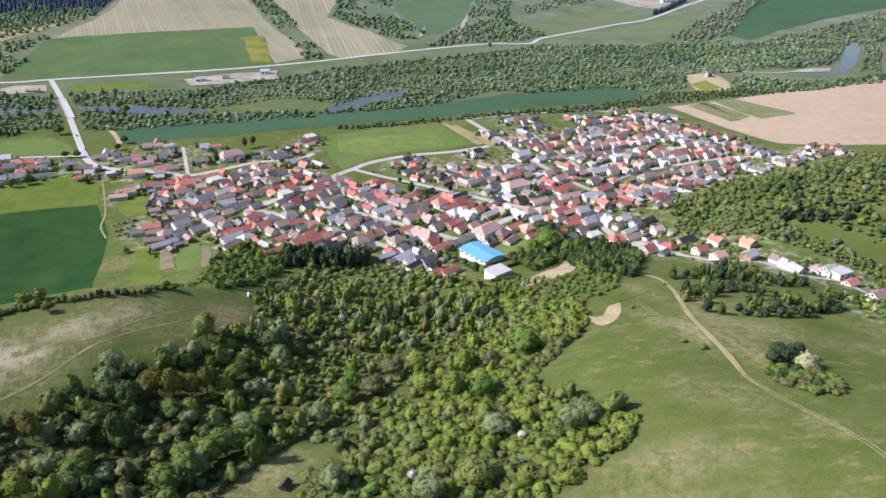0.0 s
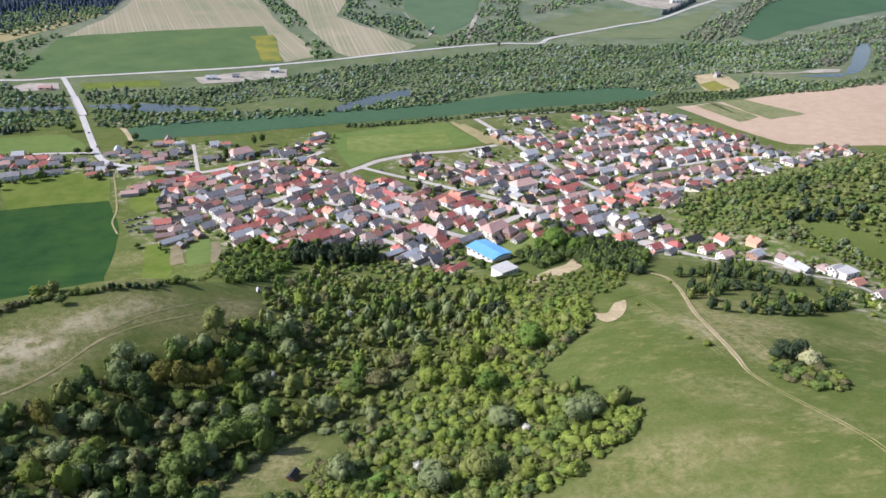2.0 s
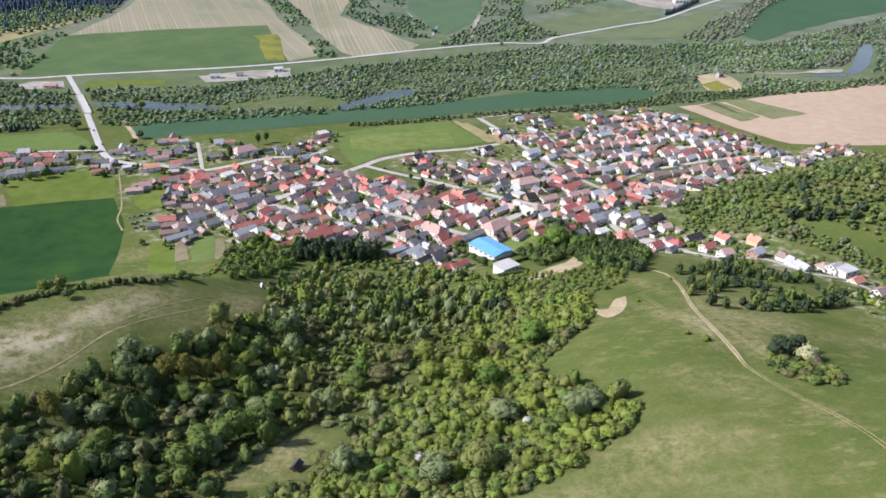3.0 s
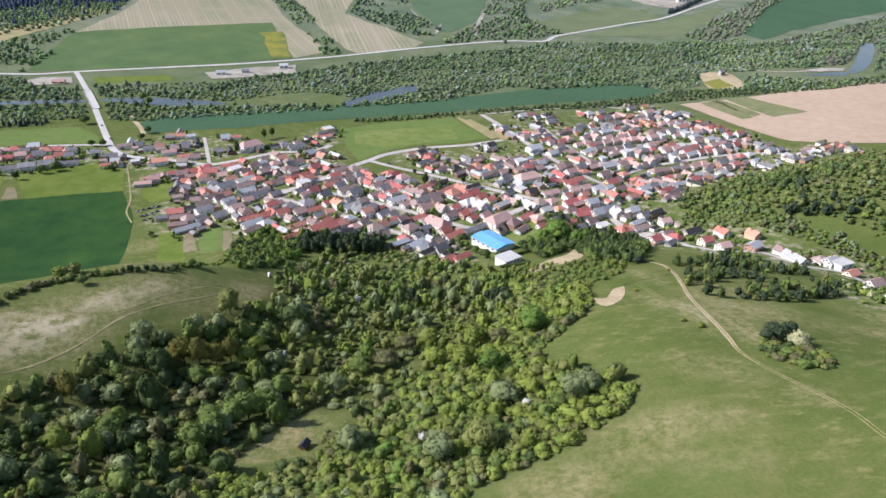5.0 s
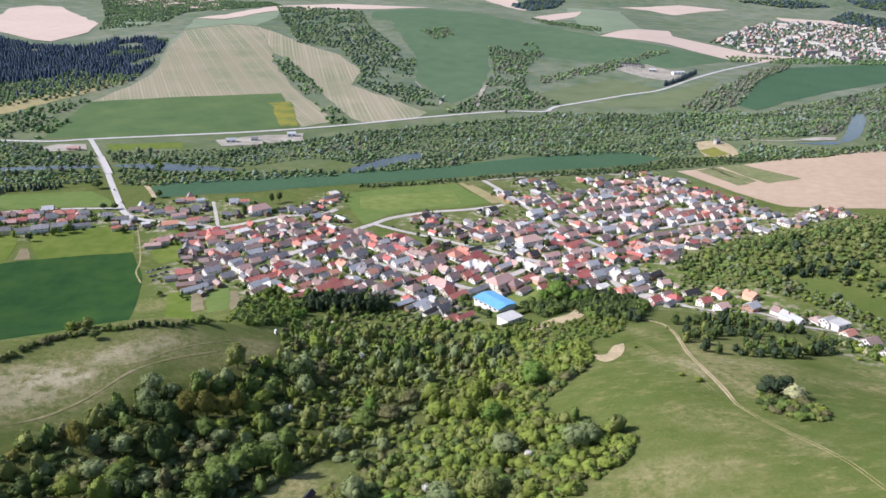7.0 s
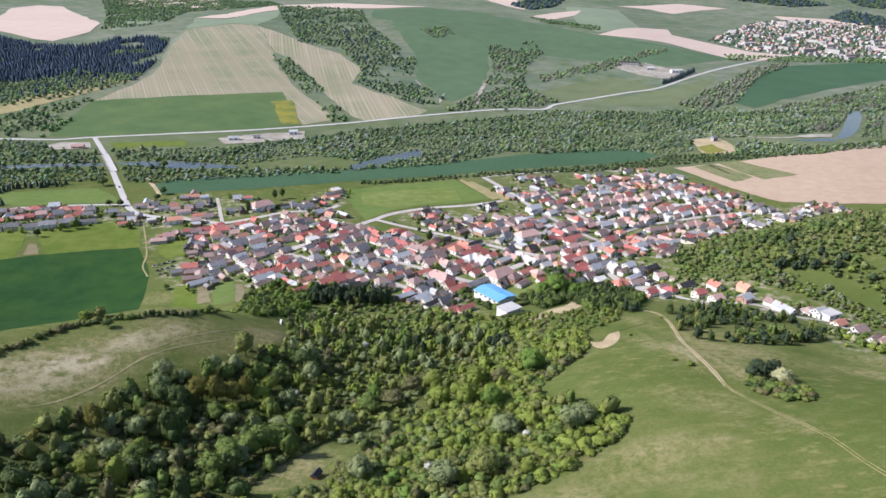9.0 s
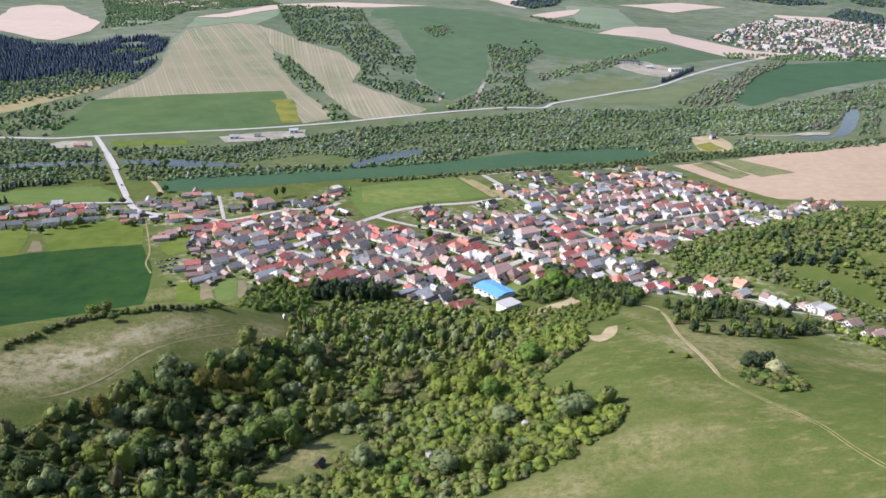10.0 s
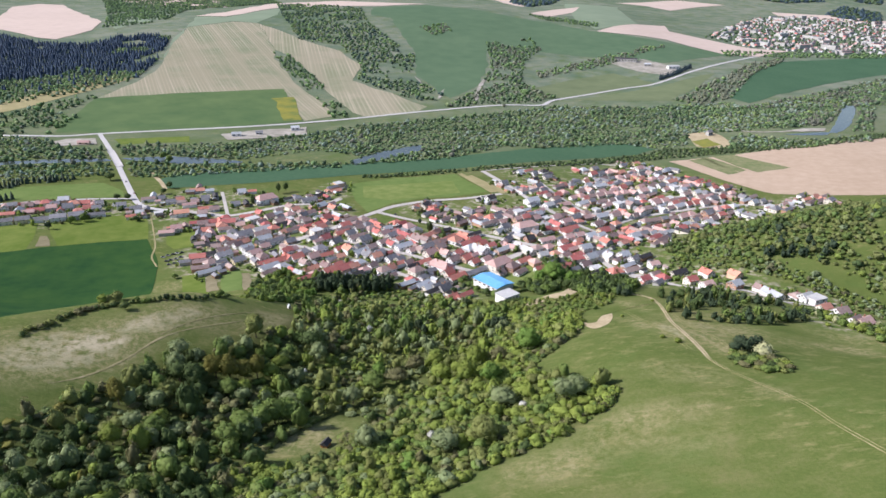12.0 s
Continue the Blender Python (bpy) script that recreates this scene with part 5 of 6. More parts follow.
def build_hall():
    """The large hall with the blue sheet roof and its white annexe."""
    (x, y), (ax, ay) = HALL
    z = float(land_z(x, y))
    root = new("sports_hall")
    root.matrix_basis = pose(x + 2, y + 4, z - 0.6, 0, 0, -50) @ Matrix.Diagonal((0.88, 0.92, 0.68, 1))
    bm = bmesh.new()
    add_box(bm, -12, 12, -7.5, 7.5, -3, 6.9)
    part("wall", bm, WALLS[0][1], root)
    bm = bmesh.new()
    v = [bm.verts.new(c) for c in ((-12.6, -8.2, 6.8), (12.6, -8.2, 6.8), (12.6, 8.2, 6.8), (-12.6, 8.2, 6.8), (-12.6, 0, 8.6), (12.6, 0, 8.6))]
    for f in ((0, 1, 5, 4), (2, 3, 4, 5), (1, 2, 5), (3, 0, 4), (3, 2, 1, 0)):
        bm.faces.new([v[k] for k in f])
    roof = part("roof", bm, M_BLUE, root, "bright blue standing-seam roof")
    for k in range(-5, 6):
        for s in (-1, 1):
            bm = bmesh.new()
            bmesh.ops.create_cube(bm, size=1.0, matrix=Matrix.Translation((2.2 * k, s * 4.1, 7.72)) @ Euler((-s * math.atan(1.8 / 8.2), 0, 0)).to_matrix().to_4x4() @ Matrix.Diagonal((0.09, 8.3, 0.12, 1)))
            part("seam", bm, M_BLUE, roof)
    for k in range(5):
        bm = bmesh.new()
        add_box(bm, -11 + 4.6 * k, -8.6 + 4.6 * k, -7.62, -7.48, 4.4, 5.8)
        add_box(bm, -10.85 + 4.6 * k, -8.75 + 4.6 * k, -7.68, -7.5, 4.55, 5.65, 1)
        part("window", bm, [M_FRAME, M_GLASS], root)
    tagged(root, "large white sports hall with a bright blue sheet roof", "hall")
    z = float(land_z(ax, ay))
    root = new("hall_annexe")
    root.matrix_basis = pose(ax, ay, z, 0, 0, 38) @ Matrix.Diagonal((0.75, 0.85, 0.66, 1))
    bm = bmesh.new()
    add_box(bm, -7, 7, -5, 5, -3, 6)
    part("wall", bm, WALLS[0][1], root)
    bm = bmesh.new()
    add_box(bm, -7.4, 7.4, -5.4, 5.4, 6, 6.5)
    part("roof", bm, ROOFS["w"][1], root)
    for k in range(4):
        for lev in (1.2, 4.2):
            bm = bmesh.new()
            add_box(bm, -5.8 + 3.2 * k, -4.2 + 3.2 * k, -5.1, -4.98, lev - 0.8, lev + 0.8)
            add_box(bm, -5.7 + 3.2 * k, -4.3 + 3.2 * k, -5.14, -5.0, lev - 0.7, lev + 0.7, 1)
            part("window", bm, [M_FRAME, M_GLASS], root)
    tagged(root, "white flat-roofed annexe beside the blue-roofed hall", "building")


# ---- trees ----
def ico(sub):
    b = bmesh.new()
    bmesh.ops.create_icosphere(b, subdivisions=sub, radius=1.0)
    v = np.array([p.co[:] for p in b.verts])
    f = np.array([[p.index for p in q.verts] for q in b.faces])
    b.free()
    return v, f


ICO1, ICO2 = ico(1), ico(2)


def crown_arrays(rng, radius, height, lobes, leaves, leaf, core, tall=1.0, base=0.18):
    """Verts and triangles of one crown: a lumpy body, boughs that swell out of it and tufts of leaves all over."""
    cv, cf = core
    mid, half = height * (0.86 + base) / 2, height * (0.92 - base) / 2
    size = np.array((radius * rng.uniform(0.88, 1.05), radius * rng.uniform(0.88, 1.05), half * tall))
    egg = rng.uniform(0.0, 0.35)
    centre = np.array((0, 0, mid))

    def swell(d):
        s = 1 - egg * d[:, 2:3]
        return d * size * np.concatenate([s, s, np.ones_like(s)], 1)

    V, T, n = [], [], 0
    lump = 1 + 0.13 * np.sin(d3(cv, rng)) + 0.06 * rng.standard_normal(len(cv))
    V.append(centre + swell(cv) * 0.76 * lump[:, None]), T.append(cf + n)
    n += len(cv)
    k = np.arange(lobes)
    up = 1 - (k + 0.4) / lobes * 1.45 + rng.uniform(-0.15, 0.15, lobes)
    up = np.clip(up, -0.6, 1)
    turn = 2.4 * k + rng.uniform(-0.5, 0.5, lobes)
    flat = np.sqrt(1 - up * up)
    out = np.stack([flat * np.cos(turn), flat * np.sin(turn), up], 1)
    place = centre + swell(out) * rng.uniform(0.46, 0.72, lobes)[:, None]
    girth = radius * rng.uniform(0.22, 0.38, lobes)
    bv, bf = ICO1
    for c, r in zip(place, girth):
        V.append(c + bv * r * np.clip(1 + 0.15 * rng.standard_normal(len(bv)), 0.6, 1.4)[:, None]), T.append(bf + n)
        n += len(bv)
    if leaves:
        d = rng.standard_normal((leaves, 3))
        d[:, 2] = d[:, 2] * 0.8 + 0.3
        d /= np.linalg.norm(d, axis=1)[:, None]
        c = centre + swell(d) * (0.78 + 0.42 * rng.random(leaves) ** 1.6)[:, None]
        bough = rng.random(leaves) < 0.55
        pick = rng.integers(0, lobes, leaves)
        e = out[pick] + 0.8 * d
        e /= np.linalg.norm(e, axis=1)[:, None]
        c = np.where(bough[:, None], place[pick] + e * (girth[pick] * (0.85 + 0.7 * rng.random(leaves) ** 1.6))[:, None], c)
        d = np.where(bough[:, None], e, d)
        t = np.cross(d, rng.standard_normal((leaves, 3)))
        t /= np.linalg.norm(t, axis=1)[:, None]
        u = np.cross(d, t) * 0.85 + d * rng.uniform(-0.3, 0.3, (leaves, 1))
        s = leaf * rng.uniform(0.55, 1.45, (leaves, 1))
        q = np.stack([c - t * s - u * s * 0.3, c - u * s + d * s * 0.25, c + t * s, c + u * s * 0.9 + d * s * 0.3], 1).reshape(-1, 3)
        i = np.arange(leaves)[:, None] * 4 + n
        V.append(q)
        T.append(np.concatenate([i + np.array([[0, 1, 2]]), i + np.array([[0, 2, 3]])]))
    return np.concatenate(V), np.concatenate(T)


def d3(v, rng):
    """A slow wave over a ball's surface, different for every crown."""
    return v @ rng.uniform(-4, 4, 3) + rng.uniform(0, 6.283)


def conifer_arrays(rng, radius, height, tiers, spikes):
    """A spruce: ragged drooping skirts of branches up a spire."""
    V, T, n = [], [], 0
    for k in range(tiers):
        z0, f = height * (0.08 + 0.80 * k / tiers), 1 - k / tiers
        r = radius * (0.22 + 0.78 * f) * rng.uniform(0.85, 1.1)
        a = np.arange(spikes) * 6.283 / spikes + rng.uniform(0, 1)
        rr = r * np.where(np.arange(spikes) % 2, rng.uniform(0.5, 0.72, spikes), rng.uniform(0.85, 1.15, spikes))
        ring = np.stack([rr * np.cos(a), rr * np.sin(a), z0 - 0.12 * rr + 0 * a], 1)
        V.append(np.concatenate([ring, [[0, 0, z0 + height * 1.9 / tiers * (0.5 + 0.5 * f)]]]))
        T.append(np.array([[n + i, n + (i + 1) % spikes, n + spikes] for i in range(spikes)]))
        n += spikes + 1
    return np.concatenate(V), np.concatenate(T)


def raw_mesh(name, V, T, tint, mats):
    me = bpy.data.meshes.new(name)
    me.vertices.add(len(V)), me.loops.add(3 * len(T)), me.polygons.add(len(T))
    me.vertices.foreach_set("co", np.asarray(V, np.float32).ravel())
    me.loops.foreach_set("vertex_index", np.asarray(T, np.int32).ravel())
    me.polygons.foreach_set("loop_start", np.arange(0, 3 * len(T), 3, dtype=np.int32))
    me.polygons.foreach_set("use_smooth", np.ones(len(T), bool))
    me.update(calc_edges=True)
    col = np.ones((len(V), 4), np.float32)
    col[:, :3] = tint
    me.attributes.new("tint", "FLOAT_COLOR", "POINT").data.foreach_set("color", col.ravel())
    for m in mats:
        me.materials.append(m)
    return me


# spruce is set navy: distance haze put into its leaf colour
TINTS = {
    "fresh": (0.212, 0.272, 0.056), "green": (0.155, 0.222, 0.058), "deep": (0.088, 0.130, 0.044), "willow": (0.228, 0.280, 0.128), "olive": (0.210, 0.240, 0.075),
    "rust": (0.190, 0.185, 0.046), "bare": (0.165, 0.165, 0.075), "blossom": (0.630, 0.630, 0.567), "cream": (0.44, 0.45, 0.25), "pine": (0.061, 0.092, 0.049), "spruce": (0.037, 0.060, 0.073), "vivid": (0.150, 0.250, 0.052),
}
NAMES = {"fresh": "fresh yellow-green", "green": "mid green", "deep": "dark green", "willow": "silvery grey-green", "olive": "olive green", "rust": "rusty young-leaved", "bare": "half-bare brown", "blossom": "white blossoming", "cream": "cream blossoming", "pine": "dark pine", "vivid": "vivid green"}


def scatter(outline, gap, rng, tries=1.0):
    """Uneven spots within an outline, no two nearer than the gap."""
    xs, ys = [p[0] for p in outline], [p[1] for p in outline]
    n = int(tries * 3.0 * (max(xs) - min(xs)) * (max(ys) - min(ys)) / (gap * gap))
    px, py = rng.uniform(min(xs), max(xs), n), rng.uniform(min(ys), max(ys), n)
    keep = inside(outline, px, py)
    seen, out = {}, []
    for x, y in zip(px[keep], py[keep]):
        i, j = int(x // gap), int(y // gap)
        if any((x - a) ** 2 + (y - b) ** 2 < gap * gap for u in (-1, 0, 1) for v in (-1, 0, 1) for a, b in seen.get((i + u, j + v), ())):
            continue
        seen.setdefault((i, j), []).append((x, y))
        out.append((x, y))
    return out


def choose(rng, mixture):
    keys = list(mixture)
    w = np.array([mixture[k] for k in keys], float)
    return keys[rng.choice(len(keys), p=w / w.sum())]


def clear_of(x, y, lines, gap):
    return all(float(far_off(s, x, y)) > gap for s in lines)


TREE_PROTOS = {}


def tree_proto(kind, form, k):
    """The trunk, limbs and crown meshes of one kind of tree, made once."""
    key = (kind, form, k)
    if key not in TREE_PROTOS:
        rng = np.random.default_rng(hash_of(kind) + 7 * k + (0 if form == "tree" else 100))
        if kind == "pine":
            V, T = crown_arrays(rng, 2.5, 8.0, 14, 420, 0.26, ICO2, 1.0, 0.2)
        elif form == "tree":
            V, T = crown_arrays(rng, 3.2, 7.6, 15, 820, 0.20, ICO2, 1.0)
        else:
            V, T = crown_arrays(rng, 2.3, 3.0, 9, 440, 0.15, ICO2, 1.0, 0.02)
        tint = np.array(TINTS[kind]) * rng.uniform(0.9, 1.1)
        crown = raw_mesh("crown", V, T, tint, [M_LEAF])
        bm = bmesh.new()
        hgt = V[:, 2].max()
        for j in range(5 if form == "tree" else 4):
            a, lean = j * 1.3 + k, (0.0 if j == 0 else 0.9)
            top = Vector((lean * math.cos(a) * 1.6, lean * math.sin(a) * 1.6, hgt * (0.7 if j == 0 else 0.58)))
            foot = Vector((0, 0, -0.8 if j == 0 else hgt * 0.16))
            m = Matrix.Translation((foot + top) / 2) @ (top - foot).to_track_quat("Z", "Y").to_matrix().to_4x4()
            bmesh.ops.create_cone(bm, segments=6, radius1=0.24 if j == 0 else 0.12, radius2=0.05, depth=(top - foot).length, matrix=m)
        tm = bpy.data.meshes.new("trunk")
        bm.to_mesh(tm)
        bm.free()
        tm.materials.append(M_BARK)
        TREE_PROTOS[key] = (tm, crown)
    return TREE_PROTOS[key]


def hash_of(s):
    return sum((i + 1) * ord(c) for i, c in enumerate(s))


def plant(x, y, kind, form, size, rng, group, tall=1.0):
    tm, crown = tree_proto(kind, form, int(rng.integers(0, 3)))
    root = new("bush" if form == "bush" else "tree")
    root.matrix_basis = pose(x, y, float(land_z(x, y)) - 0.1, 0, 0, rng.uniform(0, 360)) @ Matrix.Diagonal((size * rng.uniform(0.8, 1.2), size * rng.uniform(0.85, 1.3), size * tall * rng.uniform(0.8, 1.12), 1))
    for nm, me in (("trunk", tm), ("crown", crown)):
        o = new(nm, me)
        o.parent = root
    what = "bush" if form == "bush" else "tree"
    place = "on the open hillside meadow" if group == "meadow bushes" else "in the hillside woodland" if group.startswith("hillside") else "beside village houses"
    return tagged(root, f"{NAMES[kind]} {what} {place}", what, group)


def woods(name, items, label, detail, category="woodland", tone_haze=(1.0, 1.0, 1.0)):
    """One joined wood of crowns with short trunks. items: x, y, kind, radius, height."""
    rng = np.random.default_rng(hash_of(name))
    lobes, leaves, leaf, core = detail
    forms = []
    for k in range(14):
        forms.append(crown_arrays(rng, 1.0, 2.1, lobes, leaves, leaf, core, 1.0, 0.05))
    spires = [conifer_arrays(rng, 1.0, 2.1, 5, 9) for _ in range(5)]
    V, T, C, n = [], [], [], 0
    for x, y, kind, r, h in items:
        v, t = spires[int(rng.integers(5))] if kind == "spruce" else forms[int(rng.integers(len(forms)))]
        a = rng.uniform(0, 6.283)
        c, s, wide = math.cos(a), math.sin(a), rng.uniform(0.8, 1.35)
        p, q = v[:, 0] * wide, v[:, 1] * rng.uniform(0.85, 1.1)
        w = np.stack([(p * c - q * s) * r + x, (p * s + q * c) * r + y, v[:, 2] * h / 2.1], 1)
        w[:, 2] += float(land_z(x, y)) - 0.15 * h * (kind != "spruce")
        V.append(w), T.append(t + n)
        # this scale on the tint puts distance haze into the far woods' colour
        C.append(np.tile(np.array(TINTS[kind]) * np.array(tone_haze) * rng.uniform(0.84, 1.14), (len(v), 1)))
        n += len(v)
    me = raw_mesh(name, np.concatenate(V), np.concatenate(T), np.concatenate(C), [M_LEAF])
    return tagged(new(name, me), label, category, kind="stuff")


def build_trees():
    rng = np.random.default_rng(3)
    ravine = {"green": 5, "deep": 5, "willow": 1.6, "fresh": 1.2, "olive": 2.6, "bare": 0.9, "rust": 0.5, "blossom": 0.06}
    slope = {"fresh": 6, "green": 2.6, "olive": 3.5, "willow": 0.5, "deep": 0.5, "bare": 0.35, "blossom": 0.05, "vivid": 0.25}
    dark = {"deep": 6, "green": 3, "olive": 2, "rust": 0.7, "bare": 1.2, "willow": 0.8}
    light = {"green": 5.5, "willow": 1.8, "fresh": 2.6, "olive": 3.0, "bare": 1.4, "deep": 0.9, "vivid": 0.6, "blossom": 0.12}
    sunny = {"fresh": 9, "green": 2, "olive": 2, "vivid": 0.5}
    shrubby = {"olive": 5, "green": 3.5, "bare": 1.2, "willow": 1.2, "fresh": 2, "deep": 1}
    things, rest = [], []
    letters = {"w": "willow", "r": "rust", "o": "olive", "f": "fresh", "b": "blossom", "g": "green", "v": "vivid", "d": "deep", "n": "bare"}
    large = [(x, y, letters[k], s) for x, y, k, s in LARGE_TREES + MORE_LARGE_TREES]
    for x, y, kind, size in large:
        plant(x, y, kind, "tree" if kind != "blossom" else "bush", size * (0.85 if kind == "rust" else 1), rng, "hillside trees", 1.5 if kind == "rust" else 1.0)
    gloom = {"deep": 7, "green": 3, "bare": 2.2, "willow": 1.6, "olive": 1.2, "rust": 0.6, "fresh": 0.5}
    twiggy = {"bare": 5, "olive": 2.5, "deep": 2.5, "willow": 1.0, "rust": 0.6}
    tiers = (
        (WOOD_RAVINE, ravine, 8.0, 0.85, 1.45, 0.0), (WOOD_RAVINE, ravine, 5.2, 0.5, 1.0, 0.25), (WOOD_RAVINE, ravine, 3.1, 0.4, 0.95, 1.0),
        (WOOD_SLOPE, slope, 9.5, 0.5, 0.95, 0.0), (WOOD_SLOPE, slope, 3.9, 0.75, 1.35, 1.0), (WOOD_SLOPE, slope, 2.1, 0.38, 0.95, 1.0),
    )
    for outline, mixture, gap, lo, hi, bushy in tiers:
        for x, y in scatter(outline, gap, rng, 2.0):
            if inside(CLEARING, x, y) or inside(CLEARING_B, x, y) or any((x - u) ** 2 + (y - v) ** 2 < (2.4 * s) ** 2 for u, v, _, s in large):
                continue
            form, squat = "bush" if rng.random() < bushy else "tree", 1.0
            clump = noise.noise((x * 0.035, y * 0.035, 2.0))
            if mixture is slope:
                if lo == 0.38 and noise.noise((x * 0.09, y * 0.09, 8.0)) < -0.3:
                    continue
                kind = choose(rng, sunny if clump > 0.12 else shrubby if clump < -0.12 else slope)
            elif inside(SHRUB_ZONE, x, y):
                # bushes and small trees in uneven rows with grass between them
                if noise.noise((x * 0.018, y * 0.075, 6.0)) < (0.0 if form == "tree" else -0.3):
                    continue
                kind, squat = choose(rng, light), 0.85 if form == "tree" else 1.25
            elif inside(BARE_ZONE, x, y):
                if form == "tree" and rng.random() < 0.8:
                    continue
                kind, squat = choose(rng, twiggy), 1.35
            elif -62 < x - 0.3 * (y - 195) < 10 and 160 < y < 245:
                # paler leaf kinds imitate sunlight on this ravine side; growth is lower
                kind, squat = choose(rng, {"willow": 3.4, "olive": 4.0, "green": 1.2, "bare": 0.7, "fresh": 3.6}), 0.9
                if form == "tree" and rng.random() < 0.3:
                    continue
            else:
                if noise.noise((x * 0.06, y * 0.06, 3.0)) < (-0.34 if lo > 0.6 else -0.5):
                    continue
                kind = choose(rng, gloom if x + 0.45 * y < -2 or clump > 0.3 else dark if clump > 0.14 and x + 0.45 * y < 45 else light)
            item = (x, y, kind, form, squat * rng.uniform(lo, hi) * (0.6 if kind == "blossom" else 1))
            (things if y < 160 else rest).append(item)
    things.sort(key=lambda i: i[1])
    things, spare = things[:225], things[225:]
    for x, y, kind, form, size in things:
        plant(x, y, kind, form, size, rng, "hillside trees" if form == "tree" else "hillside bushes")
    near_items, far_items = [], []
    for x, y, kind, form, size in spare + rest:
        r, h = (2.7 * size * rng.uniform(0.8, 1.2), 8.2 * size * rng.uniform(0.7, 1.3)) if form == "tree" else (2.35 * size, 3.1 * size * rng.uniform(0.7, 1.35))
        (near_items if y < 205 else far_items).append((x, y, kind, r, h))
    woods("hillside_wood", near_items, "dense mixed spring woodland filling the ravine", (5, 160, 0.10, ICO2))
    woods("hillside_wood", far_items, "spring woodland and scrub below the village", (5, 52, 0.145, ICO1))
    # the open meadow's own bushes
    for x, y in BUSH_PINES:
        plant(x, y, "pine", "tree", rng.uniform(0.8, 1.0), rng, "meadow bushes", 0.85)
    for x, y in CREAM_BUSH:
        plant(x, y, "cream", "bush", 1.45, rng, "meadow bushes", 1.15)
    for x, y in scatter(BUSH_BED, 2.3, rng, 3):
        plant(x, y, choose(rng, {"bare": 1, "deep": 2, "green": 3, "olive": 3, "fresh": 1}), "bush", rng.uniform(0.55, 0.95), rng, "meadow bushes", 0.85)
    for (x, y), size in zip(MEADOW_BUSHES, (0.5, 0.65, 0.45, 0.5)):
        plant(x, y, "fresh", "bush", size, rng, "meadow bushes")
    # single large trees at the village
    x, y = OAK[0]
    for dx, dy, s in ((0, 0, 2.5), (-9, -4, 1.4), (10, -7, 1.4), (16, -2, 1.2)):
        plant(x + dx, y + dy, "vivid", "tree", s, rng, "village trees", 0.85)
    for x, y in VILLAGE_POPLARS:
        plant(x, y, "deep", "tree", 0.8, rng, "village trees", 1.9)
    for x, y in VILLAGE_CONIFERS:
        plant(x, y, "pine", "tree", rng.uniform(0.5, 0.7), rng, "village trees", 1.25)
    for x, y in WOOD_SPRUCES:
        plant(x, y, "pine", "tree", rng.uniform(0.65, 0.85), rng, "hillside trees", 1.35)
    # woods further off
    M = (6, 80, 0.18, ICO1)
    edge = {"green": 4, "deep": 3, "fresh": 2, "vivid": 1}
    items = [(x, y, choose(rng, edge), rng.uniform(1.8, 3.4), rng.uniform(4, 8)) for x, y in scatter(WOOD_EDGE, 3.8, rng, 2)]
    items += [(x, y, "pine", rng.uniform(2.2, 3.2), rng.uniform(10, 13)) for x, y in scatter(PINE_ROW, 3.6, rng, 2)]
    woods("village_edge_wood", items, "dark trees along the lower village edge", M)
    items = [(x, y, choose(rng, {"green": 3, "deep": 4, "pine": 2}), rng.uniform(1.6, 3.0), rng.uniform(4.5, 9)) for x, y in scatter(WOOD_SCHOOL, 3.6, rng, 2) if not inside(SPORT, x, y)]
    items += [(x, y, choose(rng, {"olive": 3, "fresh": 2, "green": 3, "bare": 1.5}), rng.uniform(0.9, 2.0), rng.uniform(1.4, 3.6)) for x, y in scatter(SCRUB, 3.0, rng, 1.2)]
    woods("hall_grove", items, "green grove behind the blue-roofed hall", M)
    items = [(x, y, choose(rng, {"pine": 5, "deep": 3, "green": 2.5, "olive": 2.0}), rng.uniform(1.1, 2.4), rng.uniform(2.5, 8.5)) for x, y in scatter(WOOD_PINES, 3.6, rng, 1.3) if noise.noise((x * 0.06, y * 0.06, 1.0)) > -0.05]
    items += [(x, y, choose(rng, {"green": 3, "cream": 1, "fresh": 2, "deep": 2}), rng.uniform(1.4, 2.6), rng.uniform(2.5, 5)) for x, y in scatter(WOOD_ROW, 3.2, rng, 2)]
    woods("pine_belt", items, "dark pines and shrubs below the house row", M)
    items = []
    for p in curve_through(HEDGE_LINE, 1.3):
        far = smooth(-160, -118, p.x)
        if far > 0.8:
            kind, r, h = choose(rng, {"pine": 4, "deep": 3}), rng.uniform(0.7, 1.2), rng.uniform(2.0, 3.8)
        else:
            kind, r, h = choose(rng, {"bare": 3, "deep": 3, "olive": 2} if far < 0.3 else {"olive": 3, "green": 3, "deep": 2}), rng.uniform(1.0, 2.0), rng.uniform(1.4, 3.0)
        items.append((p.x + rng.uniform(-1, 1), p.y + rng.uniform(-1.6, 1.6), kind, r, h))
    items += [(p.x + rng.uniform(-2, 2), p.y + rng.uniform(-3, 3), choose(rng, {"green": 3, "olive": 2, "fresh": 2}), rng.uniform(0.8, 1.7), rng.uniform(1.2, 2.6)) for p in curve_through(HEDGE_BACK, 1.6)]
    items += [(-149 + 2.6 * k, 216 + 1.5 * k + rng.uniform(-1, 1), choose(rng, {"fresh": 2, "olive": 3}), rng.uniform(2.2, 3.0), rng.uniform(4.5, 6.5)) for k in range(3)]
    woods("field_hedge", items, "overgrown hedge along the dark green field", M)
    hill = {"fresh": 1.2, "green": 5, "olive": 6, "deep": 1.2, "willow": 0.5, "bare": 0.6}
    dense = {"deep": 4, "green": 3, "olive": 1, "pine": 1}
    items = []
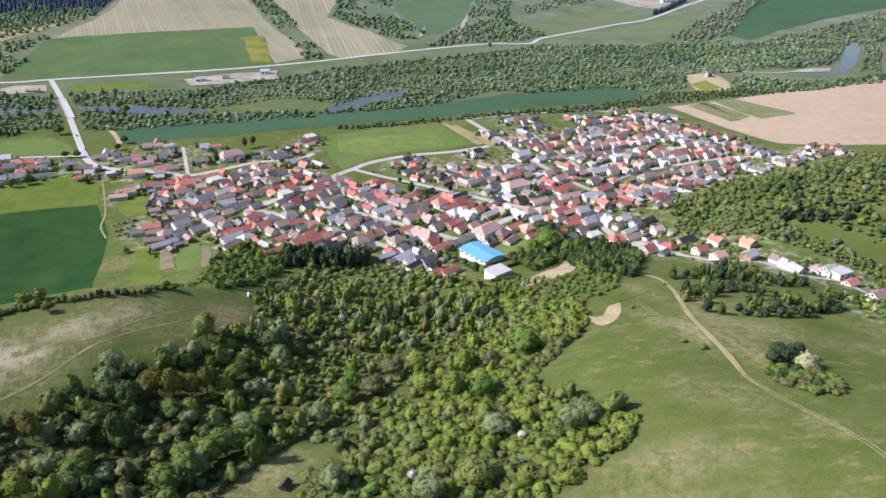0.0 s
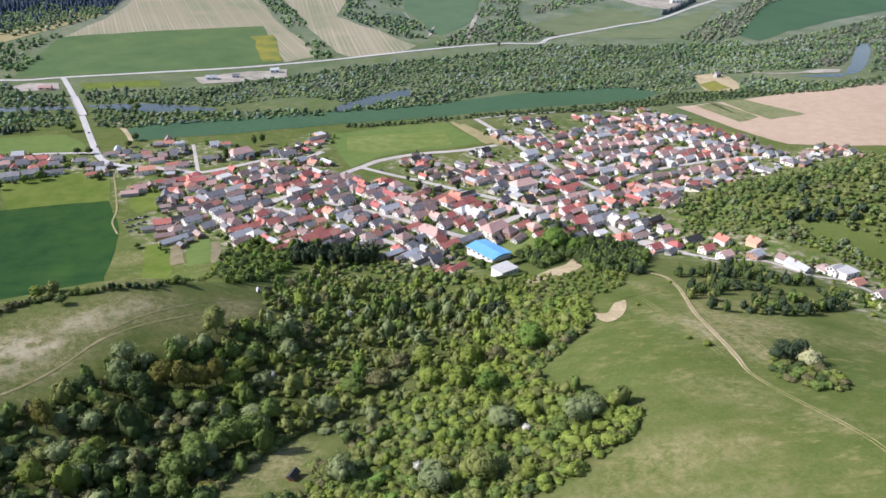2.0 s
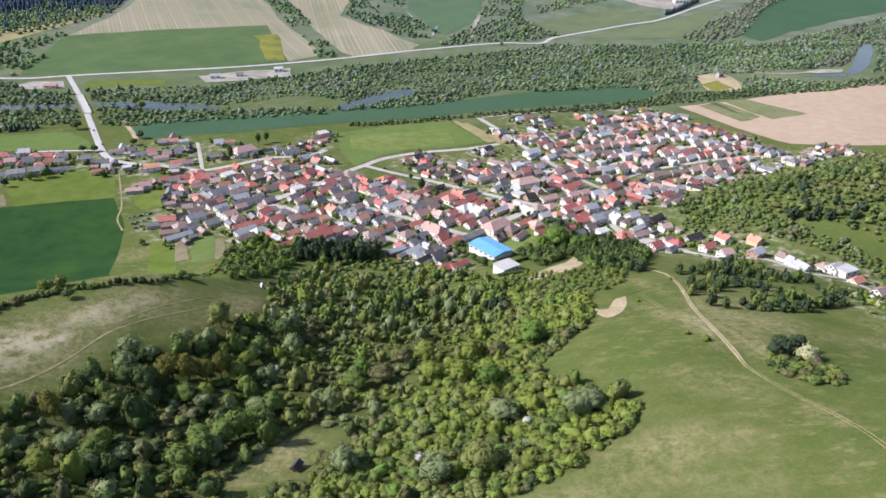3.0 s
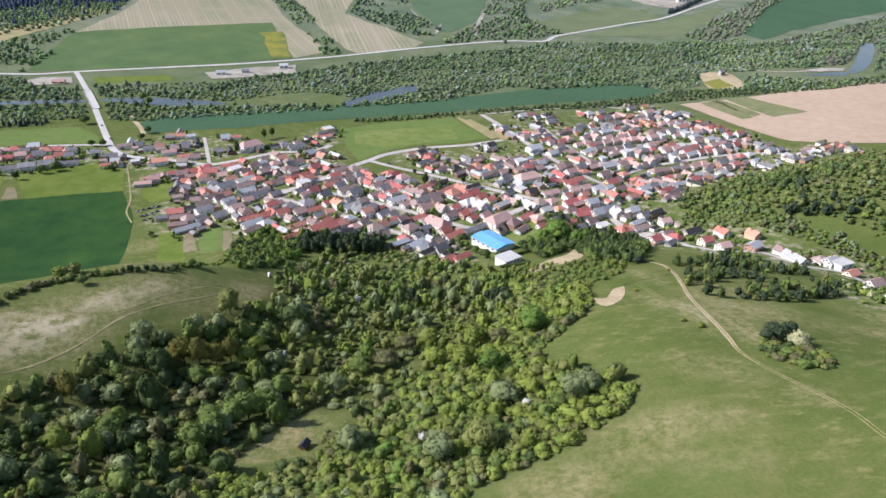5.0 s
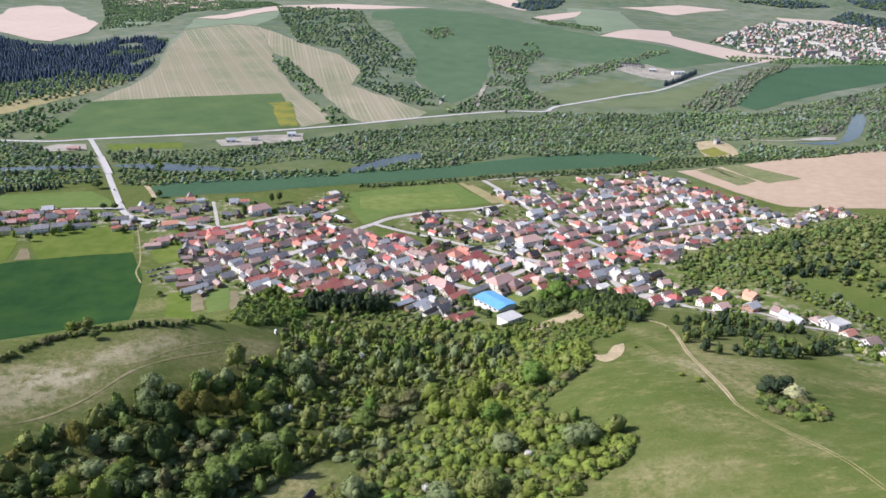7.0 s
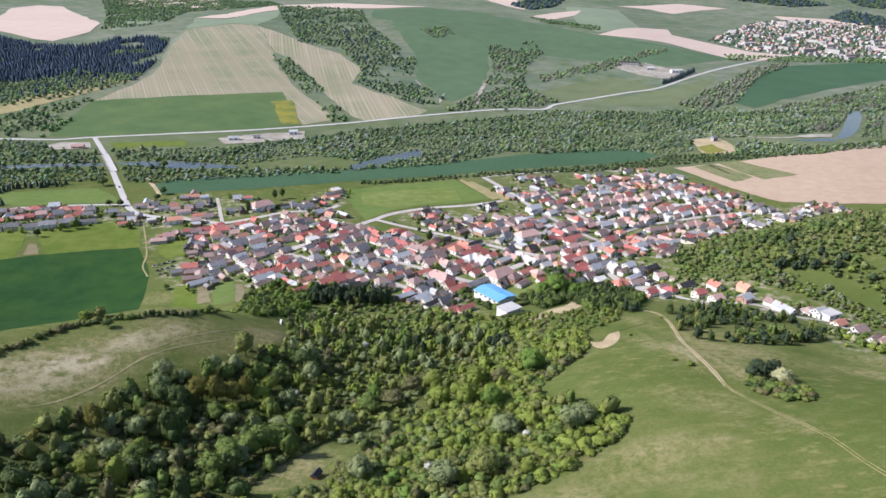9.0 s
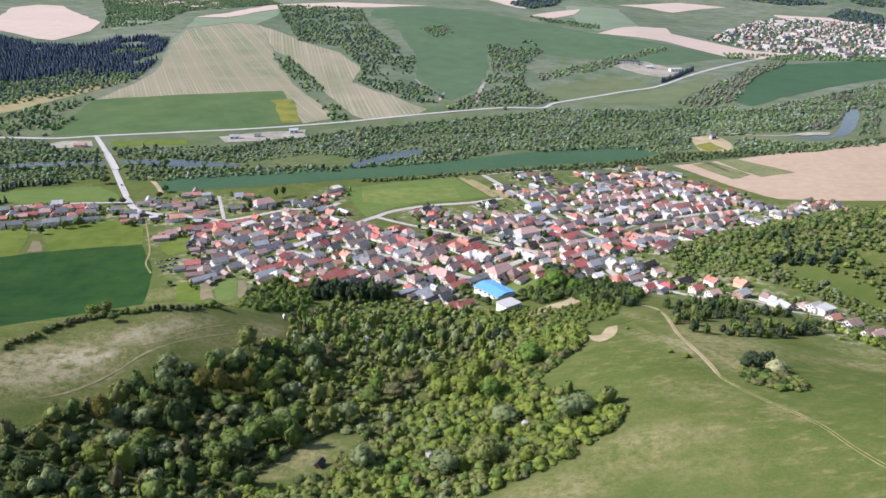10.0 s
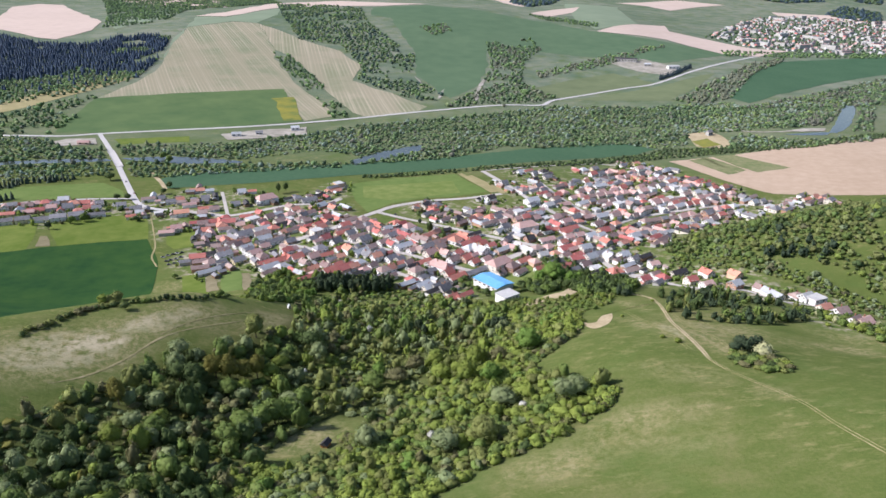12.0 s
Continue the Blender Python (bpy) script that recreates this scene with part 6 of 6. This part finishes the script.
    for gap, lo, hi in ((6.5, 2.2, 3.6), (3.3, 1.0, 2.2)):
        for x, y in scatter(WOOD_HILL, gap, rng, 1.6):
            open_land = smooth(430, 350, y - 0.25 * (x - 200))
            if inside(HILL_GRASS_A, x, y) or inside(HILL_GRASS_B, x, y) or noise.noise((x * 0.05, y * 0.05, 4.0)) < -0.60 + 0.26 * open_land:
                continue
            r = rng.uniform(lo, hi)
            items.append((x, y, choose(rng, dense if noise.noise((x * 0.03, y * 0.03, 9.0)) > 0.28 else hill), r, r * rng.uniform(1.3, 2.4)))
    items += [(x, y, choose(rng, {"willow": 2, "green": 2, "fresh": 2, "bare": 1}), rng.uniform(1.0, 2.2), rng.uniform(2, 4)) for x, y in scatter(WOOD_HILL_LOW, 2.9, rng, 1.8) if noise.noise((x * 0.07, y * 0.07, 2.0)) > -0.3]
    items += [(x, y, choose(rng, {"willow": 1.5, "green": 3, "olive": 3, "fresh": 1.5, "bare": 1}), rng.uniform(0.9, 2.0), rng.uniform(1.4, 3.2)) for x, y in scatter(HILL_SCRUB, 2.7, rng, 1.6) if noise.noise((x * 0.08, y * 0.08, 7.0)) > -0.25]
    items += [(x + rng.uniform(-2, 2), y + rng.uniform(-2, 2), "pine", rng.uniform(1.6, 2.5), rng.uniform(7, 10)) for x, y in HILL_PINES * 2]
    items += [(x + rng.uniform(-3, 3), y + rng.uniform(-3, 3), "willow", rng.uniform(1.2, 2.3), rng.uniform(2.5, 4.5)) for x, y in HILL_WILLOWS * 2]
    woods("hill_wood", items, "mixed spring wood over the eastern hill", (4, 40, 0.17, ICO1), tone_haze=(0.88, 0.90, 1.05))
    river = {"green": 6, "willow": 0.8, "deep": 4, "olive": 1.5, "bare": 0.6}
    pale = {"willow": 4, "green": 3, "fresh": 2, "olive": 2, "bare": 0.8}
    grey = {"bare": 6, "green": 1.5, "deep": 1}
    trees, bushes = [], []
    for w in (RIVER_WOOD_A, RIVER_WOOD_B, RIVER_WOOD_C, RIVER_WOOD_D, RIVER_WOOD_E, RIVER_WOOD_F, RIVER_WOOD_G, RIVER_WOOD_H):
        for gap, lo, hi, into in ((7.4, 2.0, 3.6, trees), (4.3, 1.5, 3.0, bushes)):
            for x, y in scatter(w, gap, rng, 1.3):
                if any(inside(p, x, y) for p in (WATER_A, WATER_B, WATER_C, WATER_D, WATER_E, GRAVEL_BAR, SITE, SITE_FAR)) or far_off(ROAD_VALLEY, x, y) < 9 or far_off(ROAD_BRIDGE, x, y) < 8:
                    continue
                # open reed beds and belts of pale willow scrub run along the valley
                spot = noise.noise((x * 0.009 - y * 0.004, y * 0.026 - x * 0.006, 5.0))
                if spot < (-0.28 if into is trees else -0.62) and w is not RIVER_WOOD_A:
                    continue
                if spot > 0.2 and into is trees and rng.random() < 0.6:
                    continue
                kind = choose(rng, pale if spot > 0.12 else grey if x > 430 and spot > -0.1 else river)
                r = rng.uniform(lo, hi)
                into.append((x, y, kind, r, r * rng.uniform(1.4, 2.6) if into is trees else r * rng.uniform(0.85, 1.35)))
    # river trees and scrub scaled lighter and bluer: valley haze in the leaf colour
    woods("river_wood", trees, "broad belt of willows and alders along the river", (3, 20, 0.2, ICO1), tone_haze=(1.1, 1.17, 2.0))
    woods("river_scrub", bushes, "pale willow scrub between the riverside trees", (1, 8, 0.28, ICO1), tone_haze=(1.14, 1.2, 2.0))
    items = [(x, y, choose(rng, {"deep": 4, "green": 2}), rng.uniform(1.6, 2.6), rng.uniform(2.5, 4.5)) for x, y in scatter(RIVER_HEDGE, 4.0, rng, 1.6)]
    woods("river_hedge", items, "dark hedge along the long river field", (3, 20, 0.3, ICO1), tone_haze=(1.0, 1.0, 1.4))
    F = (1, 8, 0.3, ICO1)
    items, fringe = [], []
    for x, y in scatter(SPRUCE_FAR, 4.9, rng, 1.8):
        lump = noise.noise((x * 0.015, y * 0.015, 3.0))
        if inside(SPRUCE_GAP_A, x, y) or inside(SPRUCE_GAP_B, x, y) or lump < -0.48:
            continue
        # leafy trees fringe the lower and outer side of the forest
        leafy = smooth(1180, 1000, y - 0.35 * (x + 700)) > 0.62 + 0.6 * lump or (x > -640 and lump > 0.1)
        kind = choose(rng, {"green": 3, "deep": 4, "olive": 1, "spruce": 1} if leafy else {"spruce": 9, "pine": 1})
        r = rng.uniform(2.2, 3.6) * (1.15 if lump > 0.2 else 1.0)
        (fringe if kind not in ("spruce", "pine") else items).append((x, y, kind, r, rng.uniform(4, 7) if kind != "spruce" else rng.uniform(7, 10) + 6 * max(0, lump + rng.uniform(-0.2, 0.3))))
    # far hill woods below are lightened and blued: haze put into their tint
    woods("spruce_forest", items, "dark spruce forest on a far hill, tinted blue for haze", F, tone_haze=(1.25, 1.3, 1.7))
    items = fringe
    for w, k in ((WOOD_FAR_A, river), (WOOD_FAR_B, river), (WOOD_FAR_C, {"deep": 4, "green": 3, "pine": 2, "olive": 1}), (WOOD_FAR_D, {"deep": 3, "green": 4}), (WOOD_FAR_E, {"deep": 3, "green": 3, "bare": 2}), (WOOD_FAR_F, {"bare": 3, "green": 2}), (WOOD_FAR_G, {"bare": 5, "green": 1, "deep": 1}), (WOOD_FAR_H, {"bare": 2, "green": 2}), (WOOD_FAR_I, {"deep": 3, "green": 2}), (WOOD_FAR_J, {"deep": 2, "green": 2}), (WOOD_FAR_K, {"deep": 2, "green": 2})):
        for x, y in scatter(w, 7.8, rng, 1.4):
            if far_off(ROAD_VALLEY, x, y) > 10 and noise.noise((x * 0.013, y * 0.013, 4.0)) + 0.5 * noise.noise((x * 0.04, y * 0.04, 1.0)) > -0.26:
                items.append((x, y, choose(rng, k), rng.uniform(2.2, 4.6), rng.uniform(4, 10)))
    woods("far_wood", items, "far copses and hedges on the hills", F, tone_haze=(1.25, 1.35, 2.1))
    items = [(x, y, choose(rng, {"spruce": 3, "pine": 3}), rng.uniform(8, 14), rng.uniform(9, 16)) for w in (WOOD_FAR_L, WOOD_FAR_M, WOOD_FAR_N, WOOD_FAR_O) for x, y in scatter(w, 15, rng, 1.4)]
    woods("hilltop_forest", items, "dark forest patches on the farthest hills", F, tone_haze=(1.6, 1.6, 1.6))
    items = [(p.x, p.y, "spruce", rng.uniform(1.8, 2.8), rng.uniform(6, 10)) for line in (CONIFER_ROW, CONIFER_CLUMP) for p in curve_through(line, 4.2)]
    items += [(p.x + rng.uniform(-4, 4), p.y - 6, "spruce", rng.uniform(1.6, 2.6), rng.uniform(5, 9)) for p in curve_through(CONIFER_ROW, 6.5)]
    woods("conifer_row", items, "row of dark conifers across a riverside meadow", F, tone_haze=(1.6, 1.5, 0.8))
    for (x, y), kind, size in zip(EDGE_TREES, ("pine", "green", "green", "deep", "deep", "deep", "deep", "green", "green", "green", "green", "deep", "green", "deep", "fresh", "deep", "deep"), (1.0, 0.9, 1.0, 1.2, 0.7, 0.9, 0.9, 1.2, 1.1, 0.8, 0.6, 0.45, 0.5, 0.5, 1.0, 1.0, 0.9)):
        plant(x, y, kind, "tree", size, rng, "village trees")
    for (x, y), size in zip(HALL_TREES, (0.8, 0.9, 0.7, 0.8, 0.7, 0.9, 0.8)):
        plant(x, y, "green" if size < 0.9 else "deep", "tree", size, rng, "village trees")
    items = [(p.x + rng.uniform(-0.8, 0.8), p.y + rng.uniform(-0.8, 0.8), choose(rng, {"olive": 3, "bare": 1.5, "green": 1.5}), rng.uniform(1.3, 2.0), rng.uniform(1.8, 3.0)) for p in curve_through(CLEARING_HEDGE, 1.8)]
    items += [(p.x + rng.uniform(-0.6, 0.6), p.y + rng.uniform(-0.6, 0.6), choose(rng, {"olive": 4, "bare": 1.5, "fresh": 1.5}), rng.uniform(1.1, 1.7), rng.uniform(2.0, 2.9)) for p in curve_through(SLOPE_EDGE, 1.3)]
    woods("clearing_hedge", items, "olive hedges along the clearing and the meadow", (8, 150, 0.18, ICO1), "hedge")
    # fruit trees and shrubs in the gardens
    items = []
    for x, y, _ in ALL_HOUSES * 7:
        a, d = rng.uniform(0, 6.283), rng.uniform(5, 15)
        px, py = x + d * math.cos(a), y + d * math.sin(a)
        if clear_of(px, py, STREETS, 4.5) and min((px - u) ** 2 + (py - v) ** 2 for u, v, _ in ALL_HOUSES + MORE_HOUSES) > 22:
            big = rng.random() < 0.3
            items.append((px, py, choose(rng, {"green": 4, "deep": 3, "fresh": 2, "bare": 1, "blossom": 0.4}), rng.uniform(1.2, 3.0 if big else 2.0), rng.uniform(2.2, 8 if big else 4)))
    woods("garden_trees", items, "fruit trees and shrubs in village gardens", (3, 22, 0.2, ICO1))


def build_town():
    """The far town: small blocks, houses and long sheds on the plain."""
    rng = np.random.default_rng(8)
    V, F, idx = [], [], []
    roofs = [ROOFS[k][1] for k in "rpobglw"]
    mats = [M_CONCRETE, WALLS[2][1]] + roofs
    for x, y in scatter(TOWN, 17, rng, 1.6):
        if rng.random() < 0.45:
            continue
        big = rng.random() < 0.10
        w, l, h = (rng.uniform(9, 14), rng.uniform(20, 42), rng.uniform(5, 11)) if big else (rng.uniform(5, 7.5), rng.uniform(6, 9), rng.uniform(3, 5))
        a = rng.choice((0.5, 2.07)) + rng.uniform(-0.1, 0.1)
        c, s = math.cos(a), math.sin(a)
        rise = 0.6 if big else rng.uniform(2.4, 3.8)
        z = float(land_z(x, y)) - 0.5
        base = len(V)
        for px, py, pz in ((-l, -w, 0), (l, -w, 0), (l, w, 0), (-l, w, 0), (-l, -w, 2 * h), (l, -w, 2 * h), (l, w, 2 * h), (-l, w, 2 * h), (-l, 0, 2 * (h + rise)), (l, 0, 2 * (h + rise))):
            V.append((x + (px * c - py * s) / 2, y + (px * s + py * c) / 2, z + pz / 2))
        wall = int(rng.random() < 0.3)
        roof = 2 + int(rng.choice(7, p=(0.10, 0.18, 0.10, 0.22, 0.22, 0.12, 0.06)))
        for f, k in (((0, 1, 5, 4), wall), ((2, 3, 7, 6), wall), ((1, 2, 6, 9, 5), wall), ((3, 0, 4, 8, 7), wall), ((4, 5, 9, 8), roof), ((6, 7, 8, 9), roof)):
            F.append(tuple(base + i for i in f))
            idx.append(k)
    ob = mesh_object("far_town", V, F, mats, None, idx)
    tagged(ob, "far town of pale houses and blocks on the plain", "town", kind="stuff")
    items = [(x, y, choose(rng, {"deep": 3, "green": 3}), rng.uniform(3, 5.5), rng.uniform(4, 9)) for x, y in scatter(TOWN, 17, rng, 1.4)]
    # extra blue in the town trees' tint is distance haze
    woods("town_trees", items, "trees between the houses of a far town", (2, 8, 0.4, ICO1), tone_haze=(0.85, 0.95, 1.7))


def long_shed(x, y, w, l, h, turn, roof, wall, label, rise=2.0):
    root = new("industrial_shed")
    root.matrix_basis = pose(x, y, float(land_z(x, y)), 0, 0, turn)
    me, rf = shed_mesh(w, l, h, rise)
    me.materials.append(wall), rf.materials.append(roof)
    for nm, m in (("wall", me), ("roof", rf)):
        o = new(nm, m)
        o.parent = root
    for k in range(max(2, int(l / 6))):
        bm = bmesh.new()
        u = -l / 2 + (k + 0.5) * l / max(2, int(l / 6))
        add_box(bm, u - 1.2, u + 1.2, -w / 2 - 0.12, -w / 2 + 0.02, h * 0.4, h * 0.75)
        part("window", bm, M_GLASS, root)
    return tagged(root, label, "shed", "works buildings")


def build_works():
    G, W, B = ROOFS["g"][1], ROOFS["w"][1], ROOFS["k"][1]
    (ax, ay), (bx, by), (cx, cy), (dx, dy), (ex, ey), (fx, fy), (gx, gy), (hx, hy) = WORKS
    long_shed(ax, ay, 12, 42, 6, -20, B, M_CONCRETE, "long black-roofed shed of a far works")
    long_shed(bx, by, 10, 22, 5, 10, W, WALLS[0][1], "white shed beside a far works yard")
    long_shed(cx, cy, 6, 11, 3.4, 15, ROOFS["l"][1], WALLS[0][1], "pale shed on a dusty roadside yard")
    long_shed(dx, dy, 6, 10, 4, 15, ROOFS["l"][1], WALLS[0][1], "pale building beside the valley road")
    long_shed(ex, ey, 5, 13, 2.6, 5, ROOFS["p"][1], WALLS[4][1], "low reddish building near the bridge road")
    long_shed(fx, fy, 5, 7, 5, 30, G, M_CONCRETE, "grey loading tower on a gravel yard")
    long_shed(gx, gy, 7, 12, 4, -10, ROOFS["l"][1], M_CONCRETE, "grey shed in the works yard")
    long_shed(hx, hy, 4, 8, 2.8, 12, ROOFS["g"][1], WALLS[0][1], "small shed on a dusty roadside yard")
    rng = np.random.default_rng(4)
    line = curve_through(WORKS_POPLARS, 5.0)
    items = [(p.x, p.y, "spruce", 2.2, rng.uniform(9, 13)) for p in line]
    woods("poplar_row", items, "dense dark conifer row beside the works", (2, 12, 0.36, ICO1))


def build_shrine():
    """A small whitewashed wayside chapel at the meadow's end."""
    (x, y), = SHRINE
    root = new("wayside_chapel")
    root.matrix_basis = pose(x, y, float(land_z(x, y)), 0, 0, 35) @ Matrix.Diagonal((0.6, 0.6, 0.62, 1))
    bm = bmesh.new()
    add_box(bm, -1.1, 1.1, -1.3, 1.3, -0.5, 2.3)
    part("wall", bm, WALLS[0][1], root)
    bm = bmesh.new()
    v = [bm.verts.new(c) for c in ((-1.4, -1.6, 2.2), (1.4, -1.6, 2.2), (1.4, 1.6, 2.2), (-1.4, 1.6, 2.2), (0, -1.2, 3.9), (0, 1.2, 3.9))]
    for f in ((0, 1, 4), (1, 2, 5, 4), (2, 3, 5), (3, 0, 4, 5), (3, 2, 1, 0)):
        bm.faces.new([v[k] for k in f])
    part("roof", bm, ROOFS["l"][1], root)
    bm = bmesh.new()
    add_box(bm, -0.45, 0.45, -1.36, -1.28, 0, 1.8)
    part("door", bm, M_DOOR, root)
    tagged(root, "small white wayside chapel with a grey metal roof", "chapel")


def build_hedges():
    for (ax, ay), (bx, by) in (HEDGES[:2], HEDGES[2:]):
        rng = np.random.default_rng(int(abs(ax) * 7))
        V, T, n = [], [], 0
        for p in curve_through([(ax, ay), (bx, by)], 1.0):
            v, t = crown_arrays(rng, 1.1, 2.4, 5, 70, 0.22, ICO1, 1.0, 0.1)
            V.append(v + np.array((p.x, p.y, float(land_z(p.x, p.y)) - 0.2))), T.append(t + n)
            n += len(v)
        me = raw_mesh("hedge", np.concatenate(V), np.concatenate(T), np.array(TINTS["deep"]), [M_LEAF])
        tagged(new("hedge", me), "clipped dark green hedge near the hall", "hedge")


def build_bridge():
    a, b = Vector(BRIDGE[0]), Vector(BRIDGE[1])
    mid, d = (a + b) / 2, b - a
    root = new("road_bridge")
    root.matrix_basis = pose(mid.x, mid.y, float(land_z(mid.x, mid.y)), 0, 0, math.degrees(math.atan2(d.y, d.x)))
    n = d.length / 2 - 4
    bm = bmesh.new()
    add_box(bm, -n, n, -3.3, 3.3, -1.2, 0.5)
    part("deck", bm, M_ROAD, root)
    for s in (-1, 1):
        bm = bmesh.new()
        add_box(bm, -n, n, s * 3.4 - 0.15, s * 3.4 + 0.15, 0.3, 1.1)
        part("parapet", bm, M_CONCRETE, root)
    for u in (-0.5, 0.0, 0.5):
        bm = bmesh.new()
        add_box(bm, u * n - 0.6, u * n + 0.6, -4, 4, -5, -1.1)
        part("pier", bm, M_CONCRETE, root)
    tagged(root, "pale concrete road bridge over the river", "bridge")


def build_cars():
    """Small dark cars on the road and the street."""
    rng = random.Random(9)
    stops = [(p, a, c) for p, a, c in zip(CARS, (118, 121, 38), "krg")] + [(p, rng.uniform(-20, 20), rng.choice("kglwkgl")) for p in PARKED]
    for k, ((x, y), turn, paint) in enumerate(stops):
        root = new("car")
        root.matrix_basis = pose(x, y, float(land_z(x, y)) + (0.42 if k < 3 else 0.0), 0, 0, turn) @ Matrix.Scale(1 / PLAN, 4)
        bm = bmesh.new()
        add_box(bm, -2.1, 2.1, -0.85, 0.85, 0.3, 0.85, bevel=0.12)
        part("body", bm, ROOFS[paint][1], root)
        bm = bmesh.new()
        r = bmesh.ops.create_cube(bm, size=1.0, matrix=Matrix.Translation((-0.2, 0, 1.12)) @ Matrix.Diagonal((2.3, 1.5, 0.6, 1)))
        for v in r["verts"]:
            if v.co.z > 1.1:
                v.co.x, v.co.y = v.co.x * 0.72, v.co.y * 0.85
        part("cabin", bm, M_GLASS, root)
        for u in (-1.3, 1.3):
            for s in (-0.8, 0.8):
                bm = bmesh.new()
                bmesh.ops.create_cone(bm, cap_ends=True, segments=14, radius1=0.32, radius2=0.32, depth=0.2, matrix=Matrix.Translation((u, s, 0.32)) @ Euler((radians(90), 0, 0)).to_matrix().to_4x4())
                part("wheel", bm, ROOFS["k"][1], root)
        tagged(root, "small car driving on a pale asphalt road" if k < 3 else "parked car on the grass beside village gardens", "car", "cars on the roads" if k < 3 else "parked cars")


def build_hut():
    (x, y), = HUT
    root = new("hut")
    root.matrix_basis = pose(x, y, float(land_z(x, y)), 0, 0, 72) @ Matrix.Diagonal((0.72, 0.72, 0.85, 1))
    bm = bmesh.new()
    add_box(bm, -2.15, 2.15, -1.55, 1.55, -0.6, 1.74)
    wall = part("wall", bm, M_PINE, root)
    for k in range(9):
        bm = bmesh.new()
        add_box(bm, -2.2, 2.2, -1.6, 1.6, 0.24 * k - 0.4, 0.24 * k - 0.18)
        part("board", bm, M_PINE, wall)
    bm = bmesh.new()
    v = [bm.verts.new(c) for c in ((-2.6, -2.0, 1.6), (2.6, -2.0, 1.6), (2.6, 2.0, 1.6), (-2.6, 2.0, 1.6), (-2.6, 0, 3.0), (2.6, 0, 3.0))]
    for f in ((0, 1, 5, 4), (2, 3, 4, 5), (1, 2, 5), (3, 0, 4), (3, 2, 1, 0)):
        bm.faces.new([v[k] for k in f])
    part("roof", bm, ROOFS["k"][1], root, "black felt roof")
    bm = bmesh.new()
    add_box(bm, -2.28, -2.18, -0.5, 0.5, 0, 1.7)
    part("door", bm, M_DOOR, root)
    tagged(root, "small wooden hut with a dark roof in a clearing", "hut")




def fill_rows():
    """Back-row houses in the gaps of the two dense quarters."""
    rng = np.random.default_rng(21)
    have, out = [(a, b) for a, b, _ in ALL_HOUSES], []
    for quarter, gap, row, turn in ((QUARTER_WEST, 7.8, 12.5, -44), (QUARTER_EAST, 9.0, 17.0, 22)):
        c, s = math.cos(radians(turn)), math.sin(radians(turn))
        for u, v in itertools.product(np.arange(-700, 700, gap), np.arange(-700, 900, row)):
            x, y = u * c - v * s + rng.uniform(-0.9, 0.9), u * s + v * c + rng.uniform(-0.9, 0.9)
            if inside(quarter, x, y) and min((x - u) ** 2 + (y - v) ** 2 for u, v in have) > 0.8 * gap * gap and clear_of(x, y, STREETS, 6.5):
                have.append((x, y))
                out.append((x, y, ("rbprbrpbgrpobr" if quarter is QUARTER_WEST else "pbpgprpbplgpbw")[int(rng.integers(14))]))
    return out[:230]


MORE_HOUSES = fill_rows()
build_houses()
build_hall()
build_hut()
build_shrine()
build_hedges()
build_bridge()
build_cars()
build_works()
build_trees()
build_town()
build_sheds()
for thing in list(scene.objects):
    if thing.parent is None and thing.type in ("MESH", "EMPTY"):
        thing.matrix_basis = Matrix.Scale(PLAN, 4) @ thing.matrix_basis
